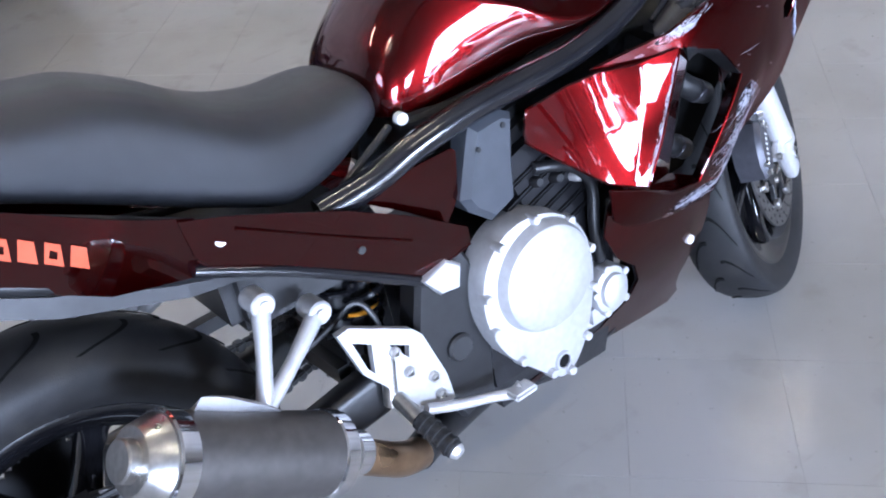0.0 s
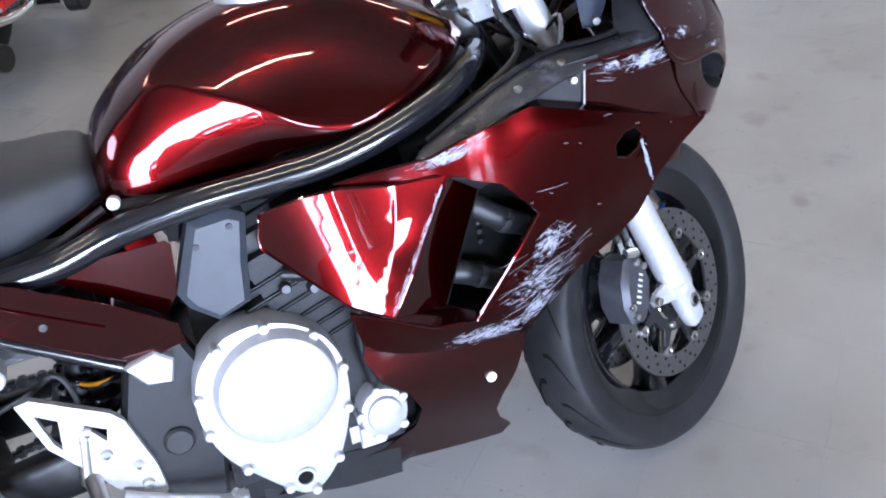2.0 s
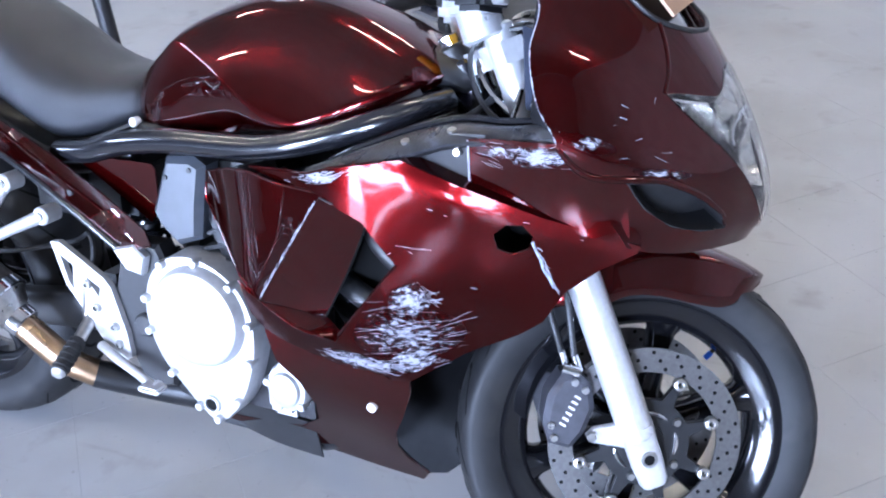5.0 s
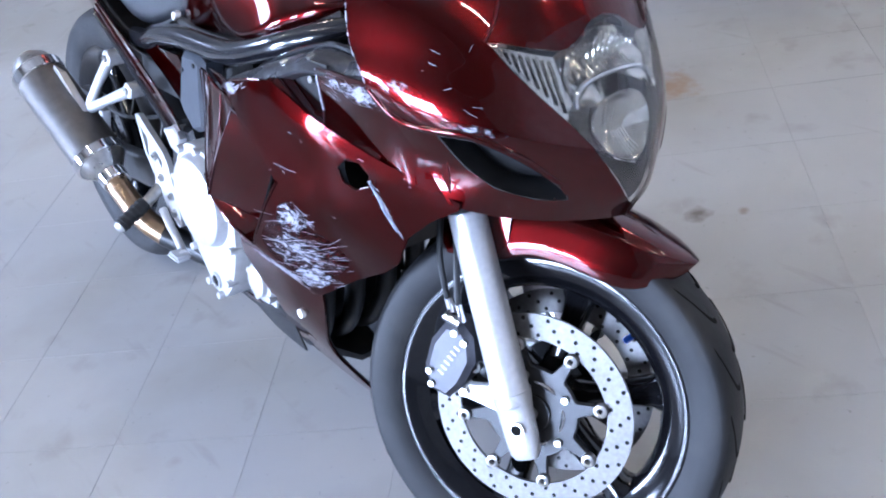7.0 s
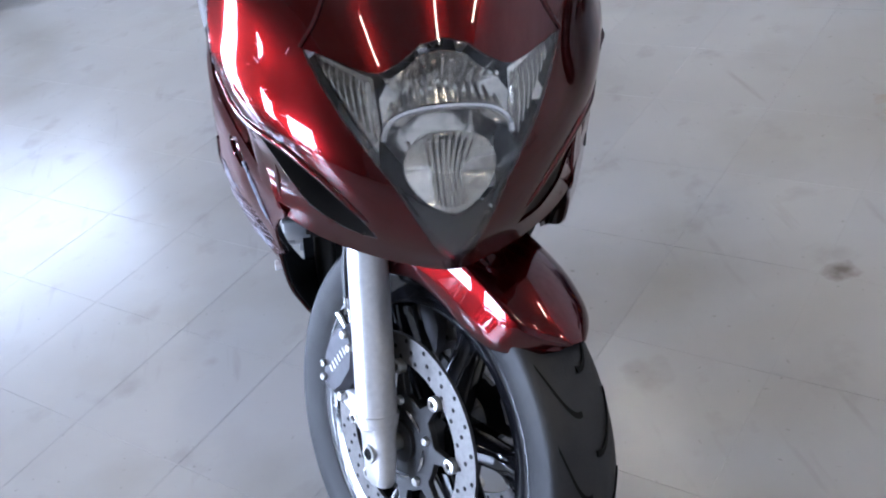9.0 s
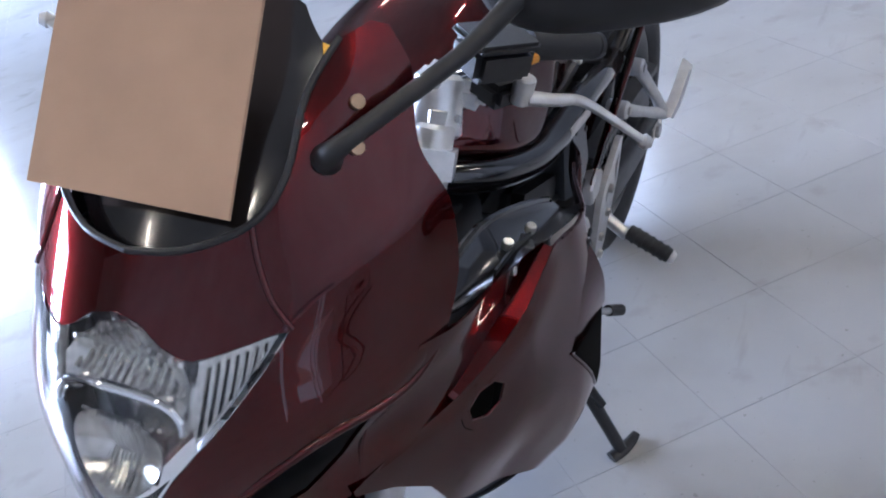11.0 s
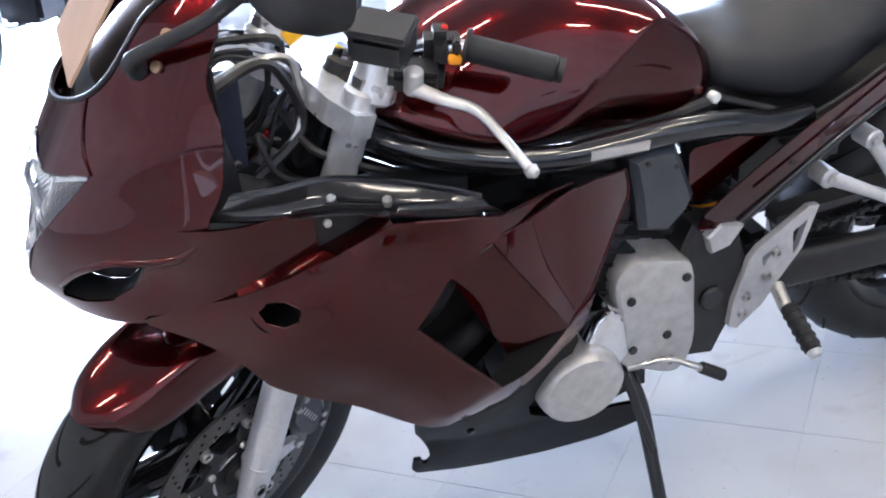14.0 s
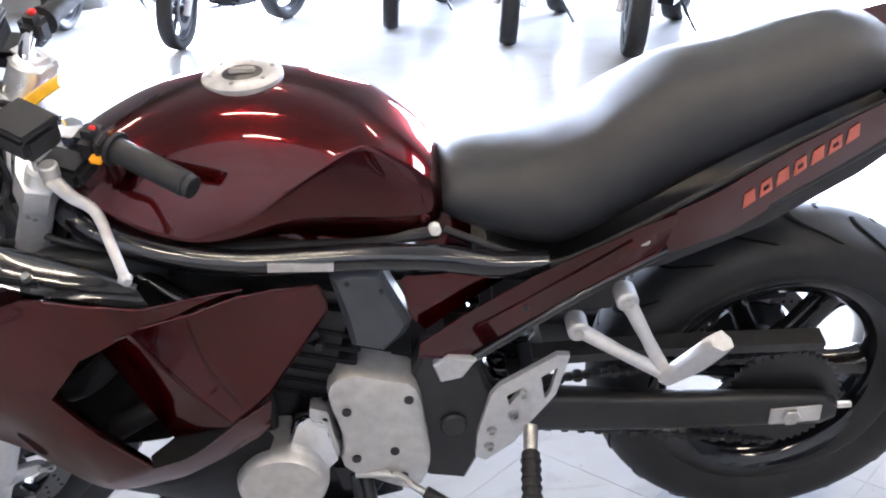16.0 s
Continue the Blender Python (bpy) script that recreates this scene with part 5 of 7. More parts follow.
fair_out = [(0.888, 0.735), (0.95, 0.743), (1.018, 0.752), (1.060, 0.768), (1.11, 0.780), (1.168, 0.791), (1.25, 0.766), (1.31, 0.746), (1.37, 0.724), (1.43, 0.708), (1.492, 0.691), (1.488, 0.680), (1.440, 0.650), (1.392, 0.608), (1.362, 0.556), (1.325, 0.526), (1.282, 0.500), (1.235, 0.472), (1.19, 0.441), (1.152, 0.414), (1.10, 0.408), (1.045, 0.418), (0.99, 0.440), (0.945, 0.452), (0.905, 0.468), (0.883, 0.490), (0.871, 0.552), (0.925, 0.533), (0.985, 0.500), (1.050, 0.491), (1.108, 0.566), (1.162, 0.636), (1.11, 0.695), (1.042, 0.720), (1.02, 0.728), (0.955, 0.722)]
vent = [(1.046, 0.716), (1.11, 0.695), (1.162, 0.636), (1.108, 0.566), (1.050, 0.491), (0.985, 0.500), (0.940, 0.534), (0.968, 0.582), (1.005, 0.645)]
ind_hole = [(1.300, 0.698), (1.318, 0.714), (1.340, 0.714), (1.354, 0.698), (1.348, 0.678), (1.326, 0.668), (1.305, 0.676)]
wing_out = [(0.784, 0.708), (0.844, 0.726), (0.894, 0.731), (0.955, 0.722), (1.039, 0.724), (0.985, 0.633), (0.928, 0.538), (0.90, 0.548), (0.873, 0.561), (0.82, 0.612), (0.777, 0.656), (0.776, 0.675)]


def wing_y(a, b):
    """The winged panel: a bowed rear plane and a steeper front plane that meet in a crease."""
    xc = float(np.interp(b, [0.538, 0.562, 0.636, 0.688, 0.724], [0.905, 0.916, 0.949, 0.961, 0.966]))
    xb = 0.928 + (b - 0.538) / 0.186 * 0.111
    yc = 0.2355 + 0.10 * (0.63 - b)
    ye = 0.2545 - 0.10 * max(0.0, b - 0.60)
    if a < xc:
        u = (a - 0.78) / (xc - 0.78)
        return 0.170 + (yc - 0.170) * u + 0.009 * math.sin(math.pi * min(1, max(0, u)))
    return yc + (ye - yc) * min(1.0, (a - xc) / max(0.01, xb - xc))


WING_CREASE = [(0.912, 0.553), (0.918, 0.566), (0.949, 0.636), (0.961, 0.688), (0.9645, 0.715)]


def low_y(a, b):
    """The left lower cowl curves in under the engine."""
    d = 0.43 - b
    return 0.198 - 0.25 * d - 0.6 * max(0.0, d) ** 2 + 0.63 * max(0.0, 1.12 - a) * max(0.0, d) - 0.25 * max(0.0, a - 1.06) * (1 if d < 0.2 else max(0.0, 1 - (d - 0.2) / 0.1))


low_out = [(0.926, 0.525), (0.945, 0.500), (0.99, 0.466), (1.045, 0.440), (1.10, 0.432), (1.164, 0.438), (1.166, 0.385), (1.158, 0.335), (1.144, 0.290), (1.132, 0.245), (1.120, 0.205), (1.115, 0.170), (1.120, 0.150), (1.128, 0.150), (1.134, 0.170), (1.146, 0.172), (1.148, 0.140), (1.136, 0.108), (1.115, 0.090), (1.06, 0.074), (1.00, 0.072), (0.90, 0.086), (0.80, 0.114), (0.72, 0.155), (0.74, 0.215), (0.84, 0.225), (0.905, 0.235), (0.955, 0.275), (0.965, 0.32), (0.945, 0.365), (0.905, 0.40), (0.885, 0.45), (0.90, 0.50)]
low_y_r = tps([(0.90, 0.46, 0.190), (1.045, 0.425, 0.200), (1.15, 0.42, 0.184), (1.08, 0.349, 0.184), (1.13, 0.25, 0.135), (1.0, 0.25, 0.135), (0.90, 0.19, 0.10), (1.12, 0.16, 0.082), (0.95, 0.33, 0.175), (0.90, 0.40, 0.192), (0.75, 0.20, 0.11)])
low_out_r = low_out[:5] + [(1.150, 0.438), (1.146, 0.385), (1.130, 0.335), (1.108, 0.290), (1.100, 0.250), (1.112, 0.215), (1.138, 0.178), (1.122, 0.154), (1.05, 0.164), (0.98, 0.174), (0.90, 0.184), (0.80, 0.194), (0.72, 0.204)] + low_out[24:]


def on(fn, s, lift=0.0):
    return lambda a, b: (a, s * (fn(a, b) + lift), b)


def splay(geo):
    """The left panels stand out from the engine since the fall, most at their lower edge."""
    out = []
    for v in geo[0]:
        g = float(np.interp(v[0], [0.78, 0.92, 1.02, 1.10, 1.25, 1.35, 1.42, 1.49], [0.0, 0.25, 0.8, 1.0, 1.0, 0.75, 0.35, 0.0]))
        low = 0.022 + 0.045 * min(1.0, max(0.0, (0.78 - v[2]) / 0.34))
        out.append(Vector((v[0], v[1] + g * low * min(1.0, max(0.0, (v[2] - 0.24) / 0.17)), v[2])))
    return out, geo[1]


def panel(s, name, geo, *rest, **kw):
    return part(name, splay(geo) if s > 0 else geo, *rest, **kw)


for s in (-1, 1):
    worn = s < 0
    fairing = panel(s, "side_fairing", plate(fair_out, on(fair_y, s), [ind_hole], 0.011, 0.0035, (0, -s, 0), [[(1.056, 0.480), (1.13, 0.4515)]]), PAINT_SCRATCHED if worn else PAINT, None, "scraped candy-red right side fairing with a hole for the indicator" if worn else "dark red left side fairing with a large vent", angle=50)
    # cup added behind the indicator hole, its near-black colour painting the shade
    panel(s, "indicator_cup", lathe([(0.0001, s * 0.150), (0.034, s * 0.150), (0.036, s * 0.214)], 24, (1.327, 0, 0.692)), HOLE_SHADE, fairing, "black cup behind the empty indicator hole")
    panel(s, "hole_edge", tube([(a, s * (fair_y(a, b) - 0.0012), b) for a, b in densify(ind_hole, 0.008)], 0.0016, 6, 1, 1.0, True), PAINT, fairing)
    panel(s, "wing_panel", plate(wing_out, on(wing_y, s, 0.001), (), 0.010, 0.0035, (0, -s, 0), [WING_CREASE]), PAINT, None, "red winged panel behind the fairing vent", angle=14)
    wing = [o for o in bike.children if o.name.startswith("wing_panel")][-1]
    panel(s, "rolled_edge", tube([(a, s * (wing_y(a, b) + 0.0012), b) for a, b in densify(wing_out, 0.012)], 0.0019, 6, 1, 1.0, True), PAINT, wing)
    panel(s, "rolled_edge", tube([(a, s * (wing_y(a, b) + 0.0012), b) for a, b in WING_CREASE], 0.0016, 6, 2), PAINT, wing)
    # returns of the vent: the blade's inner face, the front lip and the floor
    blade = [(1.094, s * 0.206, 0.676), (1.061, s * 0.204, 0.597), (1.020, s * 0.212, 0.511)]
    panel(s, "vent_blade", ribbon([(1.040, s * 0.243, 0.725), (0.985, s * 0.255, 0.633), (0.928, s * 0.254, 0.538)], blade, 6, 0.003), PAINT, fairing, "dark red inner face of the vent")
    # the left lip is near-black, with the vent's shade put into its colour
    panel(s, "vent_floor", ribbon([(0.926, s * 0.252, 0.536), (0.985, s * 0.249, 0.500), (1.050, s * 0.246, 0.490)], [blade[2], (1.037, s * 0.219, 0.503), (1.056, s * 0.228, 0.496)], 5, 0.003), PAINT if worn else HOLE_SHADE, fairing, "dark lower lip of the vent")
    panel(s, "vent_lip", ribbon([(1.050, s * 0.2465, 0.490), (1.108, s * 0.2505, 0.566), (1.162, s * 0.2525, 0.636)], [(1.062, s * 0.222, 0.488), (1.118, s * 0.226, 0.562), (1.172, s * 0.228, 0.632)], 5, 0.002), PAINT, fairing)
    panel(s, "vent_roof", ribbon([(1.040, s * 0.253, 0.722), (1.11, s * 0.2515, 0.696), (1.162, s * 0.2525, 0.637)], [blade[0], (1.13, s * 0.200, 0.676), (1.172, s * 0.215, 0.632)], 5, 0.002), BLACK_PLASTIC, fairing)
    low = panel(s, "lower_cowl", plate(low_out_r if worn else low_out, on(low_y_r if worn else low_y, s), (), 0.014, 0.0035, (0, -s, 0)), PAINT if worn else DULL_BLACK, None, "dark red lower cowl under the engine" if worn else "black lower cowl with a broken front hook", angle=50)
    panel(s, "cowl_liner", plate(shrink(low_out_r if worn else low_out, 0.985, Vector((1.0, 0.28))), on(low_y_r if worn else low_y, s, -0.0065), (), 0.016, 0.002, (0, -s, 0)), DULL_BLACK, low, "black inner face of the lower cowl")
    panel(s, "cowl_screw", bar((1.081, s * 0.182, 0.349), (1.081, s * 0.191, 0.349), 0.0085 if worn else 0.006, None, 14), WHITE_PAINT if worn else BLACK_METAL, low)
    # wiring and radiator hose behind the vent
    for line, r in (([(1.08, s * 0.160, 0.650), (1.10, s * 0.175, 0.632), (1.135, s * 0.178, 0.605), (1.17, s * 0.165, 0.585)], 0.019), ([(1.02, s * 0.15, 0.545), (1.06, s * 0.168, 0.535), (1.09, s * 0.165, 0.520), (1.12, s * 0.155, 0.50)], 0.019)):
        # left hoses get a darker, duller black for the shade on that side
        hose = panel(s, "radiator_hose", tube(line, r, 14), BLACK_PLASTIC if worn else DULL_BLACK, None, "black rubber radiator hose")
        if not worn:
            continue
        q, d = Vector(line[2]), (Vector(line[3]) - Vector(line[1])).normalized()
        panel(s, "hose_clamp", bar(q - d * 0.005, q + d * 0.005, r + 0.0015, None, 16, False), CALIPER, hose)
        panel(s, "clamp_screw", box(q.x, q.y + s * (r + 0.003), q.z + 0.004, 0.010, 0.006, 0.006, 0.0015), CALIPER, hose)
    for zz in (0.566, 0.583, 0.598) if worn else ():
        panel(s, "wiring_plug", box(1.105, s * 0.150, zz, 0.006, 0.006, 0.008, 0.0015), CALIPER, fairing)
    # near-black sheets added behind the vent, standing in for the shade inside
    panel(s, "vent_shade_back", plate([(0.975, 0.50), (1.05, 0.455), (1.13, 0.46), (1.24, 0.58), (1.24, 0.70), (1.13, 0.735), (1.03, 0.735)], lambda a, b, s=s: (a, s * 0.142, b), (), 0.03, 0.004, (0, -s, 0)), HOLE_SHADE, fairing)
    panel(s, "vent_shade_side", ribbon(blade, [(1.03, s * 0.142, 0.735), (0.99, s * 0.142, 0.62), (0.975, s * 0.142, 0.50)], 4, 0.003), HOLE_SHADE, fairing)
    # rolled edges of the panels
    panel(s, "rolled_edge", tube([(a, s * (fair_y(a, b) + 0.0002), b) for a, b in densify(fair_out[:6], 0.02, False)], 0.0019, 6, 1), PAINT, fairing)
    panel(s, "rolled_edge", tube([(a, s * (fair_y(a, b) + 0.0002), b) for a, b in densify(vent[2:5], 0.012, False)], 0.0022, 6, 1), PAINT, fairing)
    panel(s, "rolled_edge", tube([(a, s * (fair_y(a, b) + 0.0002), b) for a, b in densify([(0.871, 0.552), (0.925, 0.533), (0.985, 0.500), (1.050, 0.490)], 0.015, False)], 0.0019, 6, 1), PAINT, fairing)
    # upper trim along the fairing
    trim_a = [(0.995, s * 0.236, 0.742), (1.062, s * 0.238, 0.762), (1.163, s * 0.236, 0.793), (1.232, s * 0.236, 0.818), (1.30, s * 0.230, 0.826), (1.388, s * 0.220, 0.842)]
    trim_b = [(1.03, s * 0.200, 0.756), (1.08, s * 0.196, 0.782), (1.165, s * 0.190, 0.818), (1.235, s * 0.186, 0.838), (1.30, s * 0.188, 0.840), (1.375, s * 0.196, 0.852)]
    trim = panel(s, "fairing_trim", ribbon(trim_a, trim_b, 6, 0.004, 0.008), SCUFF if worn else BLACK_GLOSS, None, "scuffed black inner trim of the fairing" if worn else "black inner trim of the fairing")
    panel(s, "trim_skirt", ribbon([(x, y - s * 0.004, z) for x, y, z in trim_a[2:]], [(1.168, s * 0.219, 0.786), (1.236, s * 0.224, 0.812), (1.30, s * 0.227, 0.820), (1.388, s * 0.222, 0.822)], 4, 0.003), BLACK_PLASTIC, trim)
    panel(s, "trim_bead", tube([(x, y - s * 0.003, z + 0.004) for x, y, z in trim_b], 0.0055, 8), BLACK_GLOSS, trim)
    for k in (2, 3):
        q = Vector(trim_a[k]).lerp(Vector(trim_b[k]), 0.4)
        panel(s, "trim_screw", bar(q, q + Vector((0, s * 0.003, 0.010)), 0.0065, None, 10), STEEL, trim)
for s in (-1, 1):
    flank = [(1.262, 0.8275), (1.260, 0.754), (1.31, 0.737), (1.37, 0.715), (1.43, 0.700), (1.478, 0.690), (1.470, 0.76), (1.420, 0.835), (1.30, 0.832)]
    panel(s, "cowl_flank", plate(flank, on(flank_y, s), (), 0.014, 0.0035, (0, -s, 0)), PAINT, None, "dark red flank of the nose cowl", angle=50)
    lug = panel(s, "fairing_lug", plate([(1.150, 0.800), (1.150, 0.770), (1.25, 0.740), (1.285, 0.732), (1.285, 0.835), (1.24, 0.832)], on(flank_y, s, -0.005), (), 0.014, 0.003, (0, -s, 0)), BLACK_PLASTIC, None, "black lug between the fairing and the nose cowl", angle=50)
    panel(s, "lug_screw", bar((1.245, s * 0.223, 0.806), (1.245, s * 0.231, 0.807), 0.0055, None, 10), STEEL, lug)
    panel(s, "flank_edge", tube([(1.2615, s * (flank_y(1.262, z) + 0.0005), z) for z in (0.757, 0.78, 0.80, 0.826)], 0.0015, 6, 1), SCRATCH if s < 0 else PAINT, lug)
for s in (-1, 1):
    fl = [o for o in bike.children if o.name.startswith("cowl_flank")][0 if s < 0 else 1]
    edge = CREST[1:-2]
    panel(s, "crest_shelf", ribbon([(x, s * (fair_y(x, z - 0.001) - 0.001), z - 0.001) for x, z in edge], [(x, s * (flank_y(x, z) - 0.003), z + 0.006) for x, z in edge], 4, 0.002), PAINT, fl)
part("radiator", box(1.085, 0, 0.56, 0.045, 0.27, 0.30, 0.006), BLACK_METAL, None, "black radiator behind the fairing")
part("belly_pan", skin([[(x, y0, z0), (x, 0, min(z0, z1)), (x, y1, z1), (x, y1 - 0.01, z1 + 0.012), (x, 0, min(z0, z1) + 0.012), (x, y0 + 0.01, z0 + 0.012)] for x, y0, z0, y1, z1 in ((0.70, -0.112, 0.206, 0.105, 0.190), (0.80, -0.104, 0.197, 0.092, 0.156), (0.90, -0.098, 0.186, 0.070, 0.130), (0.97, -0.095, 0.178, 0.062, 0.115))]), BLACK_PLASTIC)

# --- nose cowl ---
NET = [
    [(1.610, 0, 0.664), (1.585, 0.055, 0.664), (1.550, 0.108, 0.668), (1.512, 0.152, 0.676), (1.475, 0.182, 0.688), (1.43, 0.204, 0.708)],
    [(1.632, 0, 0.712), (1.606, 0.058, 0.716), (1.566, 0.112, 0.722), (1.512, 0.156, 0.730), (1.452, 0.188, 0.742), (1.375, 0.218, 0.762)],
    [(1.622, 0, 0.775), (1.600, 0.066, 0.780), (1.562, 0.124, 0.788), (1.506, 0.176, 0.798), (1.440, 0.215, 0.810), (1.386, 0.236, 0.832)],
    [(1.590, 0, 0.848), (1.572, 0.068, 0.852), (1.530, 0.127, 0.860), (1.475, 0.176, 0.868), (1.415, 0.214, 0.877), (1.358, 0.238, 0.885)],
    [(1.550, 0, 0.915), (1.535, 0.066, 0.918), (1.498, 0.122, 0.925), (1.447, 0.172, 0.933), (1.394, 0.206, 0.941), (1.342, 0.225, 0.949)],
    [(1.502, 0, 0.980), (1.490, 0.062, 0.983), (1.460, 0.114, 0.988), (1.414, 0.155, 0.993), (1.376, 0.180, 0.998), (1.343, 0.197, 1.003)],
    [(1.448, 0, 1.042), (1.438, 0.058, 1.044), (1.412, 0.105, 1.048), (1.375, 0.142, 1.052), (1.340, 0.163, 1.056), (1.310, 0.178, 1.062)],
    [(1.395, 0, 1.092), (1.386, 0.050, 1.094), (1.366, 0.090, 1.096), (1.338, 0.124, 1.098), (1.312, 0.142, 1.100), (1.288, 0.155, 1.104)]]
NET = np.array(NET)


def cr(p, t):
    """Catmull-Rom through rows p at the place t."""
    n = len(p) - 1
    i = int(min(max(math.floor(t), 0), n - 1))
    u = t - i
    b, c = p[i], p[i + 1]
    a = p[i - 1] if i > 0 else 2 * b - c
    d = p[i + 2] if i + 2 <= n else 2 * c - b
    return 0.5 * (2 * b + (c - a) * u + (2 * a - 5 * b + 4 * c - d) * u * u + (3 * b - a - 3 * c + d) * u ** 3)


MIRRORED = np.concatenate([(NET * np.array([1, -1, 1]))[:, :0:-1], NET], axis=1)


def nose(a, b, lift=0.0):
    """a: -5 (right edge) to 5 (left edge), b: 0 (chin) to 7 (top)."""
    def at(a, b):
        return cr(np.array([cr(MIRRORED[i], a + 5) for i in range(len(MIRRORED))]), b)
    p = at(a, b)
    if lift:
        e = 0.02
        n = np.cross(at(a + e, b) - p, at(a, b + e) - p)
        p = p + n / np.linalg.norm(n) * lift
    return p


head_half = [(0.0, 3.95), (0.35, 3.86), (0.65, 3.62), (0.95, 3.44), (1.12, 3.40), (1.5, 3.42), (2.05, 3.46), (2.28, 3.44), (2.0, 3.05), (1.62, 2.62), (1.25, 2.25), (0.95, 1.90), (0.68, 1.40), (0.35, 0.80), (0.0, 0.34)]
head_out = head_half + [(-a, b) for a, b in head_half[-2:0:-1]]
intake = [(3.6, 1.68), (2.95, 1.75), (2.25, 1.50), (1.65, 1.05), (1.42, 0.66), (2.05, 0.62), (2.8, 0.75), (3.35, 1.12)]
shell_half = [(0.0, 0.0), (1, 0), (2, 0), (3, 0.0), (4, 0.0), (4.12, 0.5), (4.22, 1.0), (4.45, 1.55), (5, 1.97), (5, 3), (5, 4), (5, 5), (5, 6), (4.6, 6.8), (4, 7), (3, 6.9), (2.35, 6.2), (2.15, 5.3), (1.7, 4.85), (0.8, 4.66), (0, 4.62)]
shell_out = shell_half + [(-a, b) for a, b in shell_half[-2:0:-1]]
brow = [(1.50, 0.98), (1.72, 1.16), (2.25, 1.56), (2.95, 1.82), (3.6, 1.76), (4.2, 1.66), (4.6, 1.72), (4.95, 1.95)]
cowl = part("nose_cowl", plate(shell_out, nose, [head_out, intake, [(-a, b) for a, b in reversed(intake)]], 0.16, 0.004), PAINT, None, "candy-red nose cowl round the headlight", angle=50)
for s in (-1, 1):
    part("brow", tube([nose(s * a, b, -0.0015) for a, b in brow], [0.001, 0.004, 0.0055, 0.006, 0.006, 0.006, 0.0055, 0.004], 10, 4), PAINT, cowl, "raised brow over the intake")
    part("shield_edge", tube([nose(s * a, b, 0.0) for a, b in ((2.32, 3.46), (2.05, 3.9), (1.85, 4.4), (1.72, 4.84))], 0.003, 8, 4), PAINT, cowl)
    part("screen_rim", tube([nose(s * a, b, 0.001) for a, b in ((0.0, 4.62), (0.8, 4.66), (1.7, 4.85), (2.15, 5.3), (2.35, 6.2), (3.0, 6.9))], 0.0035, 8, 4), BLACK_PLASTIC, cowl)
screen_half = [(0.0, 4.52), (0.9, 4.58), (1.75, 4.78), (2.25, 5.2), (2.48, 6.0), (2.75, 6.6), (2.7, 7.1), (2.2, 7.6), (1.3, 7.9), (0.0, 8.0)]
screen_out = screen_half + [(-a, b) for a, b in screen_half[-2:0:-1]]
part("windscreen", plate(screen_out, lambda a, b: nose(a, b, -0.018 - 0.009 * (b - 4.6)), (), 0.16, 0.003), BLACK_GLOSS, None, "dark smoked windscreen behind the cardboard")
# headlight: bowl, two chambers and a clear cover
lamp = part("headlight", plate(head_out, lambda a, b: nose(a * 0.99, b, -0.055), (), 0.16, 0.003), REFLECTOR, None, "large double headlight with a clear cover")
lens = part("headlight_lens", plate(shrink(head_out, 1.0, Vector((0, 2))), lambda a, b: nose(a, b, 0.002), (), 0.14, 0.0025), LENS, lamp, "clear headlight cover")
low_beam = [(0.80 * math.cos(2 * math.pi * k / 28), 2.14 + 0.60 * math.sin(2 * math.pi * k / 28)) for k in range(28)]
part("low_beam", plate(low_beam, lambda a, b: nose(a, b, -0.010 - 0.035 * max(0, 1 - (a / 0.80) ** 2 - ((b - 2.14) / 0.60) ** 2)), (), 0.07, 0.002), REFLECTOR, lamp, "round lower reflector")
hb_half = [(0.0, 3.82), (0.35, 3.74), (0.65, 3.52), (0.92, 3.34), (1.08, 3.05), (1.05, 2.55), (0.85, 2.68), (0.5, 2.95), (0.0, 3.06)]
hb = hb_half + [(-a, b) for a, b in hb_half[-2:0:-1]]
part("high_beam", plate(hb, lambda a, b: nose(a, b, -0.010 - 0.032 * max(0, 1 - (a / 1.1) ** 2) * max(0.0, math.sin((b - 2.95 + 0.4 * abs(a)) * 3.4))), (), 0.07, 0.002), REFLECTOR, lamp, "arched upper reflector")
part("lower_mask", plate([(0.9, 1.85), (0.66, 1.42), (0.34, 0.84), (0.0, 0.42), (-0.34, 0.84), (-0.66, 1.42), (-0.9, 1.85), (-0.62, 1.62), (0.0, 1.48), (0.62, 1.62)], lambda a, b: nose(a, b, -0.008), (), 0.1, 0.002), BLACK_GLOSS, lamp, "black mask under the lower reflector")
for s in (-1, 1):
    horn = [(s * a, b) for a, b in ((1.16, 3.34), (1.5, 3.36), (2.05, 3.41), (2.2, 3.39), (1.95, 3.05), (1.58, 2.62), (1.22, 2.30), (1.12, 2.6))]
    part("position_reflector", plate(horn, lambda a, b: nose(a, b, -0.014), (), 0.08, 0.002), REFLECTOR, lamp, "faceted side reflector")
    for k in range(7):
        a0 = s * (1.22 + 0.12 * k)
        b0, b1 = 2.42 + 0.12 * k, 3.25 + 0.015 * k
        part("facet", ribbon([nose(a0, b0, -0.008), nose(a0 + s * 0.03, (b0 + b1) / 2, -0.006), nose(a0 + s * 0.05, b1, -0.008)], [nose(a0 + s * 0.05, b0, -0.013), nose(a0 + s * 0.08, (b0 + b1) / 2, -0.013), nose(a0 + s * 0.1, b1, -0.013)], 3, 0.001), REFLECTOR, lamp)
rim_line = [nose(1.05 * math.cos(math.pi * k / 20), 2.50 + 0.56 * math.sin(math.pi * k / 20), -0.005) for k in range(21)]
part("reflector_rim", tube(rim_line, 0.004, 8, 1), CHROME, lamp, "bright arch between the reflectors")
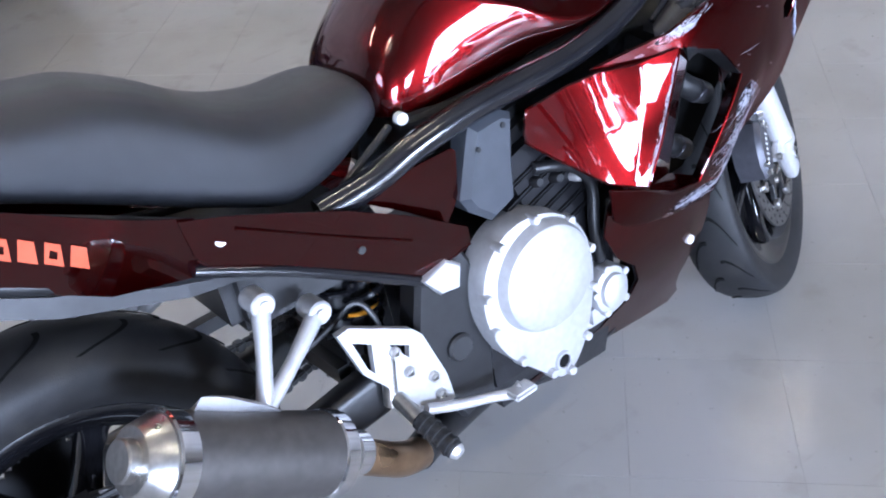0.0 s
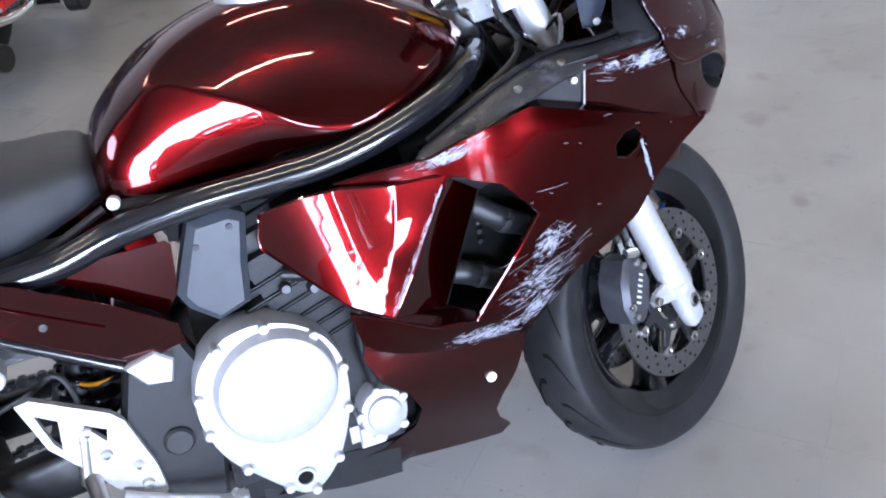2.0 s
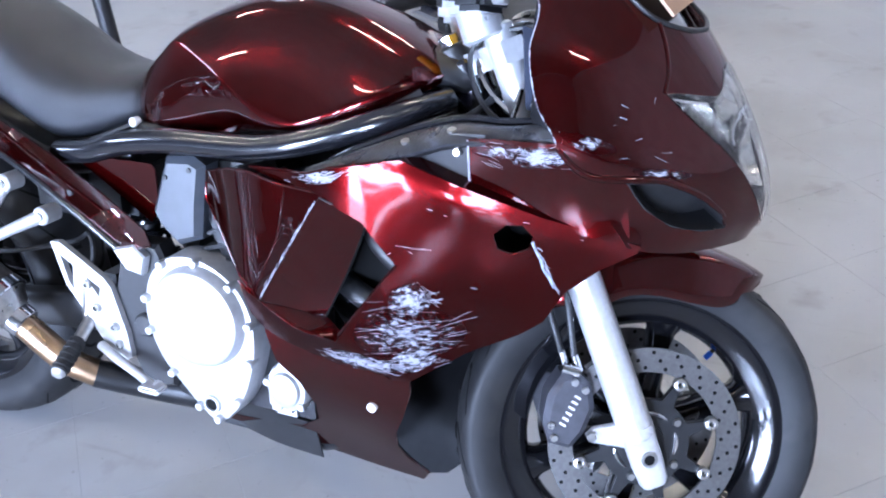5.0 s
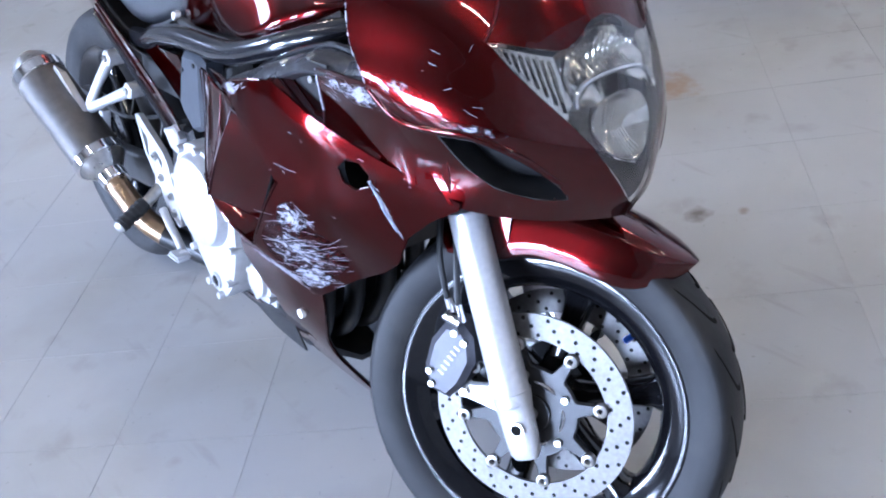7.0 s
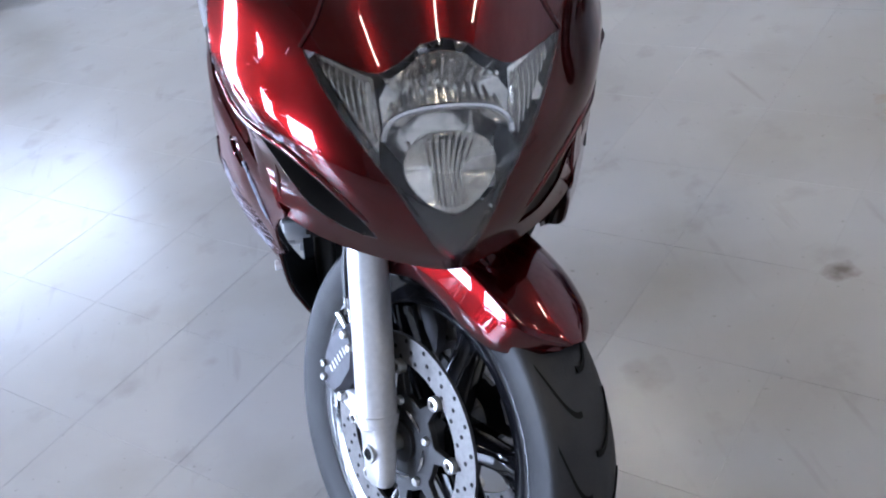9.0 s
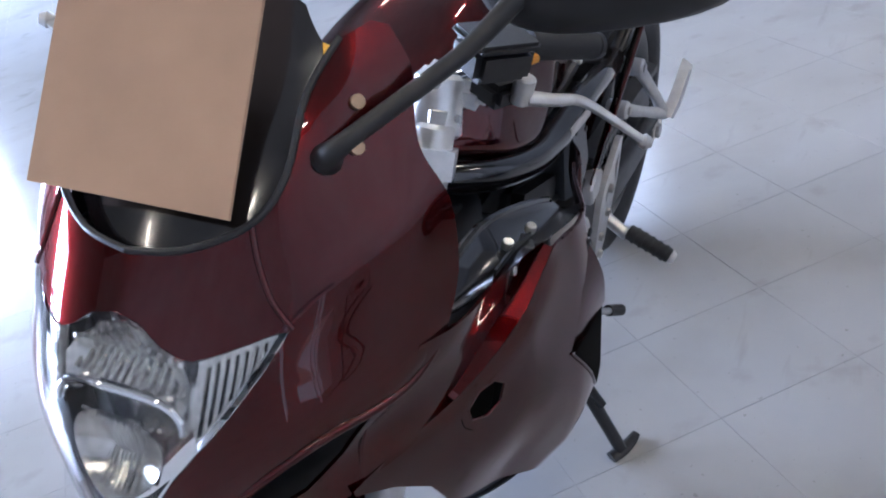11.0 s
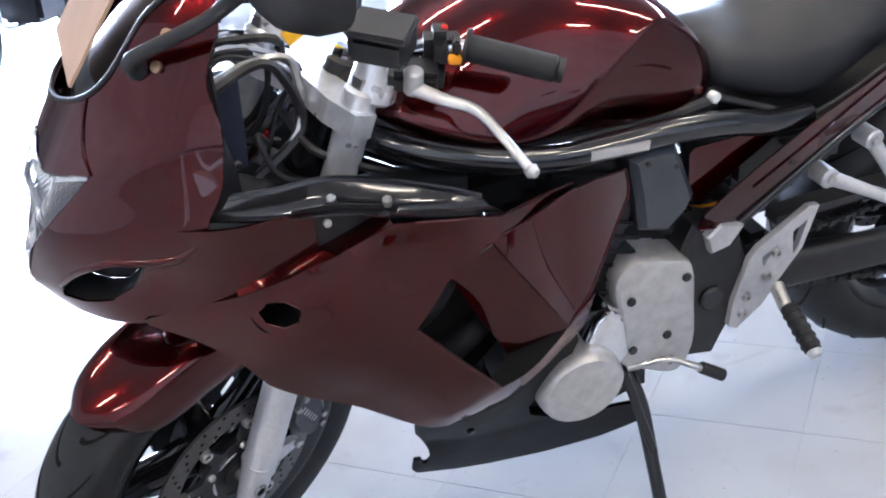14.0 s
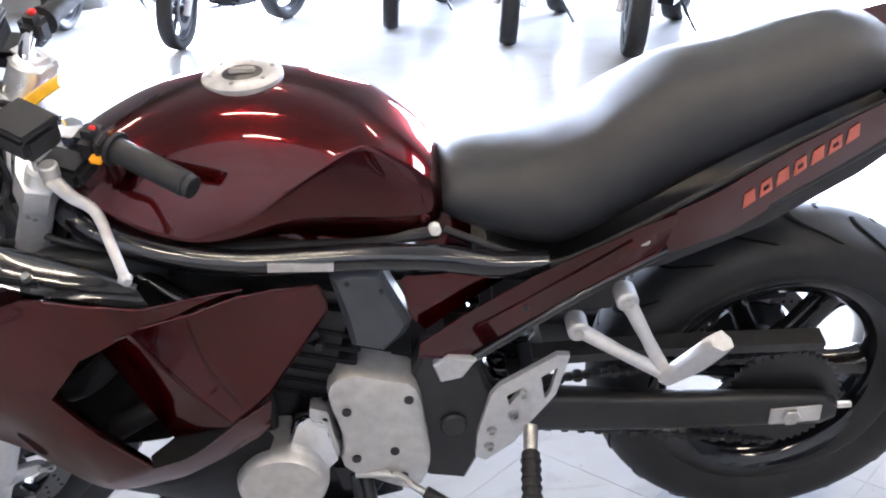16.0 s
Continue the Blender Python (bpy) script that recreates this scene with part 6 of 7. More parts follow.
for k in range(13):
    a0 = -0.54 + 0.09 * k
    part("facet", tube([nose(a0 * 1.3, 1.62 + 0.3 * a0 * a0, -0.016), nose(a0 * 1.3, 2.12, -0.038), nose(a0 * 1.3, 2.62 - 0.3 * a0 * a0, -0.016)], 0.0024, 6, 2), REFLECTOR, lamp)
    part("facet", tube([nose(a0 * 1.7, 3.08 - 0.55 * a0 * a0, -0.016), nose(a0 * 1.7, 3.40 - 0.5 * a0 * a0, -0.030), nose(a0 * 1.7, 3.74 - 0.75 * abs(a0), -0.012)], 0.0026, 6, 2), REFLECTOR, lamp)
for s in (-1, 1):
    ik = [(s * a, b) for a, b in intake]
    duct = part("intake_duct", plate(ik, lambda a, b: nose(a, b, -0.045), (), 0.12, 0.003), BLACK_PLASTIC, cowl, "black intake beside the headlight")
    wall_a = [nose(a, b, 0.0) for a, b in ik] + [nose(*ik[0], 0.0)]
    wall_b = [nose(a, b, -0.045) for a, b in ik] + [nose(*ik[0], -0.045)]
    part("intake_wall", ribbon(wall_a, wall_b, 2, 0.002), BLACK_PLASTIC, cowl)
    # mirror foot on the upper cowl
    for k in range(2):
        q = Vector(nose(s * 3.3, 5.35 + 0.55 * k, 0.0))
        part("mirror_stud", bar(q, Vector(nose(s * 3.3, 5.35 + 0.55 * k, 0.006)), 0.007, None, 12), BRASS, cowl)
# left mirror
mp = Vector(nose(3.2, 5.6, 0.0))
mb = Vector(nose(2.75, 5.35, 0.0))
mirror = part("mirror_stalk", tube([mb, mb + Vector((0.0, 0.022, 0.022)), mp + Vector((-0.055, 0.080, 0.055)), mp + Vector((-0.105, 0.120, 0.100))], [0.015, 0.009, 0.0085, 0.011], 12), BLACK_PLASTIC, None, "black left mirror on its stalk")
mm = Matrix.Translation(mp + Vector((-0.130, 0.185, 0.132))) @ Matrix.Rotation(radians(4), 4, "Z") @ Matrix.Rotation(radians(14), 4, "X")
rings = []
for x, k in ((-0.030, 0.93), (-0.026, 1.0), (-0.005, 0.99), (0.018, 0.86), (0.032, 0.60), (0.038, 0.2)):
    rings.append([mm @ Vector((x, k * 0.128 * math.copysign(abs(math.cos(b)) ** 0.75, math.cos(b)), k * 0.072 * math.copysign(abs(math.sin(b)) ** 0.75, math.sin(b)))) for b in (2 * math.pi * j / 32 for j in range(32))])
part("mirror_shell", skin(rings), BLACK_PLASTIC, mirror, "rounded black mirror shell")
part("mirror_glass", skin([[mm @ Vector((x, k * 0.119 * math.copysign(abs(math.cos(b)) ** 0.75, math.cos(b)), k * 0.064 * math.copysign(abs(math.sin(b)) ** 0.75, math.sin(b)))) for b in (2 * math.pi * j / 32 for j in range(32))] for x, k in ((-0.0285, 1.0), (-0.0312, 0.99))]), CHROME, mirror)

# instruments, stays and wiring behind the cowl
part("fairing_stay", tube([(1.25, 0, 0.80), (1.33, 0.02, 0.84), (1.38, 0.06, 0.90), (1.36, 0.09, 0.98)], 0.008, 8), BLACK_METAL)
part("fairing_stay", tube([(1.25, 0, 0.80), (1.33, -0.02, 0.84), (1.38, -0.06, 0.90), (1.36, -0.09, 0.98)], 0.008, 8), BLACK_METAL)
dash = part("instrument_panel", move(box(0, 0, 0, 0.07, 0.20, 0.10, 0.02), Matrix.Translation((1.36, 0, 0.985)) @ Matrix.Rotation(radians(-35), 4, "Y")), BLACK_PLASTIC, None, "black instrument panel")
for y, r in ((-0.045, 0.038), (0.045, 0.038)):
    part("dial", move(lathe([(0.0001, 0.0), (r - 0.004, 0.0), (r, 0.004), (r, -0.01)], 28, (0, 0, 0), "x"), Matrix.Translation((1.326, y, 1.004)) @ Matrix.Rotation(radians(-35 + 180), 4, "Y")), GREY_PLASTIC, dash)
rnd = random.Random(4)
for k in range(9):
    y = -0.10 + 0.025 * k
    loop = [(1.30 + rnd.uniform(-0.02, 0.02), y, 0.80), (1.25 + rnd.uniform(-0.03, 0.02), y * 0.9 + rnd.uniform(-0.02, 0.02), 0.86 + rnd.uniform(-0.02, 0.02)), (1.22 + rnd.uniform(-0.02, 0.03), y * 0.7, 0.92 + rnd.uniform(-0.02, 0.03)), (1.28 + rnd.uniform(-0.02, 0.02), y * 0.8 + rnd.uniform(-0.02, 0.02), 0.955), (1.34, y, 0.94)]
    part("wiring", tube(loop, 0.004 + 0.0015 * (k % 3), 6), (BLACK_PLASTIC, CHROME, BLACK_PLASTIC, STEEL)[k % 4])
for s in (-1, 1):
    part("loose_cable", tube([(1.285, s * 0.04, 0.80), (1.275, s * 0.075, 0.84), (1.29, s * 0.105, 0.87), (1.27, s * 0.12, 0.81), (1.19, s * 0.125, 0.79)], 0.0045, 8), CHROME if s < 0 else BLACK_PLASTIC)
    part("loose_cable", tube([(1.24, s * 0.03, 0.86), (1.22, s * 0.10, 0.83), (1.16, s * 0.13, 0.80), (1.08, s * 0.12, 0.76)], 0.006, 8), BLACK_PLASTIC)
    part("inner_panel", ribbon([(1.386, s * 0.222, 0.842), (1.357, s * 0.224, 0.888), (1.341, s * 0.212, 0.950), (1.335, s * 0.180, 1.01)], [(1.335, s * 0.192, 0.815), (1.334, s * 0.186, 0.875), (1.345, s * 0.165, 0.955), (1.340, s * 0.140, 1.01)], 4, 0.003), DULL_BLACK, None, "black inner face of the nose cowl")
    part("dash_side", ribbon([(1.346, s * 0.152, 0.955), (1.349, s * 0.152, 0.905), (1.330, s * 0.150, 0.855)], [(1.300, s * 0.125, 0.965), (1.306, s * 0.130, 0.900), (1.312, s * 0.135, 0.850)], 4, 0.004, 0.004), DASH_BLUE, None, "blue-grey plastic side of the instruments")
    part("dash_screw", bar((1.328, s * 0.146, 0.862), (1.326, s * 0.153, 0.861), 0.006, None, 10), STEEL)
    # air duct over the frame head
    part("air_duct", tube([(1.34, s * 0.10, 0.79), (1.25, s * 0.135, 0.755), (1.12, s * 0.12, 0.74), (1.02, s * 0.09, 0.72)], [0.035, 0.040, 0.038, 0.03], 14), BLACK_PLASTIC)
part("air_box", box(0.86, 0, 0.685, 0.40, 0.22, 0.10, 0.03), BLACK_PLASTIC)
part("battery_tray", box(0.42, 0, 0.60, 0.24, 0.18, 0.12, 0.02), BLACK_PLASTIC)

# --- scratches on the right fairing ---
rnd = random.Random(11)
worn_fairing = [o for o in bike.children if o.name.startswith("side_fairing")][0]
geos = []
def scratch(x0, z0, x1, z1, w, fn, lift=0.0006):
    n = 6
    ra, rb = [], []
    bend = rnd.uniform(-0.0008, 0.0008)
    for i in range(n):
        u = i / (n - 1)
        x, z = x0 + (x1 - x0) * u, z0 + (z1 - z0) * u + bend * math.sin(u * math.pi)
        hw = w * (0.25 + math.sin(u * math.pi)) * 0.34
        dx, dz = z1 - z0, x0 - x1
        L = math.hypot(dx, dz)
        ra.append((x + dx / L * hw, -(fn(x + dx / L * hw, z + dz / L * hw) + lift), z + dz / L * hw))
        rb.append((x - dx / L * hw, -(fn(x - dx / L * hw, z - dz / L * hw) + lift), z - dz / L * hw))
    return ribbon(ra, rb, 1, 0.0004)
for k in range(46):
    x = rnd.gauss(1.15, 0.050)
    z = rnd.gauss(0.505, 0.038)
    if z < 0.43 + 0.0 or x > 1.26 or x < 1.05:
        continue
    L = rnd.uniform(0.006, 0.060)
    t = rnd.gauss(0.26, 0.12)
    geos.append(scratch(x, z, x + L * math.cos(t), z + L * math.sin(t), rnd.uniform(0.0002, 0.00055), fair_y))
for k in range(70):
    u = rnd.random()
    x, z = 1.01 + 0.14 * u + rnd.gauss(0, 0.006), 0.452 - 0.012 * math.sin(u * 3) + rnd.gauss(0, 0.008)
    L = rnd.uniform(0.004, 0.03)
    t = rnd.uniform(-0.6, 0.5)
    geos.append(scratch(x, z, x + L * math.cos(t), z + L * math.sin(t), rnd.uniform(0.00025, 0.0007), fair_y))
for k in range(26):
    a = rnd.uniform(0.2, 1.4)
    x, z = 1.175 + 0.040 * math.cos(a) + rnd.gauss(0, 0.006), 0.572 + 0.030 * math.sin(a) + rnd.gauss(0, 0.005)
    L = rnd.uniform(0.004, 0.02)
    t = rnd.uniform(-1.2, 0.6)
    geos.append(scratch(x, z, x + L * math.cos(t), z + L * math.sin(t), rnd.uniform(0.00025, 0.0007), fair_y))
for k in range(24):
    u = rnd.random()
    x, z = 1.357 + 0.022 * u + rnd.gauss(0, 0.002), 0.690 - 0.075 * u
    geos.append(scratch(x, z, x + rnd.uniform(0.003, 0.008), z - rnd.uniform(0.004, 0.014), 0.0010, fair_y))
for k in range(30):
    x = rnd.uniform(1.02, 1.09)
    z = 0.748 + (x - 1.02) * 0.3 + rnd.gauss(0, 0.004)
    geos.append(scratch(x, z - 0.006, x + rnd.uniform(0.004, 0.02), z, rnd.uniform(0.0003, 0.0011), fair_y))
for k in range(14):
    x, z = rnd.uniform(1.08, 1.42), rnd.uniform(0.58, 0.77)
    if inside(Vector((x, z)), [Vector(p) for p in vent]) or inside(Vector((x, z)), [Vector(p) for p in ind_hole]) or not inside(Vector((x, z)), [Vector(p) for p in fair_out]):
        continue
    geos.append(scratch(x, z, x + rnd.uniform(0.004, 0.03), z + rnd.uniform(-0.004, 0.004), 0.0008, fair_y))
# scuffed band on the shoulder behind the trim and along the rear upper edge
for k in range(24):
    x = rnd.uniform(0.96, 1.06)
    z = 0.736 + (x - 0.96) * 0.28 + rnd.gauss(0, 0.005) - 0.006
    geos.append(scratch(x, z, x + rnd.uniform(0.006, 0.022), z + rnd.uniform(0.0, 0.006), rnd.uniform(0.0003, 0.0008), fair_y))
part("scrape", join_geo(*geos), SCRATCH, worn_fairing, "pale scrapes down to the plastic", smooth=False, kind="stuff")
geos = []
for k in range(220):
    u = rnd.random()
    x, z = 1.030 - 0.098 * u, 0.712 - 0.165 * u
    L = rnd.uniform(0.003, 0.012)
    x -= abs(rnd.gauss(0, 0.0025))
    geos.append(scratch(x, z, x - L * 0.5 + rnd.uniform(-0.002, 0.002), z - L, rnd.uniform(0.0003, 0.0010), wing_y, 0.0018))
wings = [o for o in bike.children if o.name.startswith("wing_panel")]
part("scrape", join_geo(*geos), SCRATCH, wings[0], "pale scrapes along the edge", smooth=False, kind="stuff")

geos = []
for k in range(40):
    x, z = rnd.uniform(1.265, 1.40), 0.818 + rnd.gauss(0, 0.009)
    if z > 0.828 or z < 0.785:
        continue
    geos.append(scratch(x, z, x + rnd.uniform(0.006, 0.030), z - rnd.uniform(0.0, 0.010), rnd.uniform(0.00015, 0.0005), flank_y))
for k in range(16):
    x, z = rnd.gauss(1.36, 0.022), 0.815 + rnd.gauss(0, 0.007)
    if x > 1.40 or z > 0.828:
        continue
    geos.append(scratch(x, z, x + rnd.uniform(0.006, 0.024), z + rnd.uniform(0.0, 0.010), rnd.uniform(0.0004, 0.0012), flank_y))
flanks = [o for o in bike.children if o.name.startswith("cowl_flank")]
part("scrape", join_geo(*geos), SCRATCH, flanks[0], "pale scuffs under the trim", smooth=False, kind="stuff")

# worn rear edge and scuffed shoulder of the nose cowl
geos = []
for k in range(46):
    b = 2.05 + 3.6 * k / 46 + rnd.uniform(-0.02, 0.02)
    e = rnd.uniform(0.03, 0.10)
    geos.append(tube([nose(-5, b, 0.0004), nose(-4.99, b + e * 0.5, 0.0006), nose(-5, b + e, 0.0004)], rnd.uniform(0.0003, 0.0012), 5, 1))
for k in range(11):
    if k % 3:
        a, b = rnd.gauss(-2.9, 0.35), rnd.gauss(3.0, 0.45)
    else:
        a, b = rnd.uniform(-4.9, -3.2), rnd.gauss(2.35, 0.25)
    if b < 1.9 or a > -2.38 or a < -4.9:
        continue
    da, db = rnd.uniform(0.04, 0.22), rnd.uniform(-0.12, 0.12)
    w = rnd.uniform(0.003, 0.009)
    pts = [(a + da * u, b + db * u) for u in (0, 0.33, 0.66, 1)]
    geos.append(ribbon([nose(x, y - w * 0.3, 0.0006) for x, y in pts], [nose(x, y + w, 0.0006) for x, y in pts], 1, 0.0003))
part("scrape", join_geo(*geos), SCRATCH, cowl, "pale scuffs on the nose cowl", smooth=False, kind="stuff")
# rubbed areas on the right side
def oval(cx, cz, rx, rz, turn=0.0, n=28):
    c, d = math.cos(turn), math.sin(turn)
    return [(cx + c * rx * math.cos(2 * math.pi * k / n) - d * rz * math.sin(2 * math.pi * k / n), cz + d * rx * math.cos(2 * math.pi * k / n) + c * rz * math.sin(2 * math.pi * k / n)) for k in range(n)]


for parent, fn, area_out, film in (
        (worn_fairing, fair_y, oval(1.165, 0.515, 0.085, 0.052, 0.25), SCUFF_STREAK),
        (worn_fairing, fair_y, oval(1.178, 0.580, 0.036, 0.026, 0.6), SCUFF_PATCH),
        (worn_fairing, fair_y, oval(1.085, 0.446, 0.070, 0.020, -0.1), SCUFF_PATCH),
        (worn_fairing, fair_y, oval(1.165, 0.462, 0.045, 0.022, 0.6), SCUFF_PATCH),
        (worn_fairing, fair_y, oval(1.035, 0.749, 0.040, 0.010, 0.27), SCUFF_PATCH),
        (flanks[0], flank_y, oval(1.36, 0.812, 0.040, 0.016, 0.15), SCUFF_PATCH),
        (flanks[0], flank_y, oval(1.305, 0.815, 0.040, 0.011, 0.1), SCUFF_STREAK)):
    part("rubbed_area", plate(area_out, on(fn, -1, 0.0008), (), 0.012, 0.0003, (0, 1, 0)), film, parent, "paint rubbed through to pale plastic")
for a, b, ra, rb in ((-4.2, 2.35, 0.6, 0.18), (-2.9, 1.95, 0.55, 0.10)):
    part("rubbed_area", plate(oval(a, b, ra, rb), lambda p, q: nose(p, q, 0.0008), (), 0.12, 0.0003), SCUFF_STREAK, cowl)

# torn strip between the indicator hole and the fork
torn = [(1.353, 0.690), (1.358, 0.674), (1.364, 0.662), (1.366, 0.648), (1.374, 0.634), (1.379, 0.617)]
part("torn_strip", tube([(x, -(fair_y(x, z) + 0.001), z) for x, z in torn], [0.0026, 0.0016, 0.0028, 0.0018, 0.0030, 0.0016], 7, 3), TORN, worn_fairing, "torn bluish strip of plastic")

# --- cardboard sheet set in place of the windscreen, key tag ---
c0, c1 = Vector((1.500, -0.120, 0.989)), Vector((1.494, 0.092, 0.990))
up = Vector((-0.170, -0.025, 0.200))
nrm = up.cross(c1 - c0).normalized()
g = ribbon([c0, c0.lerp(c1, 0.33), c0.lerp(c1, 0.66), c1], [c0 + up, (c0 + up).lerp(c1 + up, 0.33), (c0 + up).lerp(c1 + up, 0.66), c1 + up], 2, 0.004)
card = link("cardboard_sheet", [LEAN @ v for v in g[0]], g[1], CARDBOARD, None, "", smooth=False)
tagged(card, "plain brown cardboard sheet leaning on the dark windscreen", "cardboard")
tag = part("key_tag", tube([(1.192, -0.056, 0.932), (1.160, -0.044, 0.955), (1.126, -0.032, 0.976)], [0.017, 0.019, 0.016], 8, 4, 0.35), YELLOW, None, "orange-yellow plastic tag at the ignition", xf=STEER)

part("belly_side", ribbon([(0.62, -0.100, 0.225), (0.72, -0.106, 0.200), (0.83, -0.106, 0.172), (0.93, -0.100, 0.160)], [(0.62, -0.118, 0.290), (0.72, -0.125, 0.275), (0.83, -0.128, 0.255), (0.93, -0.125, 0.245)], 4, 0.003), BLACK_PLASTIC)

# ---------- the hall ----------
def slab(name, x0, x1, y0, y1, z0, z1, material, label, holes=()):
    ob = link(name, *box((x0 + x1) / 2, (y0 + y1) / 2, (z0 + z1) / 2, x1 - x0, y1 - y0, z1 - z0, 0.003), material, None, "", smooth=False)
    return tagged(ob, label, name.split("_")[0], "", "structure")


XW, XE, YS, YN, TOP = -10.0, 9.0, -9.0, 8.0, 6.6
FLOOR_SLAB = slab("floor", XW, XE, YS, YN, -0.16, -0.0009, GROUT, "worn pale grey tiled floor of a workshop hall")
slab("ceiling", XW, XE, YS, YN, TOP, TOP + 0.15, CEILING, "dim grey ceiling")
slab("wall_north", XW - 0.2, XE + 0.2, YN, YN + 0.2, -0.16, TOP, DARK_WALL, "dim plastered north wall")
slab("wall_east", XE, XE + 0.2, YS, YN, -0.16, TOP, DARK_WALL, "dim plastered east wall")
slab("wall_south_a", XW - 0.2, -4.5, YS - 0.2, YS, -0.16, TOP, GREY_PAINT, "grey south wall beside the open door")
slab("wall_south_b", -2.3, 1.85, YS - 0.2, YS, -0.16, 1.25, GREY_PAINT, "grey south wall under the window")
slab("wall_south_c", 3.75, XE + 0.2, YS - 0.2, YS, -0.16, TOP, GREY_PAINT, "grey south wall beside the open door")
slab("wall_south_d", -4.5, 3.75, YS - 0.2, YS, 2.75, TOP, GREY_PAINT, "grey south wall over the doors and the window")
slab("wall_south_e", -2.3, -0.30, YS - 0.2, YS, 1.25, 2.75, GREY_PAINT, "grey pier beside the window")
slab("wall_south_f", 0.70, 1.85, YS - 0.2, YS, 1.25, 2.75, GREY_PAINT, "grey pier beside the window")
slab("wall_west_a", XW - 0.2, XW, YS, -6.6, -0.16, TOP, GREY_PAINT, "grey west wall")
slab("wall_west_b", XW - 0.2, XW, -3.0, YN, -0.16, TOP, GREY_PAINT, "grey west wall")
slab("wall_west_c", XW - 0.2, XW, -6.6, -3.0, -0.16, 4.3, GREY_PAINT, "grey west wall under the high window")
slab("wall_west_d", XW - 0.2, XW, -6.6, -3.0, 6.1, TOP, GREY_PAINT, "lintel over the west window")
g = slab("ground", -60, 60, -60, 60, -0.40, -0.165, GREY_PAINT, "pale concrete yard outside the hall")

# strip lamps under the ceiling
LAMP_Z = 4.32
def strip_lamp(x, y, along):
    m = Matrix.Translation((x, y, LAMP_Z)) @ Matrix.Rotation(radians(along), 4, "Z")
    lampo = thing("ceiling_lamp", m, "white strip lamp hanging under the ceiling", "lamp", "strip lamps")
    link("housing", *box(0, 0, 0.05, 1.3, 0.12, 0.05, 0.01), WHITE_PAINT, lampo)
    link("tube", *bar((-0.6, 0, 0.0), (0.6, 0, 0.0), 0.026), TUBE_GLOW, lampo)
    for x in (-0.5, 0.5):
        link("hanger", *bar((x, 0, 0.07), (x, 0, TOP - LAMP_Z), 0.006), STEEL, lampo)


for x in (-2.6, 1.0, 4.6):
    for y in (-2.0, 1.6, 4.4):
        strip_lamp(x, y, 0)


# ---------- other things in the hall ----------
def simple_wheel(parent, cx, R, w, steer=0.0):
    c = Vector((cx, 0, R))
    m = Matrix.Translation(c) @ Matrix.Rotation(radians(steer), 4, "Z") @ Matrix.Translation(-c)
    r = R / 0.30
    rim = link("wheel", *lathe([(0.222 * r, -w * 0.7), (0.205 * r, -w * 0.55), (0.195 * r, 0), (0.205 * r, w * 0.55), (0.222 * r, w * 0.7), (0.21 * r, w * 0.6), (0.185 * r, 0), (0.21 * r, -w * 0.6), (0.222 * r, -w * 0.7)], 40, c), CALIPER, parent, "dark cast wheel", xf=m)
    link("tyre", *lathe([(q[0] * r, q[1]) for q in tyre_profile(0.30, w)], 48, c), RUBBER, rim, xf=m)
    link("hub", *bar(c - Vector((0, 0.06, 0)), c + Vector((0, 0.06, 0)), 0.04), BLACK_METAL, rim, xf=m)
    for k in range(5):
        a = 2 * math.pi * k / 5 + 0.3
        d = Vector((math.cos(a), 0, math.sin(a)))
        link("spoke", *tube([c + d * 0.03, c + d * 0.195 * r], [0.022, 0.014], 8, 0), CALIPER, rim, xf=m)
    for s in (-1, 1):
        link("brake_disc", *lathe([(0.10, s * 0.050), (0.145, s * 0.050), (0.145, s * 0.055), (0.10, s * 0.055), (0.10, s * 0.050)], 32, c), DISC, rim, xf=m)
    return rim


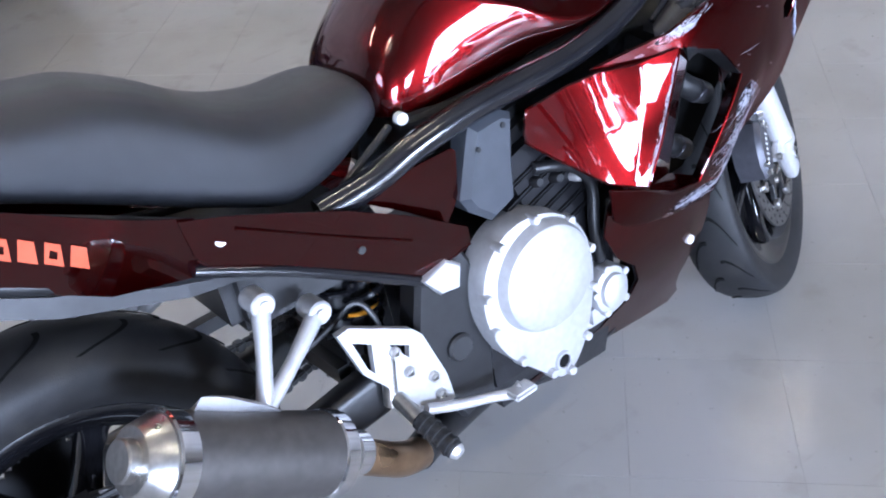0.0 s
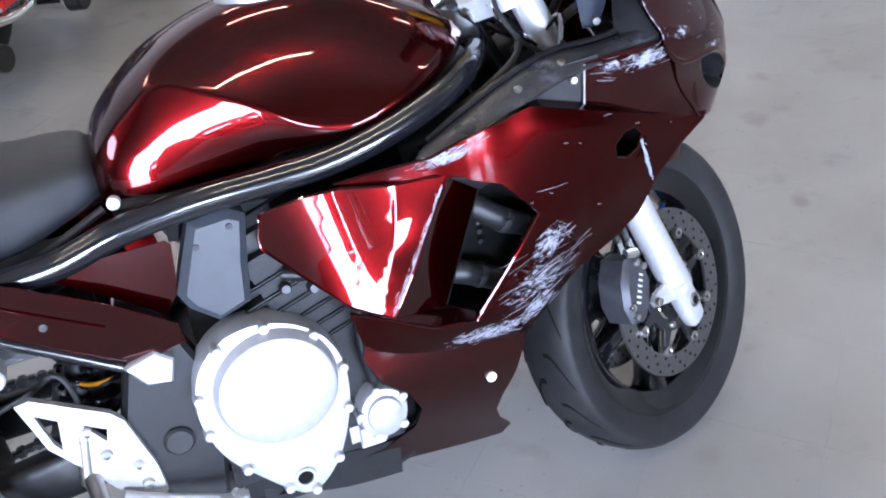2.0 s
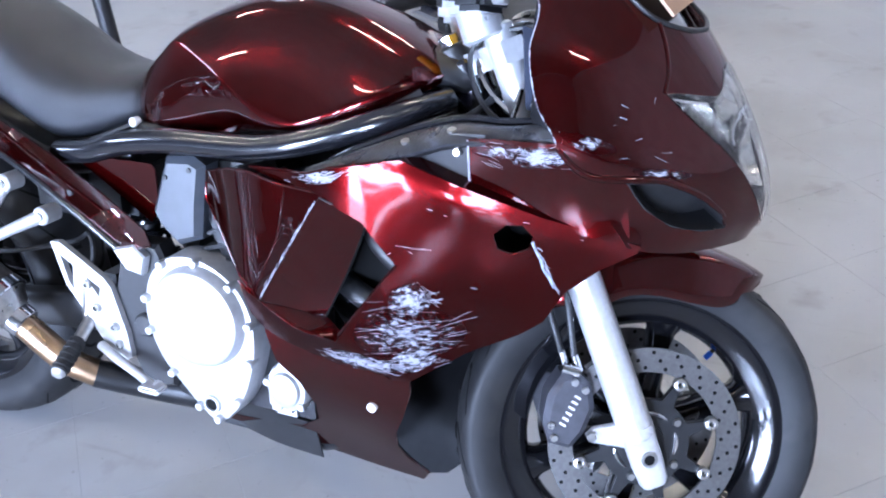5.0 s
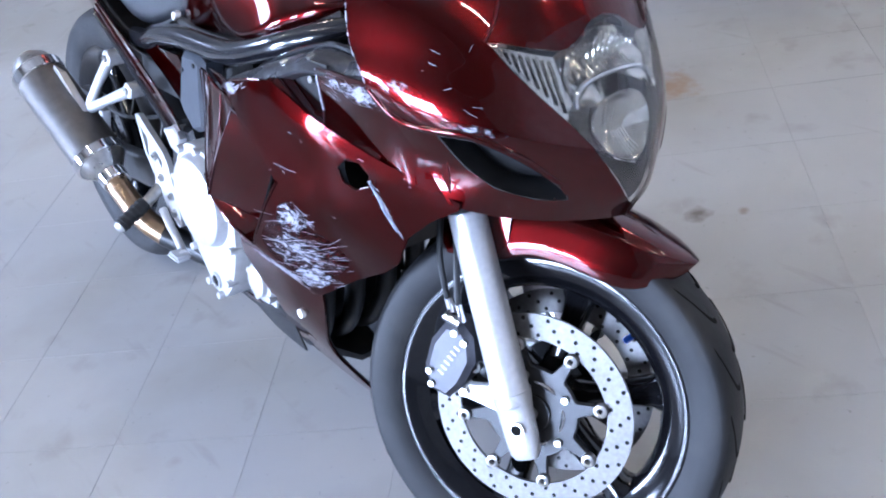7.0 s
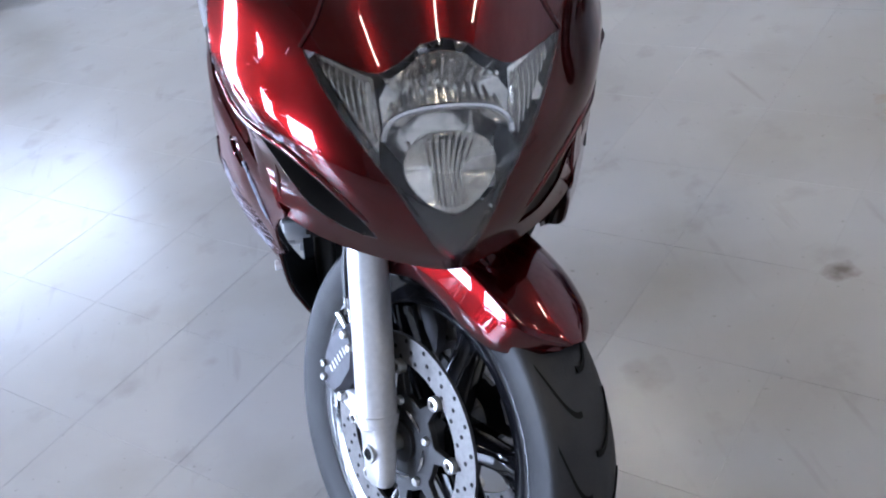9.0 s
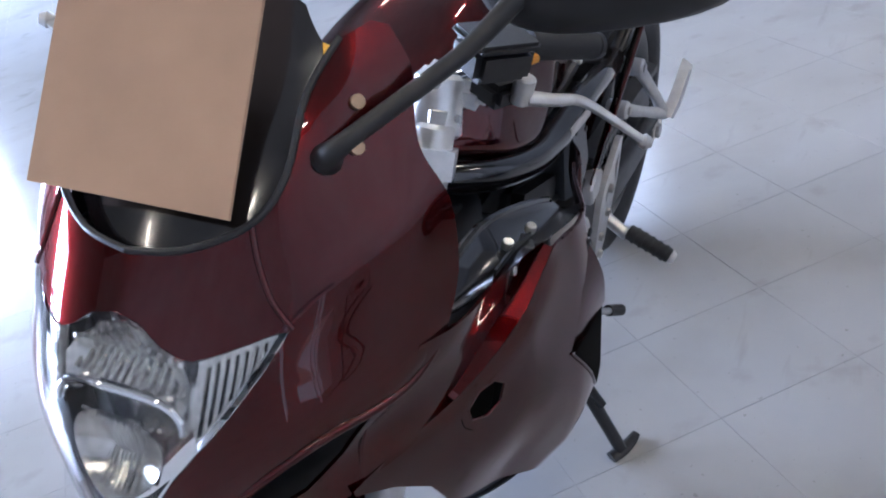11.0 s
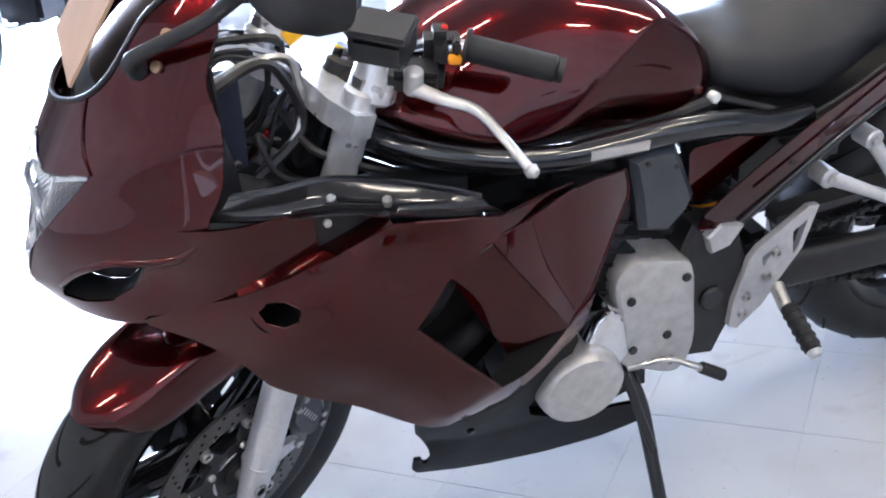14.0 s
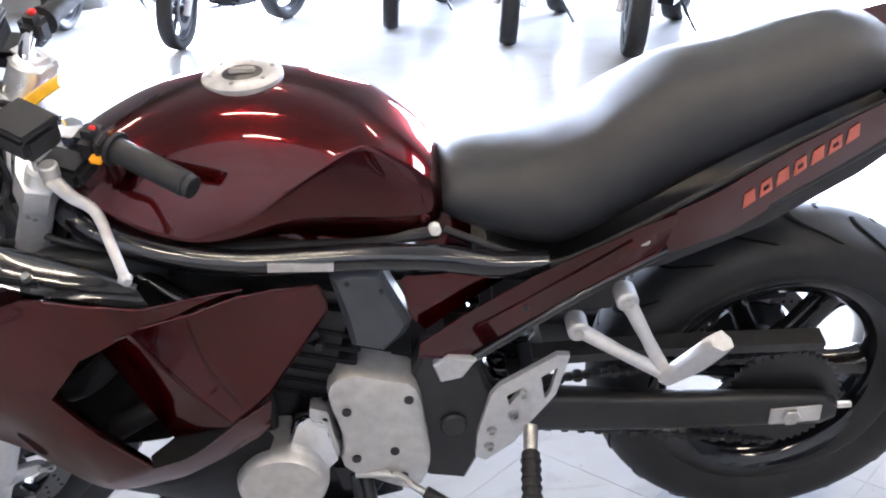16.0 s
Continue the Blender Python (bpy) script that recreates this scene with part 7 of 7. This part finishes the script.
def parked_bike(name, m, paint, label):
    b = thing(name, m, label, "motorcycle", "parked motorcycles")
    simple_wheel(b, 0.0, 0.31, 0.075)
    simple_wheel(b, 1.42, 0.30, 0.06, 18)
    for s in (-1, 1):
        link("fork_leg", *bar((1.44, s * 0.095, 0.27), (1.18, s * 0.095, 0.88), 0.026, 0.022), SILVER, b)
        link("swingarm", *tube([(0.0, s * 0.11, 0.31), (0.3, s * 0.10, 0.35), (0.52, s * 0.09, 0.38)], 0.026, 8), BLACK_METAL, b)
        link("frame_tube", *tube([(1.15, s * 0.05, 0.82), (0.9, s * 0.15, 0.72), (0.55, s * 0.14, 0.55), (0.50, s * 0.12, 0.40)], 0.022, 8), BLACK_METAL, b)
    link("mudguard", *skin([[(1.42 + 0.335 * math.cos(a), -0.065, 0.30 + 0.335 * math.sin(a)), (1.42 + 0.35 * math.cos(a), 0, 0.30 + 0.35 * math.sin(a)), (1.42 + 0.335 * math.cos(a), 0.065, 0.30 + 0.335 * math.sin(a)), (1.42 + 0.345 * math.cos(a), 0, 0.30 + 0.345 * math.sin(a))] for a in (radians(45 + 10 * k) for k in range(10))]), paint, b)
    link("engine", *join_geo(box(0.72, 0, 0.38, 0.40, 0.34, 0.26, 0.04), box(0.82, 0, 0.56, 0.22, 0.32, 0.22, 0.03)), ENGINE_BLACK, b)
    link("tank", *skin([tank_section(*q) for q in ((0.58, 0.76, 0.80, 0.07, 0.78, 0.06), (0.65, 0.75, 0.90, 0.12, 0.81, 0.10), (0.80, 0.76, 0.98, 0.15, 0.86, 0.12), (0.95, 0.78, 0.98, 0.16, 0.86, 0.14), (1.08, 0.82, 0.93, 0.12, 0.87, 0.10), (1.14, 0.85, 0.89, 0.06, 0.87, 0.05))]), paint, b)
    link("seat", *skin([seat_section(*q) for q in ((0.60, 0.75, 0.80, 0.08), (0.45, 0.72, 0.81, 0.13), (0.25, 0.77, 0.87, 0.13), (0.0, 0.86, 0.94, 0.11), (-0.15, 0.90, 0.95, 0.08))]), SEAT, b)
    link("exhaust", *tube([(1.0, -0.12, 0.5), (0.98, -0.12, 0.25), (0.6, -0.15, 0.2), (0.3, -0.17, 0.28), (-0.1, -0.19, 0.42)], [0.02, 0.02, 0.025, 0.045, 0.05], 12), CHROME, b)
    link("handlebar", *tube([(1.02, -0.36, 1.0), (1.12, -0.15, 1.03), (1.15, 0, 1.0), (1.12, 0.15, 1.03), (1.02, 0.36, 1.0)], 0.013, 8), CHROME, b)
    link("headlight", *bar((1.28, 0, 0.88), (1.40, 0, 0.86), 0.06, 0.085, 24), CHROME, b)
    link("side_stand", *tube([(0.62, 0.12, 0.26), (0.60, 0.26, 0.045)], 0.012, 8, 0), BLACK_METAL, b)
    return b


def front_at(x, y, yaw, lean=-7):
    return pose(x, y, 0, 0, 0, yaw) @ pose(-1.42, 0, 0, lean, 0, 0)


first = parked_bike("parked_motorcycle", front_at(2.35, -5.98, 62), BLACK_GLOSS, "black parked motorcycle standing in a row")
for x, y, yaw in ((3.68, -7.50, 62), (0.74, -6.26, 70), (-0.07, -5.20, 66), (-0.76, -4.46, 64)):
    copy_thing(first, front_at(x, y, yaw))
copy_thing(first, front_at(-2.45, -1.50, 40))
copy_thing(first, pose(0.80, 2.98, 0, -7, 0, 144))

# navy touring cruiser with saddlebags, seen from behind
cr_m = pose(0.353, 2.236, 0, 0, 0, 146.3)
cruiser = thing("touring_cruiser", cr_m, "navy touring motorcycle with saddlebags and chrome trim", "motorcycle")
simple_wheel(cruiser, 0.30, 0.31, 0.075)
simple_wheel(cruiser, 1.92, 0.31, 0.065)
link("rear_fender", *skin([[(0.30 + r * math.cos(a), y, 0.31 + r * math.sin(a)) for y, r in ((-0.11, 0.29), (-0.10, 0.345), (0, 0.375), (0.10, 0.345), (0.11, 0.29), (0, 0.35))] for a in (radians(40 + 13 * k) for k in range(12))]), NAVY, cruiser, "navy rear fender")
lampc = link("tail_lamp", *box(-0.045, 0, 0.325, 0.06, 0.16, 0.055, 0.015), RED_LENS, cruiser, "red tail lamp")
link("lamp_bezel", *box(-0.035, 0, 0.325, 0.05, 0.185, 0.075, 0.015), CHROME, lampc)
link("rear_bumper", *tube([(0.14, -0.17, 0.28), (0.0, -0.15, 0.28), (-0.08, -0.06, 0.28), (-0.08, 0.06, 0.28), (0.0, 0.15, 0.28), (0.14, 0.17, 0.28)], 0.016, 10), CHROME, cruiser, "chrome rear bumper")
for s in (-1, 1):
    bag = link("saddlebag", *skin([[(x, s * (0.24 + dy), z) for dy, z in ((0.0, 0.30 + lo), (0.19, 0.315 + lo), (0.215, 0.35 + lo), (0.215, 0.56), (0.19, 0.605), (0.0, 0.615))] for x, lo in ((-0.06, 0.06), (-0.03, 0.02), (0.10, 0.0), (0.40, 0.0), (0.52, 0.03), (0.56, 0.08))]), NAVY, cruiser, "glossy navy hard saddlebag")
    link("bag_trim", *tube([(-0.02, s * 0.459, 0.34), (0.08, s * 0.460, 0.42), (0.20, s * 0.458, 0.55)], 0.005, 8), CHROME, bag)
    link("bag_lid_seam", *tube([(-0.05, s * 0.452, 0.515), (0.25, s * 0.458, 0.515), (0.54, s * 0.452, 0.515)], 0.004, 6), BLACK_PLASTIC, bag)
    link("bag_latch", *box(0.24, s * 0.462, 0.505, 0.10, 0.012, 0.03, 0.004), CHROME, bag)
    link("guard_rail", *tube([(0.60, s * 0.30, 0.29), (0.40, s * 0.475, 0.28), (0.05, s * 0.475, 0.28), (-0.07, s * 0.33, 0.30)], 0.012, 8), CHROME, cruiser)
    link("exhaust", *bar((0.95, s * 0.24, 0.20), (-0.10, s * 0.24, 0.225), 0.042, 0.045, 20), CHROME, cruiser, "chrome exhaust")
    link("exhaust_tip", *bar((-0.10, s * 0.24, 0.225), (-0.16, s * 0.241, 0.227), 0.048, 0.044, 20), BLACK_METAL, cruiser)
    ind = link("indicator", *lathe([(0.0001, -0.035), (0.024, -0.03), (0.036, -0.008), (0.036, 0.01), (0.0001, 0.03)], 24, (0.03, s * 0.16, 0.44), "x"), AMBER, cruiser, "round orange indicator")
    link("indicator_stalk", *bar((0.08, s * 0.08, 0.44), (0.05, s * 0.16, 0.44), 0.010), CHROME, ind)
    pg = link("floor_peg", *bar((0.70, s * 0.36, 0.215), (0.70, s * 0.47, 0.225), 0.028, None, 16), GRIP, cruiser, "ribbed foot peg with bright rings")
    for k in range(4):
        link("peg_ring", *bar((0.70, s * (0.372 + 0.026 * k), 0.216), (0.70, s * (0.380 + 0.026 * k), 0.216), 0.0295, None, 16), CHROME, pg)
    link("peg_stalk", *bar((0.70, s * 0.12, 0.21), (0.70, s * 0.36, 0.215), 0.014), CHROME, pg)
link("body", *join_geo(box(0.95, 0, 0.42, 0.55, 0.36, 0.36, 0.05), box(0.6, 0, 0.62, 0.5, 0.26, 0.14, 0.04)), ENGINE_BLACK, cruiser)
link("seat", *skin([seat_section(*q) for q in ((0.25, 0.66, 0.80, 0.10), (0.35, 0.65, 0.82, 0.17), (0.60, 0.64, 0.78, 0.18), (0.80, 0.65, 0.80, 0.16), (0.95, 0.70, 0.80, 0.10))]), SEAT, cruiser)
link("tank", *skin([tank_section(*q) for q in ((0.92, 0.74, 0.80, 0.07, 0.77, 0.06), (1.05, 0.72, 0.92, 0.15, 0.82, 0.12), (1.25, 0.74, 0.95, 0.17, 0.84, 0.14), (1.45, 0.80, 0.90, 0.08, 0.85, 0.07))]), NAVY, cruiser)
for s in (-1, 1):
    link("fork_leg", *bar((1.92, s * 0.1, 0.31), (1.58, s * 0.1, 0.98), 0.028), CHROME, cruiser)
link("handlebar", *tube([(1.25, -0.40, 1.02), (1.48, -0.2, 1.06), (1.54, 0, 1.0), (1.48, 0.2, 1.06), (1.25, 0.40, 1.02)], 0.015, 8), CHROME, cruiser)

# steel-legged table, wire cage fan with its cable, floor post
table = thing("work_table", pose(2.60, 1.98, 0, 0, 0, -41), "small work table on thin white steel legs", "table")
link("table_top", *box(0.20, 0.20, 0.74, 0.55, 0.55, 0.03, 0.006), GREY_PLASTIC, table)
for x, y in ((0, 0), (0.41, 0), (0, 0.41), (0.41, 0.41)):
    leg = link("leg", *bar((x, y, 0.012), (x + (0.02 if x == 0 else -0.02), y, 0.725), 0.011), WHITE_PAINT, table)
    link("foot", *bar((x, y, 0), (x, y, 0.016), 0.014), BLACK_PLASTIC, leg)
fan = thing("floor_fan", pose(2.42, 2.62, 0, 0, 0, -60), "round wire-cage floor fan standing on the floor", "fan")
for y in (-0.06, 0.06):
    for r in (0.06, 0.12, 0.18, 0.23):
        link("cage_ring", *tube([(r * math.cos(2 * math.pi * k / 24), y * (1.0 - 0.4 * r / 0.23), 0.26 + r * math.sin(2 * math.pi * k / 24)) for k in range(24)], 0.003, 6, 1, 1.0, True), STEEL, fan)
    for k in range(12):
        a = 2 * math.pi * k / 12
        link("cage_wire", *tube([(0.05 * math.cos(a), y, 0.26 + 0.05 * math.sin(a)), (0.23 * math.cos(a), y * 0.6, 0.26 + 0.23 * math.sin(a))], 0.0025, 6, 0), STEEL, fan)
link("motor", *bar((0, -0.08, 0.26), (0, 0.05, 0.26), 0.05), BLACK_PLASTIC, fan)
link("foot_frame", *tube([(-0.20, -0.12, 0.012), (0.20, -0.12, 0.012), (0.22, 0.0, 0.02), (0.20, 0.12, 0.012), (-0.20, 0.12, 0.012), (-0.22, 0, 0.02)], 0.011, 8, 4, 1.0, True), BLACK_METAL, fan)
for s in (-1, 1):
    link("fan_stay", *bar((s * 0.22, 0, 0.02), (s * 0.235, 0, 0.27), 0.009), BLACK_METAL, fan)
cable = link("power_cable", *tube([(2.55, 2.50, 0.006), (2.66, 2.30, 0.006), (2.60, 2.16, 0.006), (2.72, 2.13, 0.006), (2.78, 2.25, 0.006), (2.95, 2.30, 0.006), (3.3, 2.6, 0.006)], 0.005, 8), BLACK_PLASTIC)
tagged(cable, "black power cable lying in a loop on the floor", "cable")
box1 = link("white_box", *box(3.05, 2.55, 0.10, 0.40, 0.28, 0.20, 0.008), WHITE_PAINT)
tagged(box1, "white carton on the floor beside the table", "box")
post = thing("floor_post", pose(-0.85, 1.52, 0), "short dark steel post on a round base plate", "post")
link("pole", *bar((0, 0, 0.02), (0, 0, 0.42), 0.03), BLACK_METAL, post)
link("base_plate", *lathe([(0.0001, 0.03), (0.05, 0.03), (0.14, 0.015), (0.15, 0.0), (0.0001, 0.0)], 32, (0, 0, 0), "z"), BLACK_METAL, post)


# ---------- floor tiles, laid diagonally ----------
PITCH, GAP = 0.307, 0.0007
DU, DV = Vector((1, 1)).normalized(), Vector((1, -1)).normalized()


def tile_geo(cx, cy, h):
    g = (PITCH - GAP) / 2
    b = 0.0003
    ring = []
    for z, k in ((-0.0045, g), (h - b, g), (h, g - b)):
        ring.append([(cx + DU.x * su * k + DV.x * sv * k, cy + DU.y * su * k + DV.y * sv * k, z) for su, sv in ((1, 1), (-1, 1), (-1, -1), (1, -1))])
    return skin(ring)


v, f = tile_geo(0, 0, 0.0)
tile_mesh = None
far_v, far_f = [], []
n_near = 0
for i in range(-45, 46):
    for j in range(-45, 46):
        # joints run where x + y = 0.22 + n * 0.434 and x - y = 1.06 + n * 0.434
        s_ = 0.22 + 0.4342 * (i + 0.5)
        d_ = 1.06 + 0.4342 * (j + 0.5)
        x, y = (s_ + d_) / 2, (s_ - d_) / 2
        if not (XW < x < XE and YS < y < YN):
            continue
        if abs(x - 1.0) < 2.45 and abs(y - 0.1) < 2.4 and n_near < 300:
            n_near += 1
            if tile_mesh is None:
                first_tile = link("tile", v, f, FLOOR, FLOOR_SLAB, "", smooth=False)
                tile_mesh = first_tile.data
                first_tile.location = (x, y, 0)
            else:
                t = new("tile", tile_mesh)
                t.parent = FLOOR_SLAB
                t.location = (x, y, 0)
        else:
            k = len(far_v)
            g = (PITCH - GAP) / 2
            far_v += [(x + DU.x * a * g + DV.x * b * g, y + DU.y * a * g + DV.y * b * g, 0.0) for a, b in ((1, 1), (-1, 1), (-1, -1), (1, -1))]
            far_f.append((k, k + 1, k + 2, k + 3))
me = bpy.data.meshes.new("far_tiles")
me.from_pydata(far_v, [], far_f)
me.materials.append(FLOOR)
far = new("far_tiles", me)
far.parent = FLOOR_SLAB
tagged(far, "", "", "", "stuff")
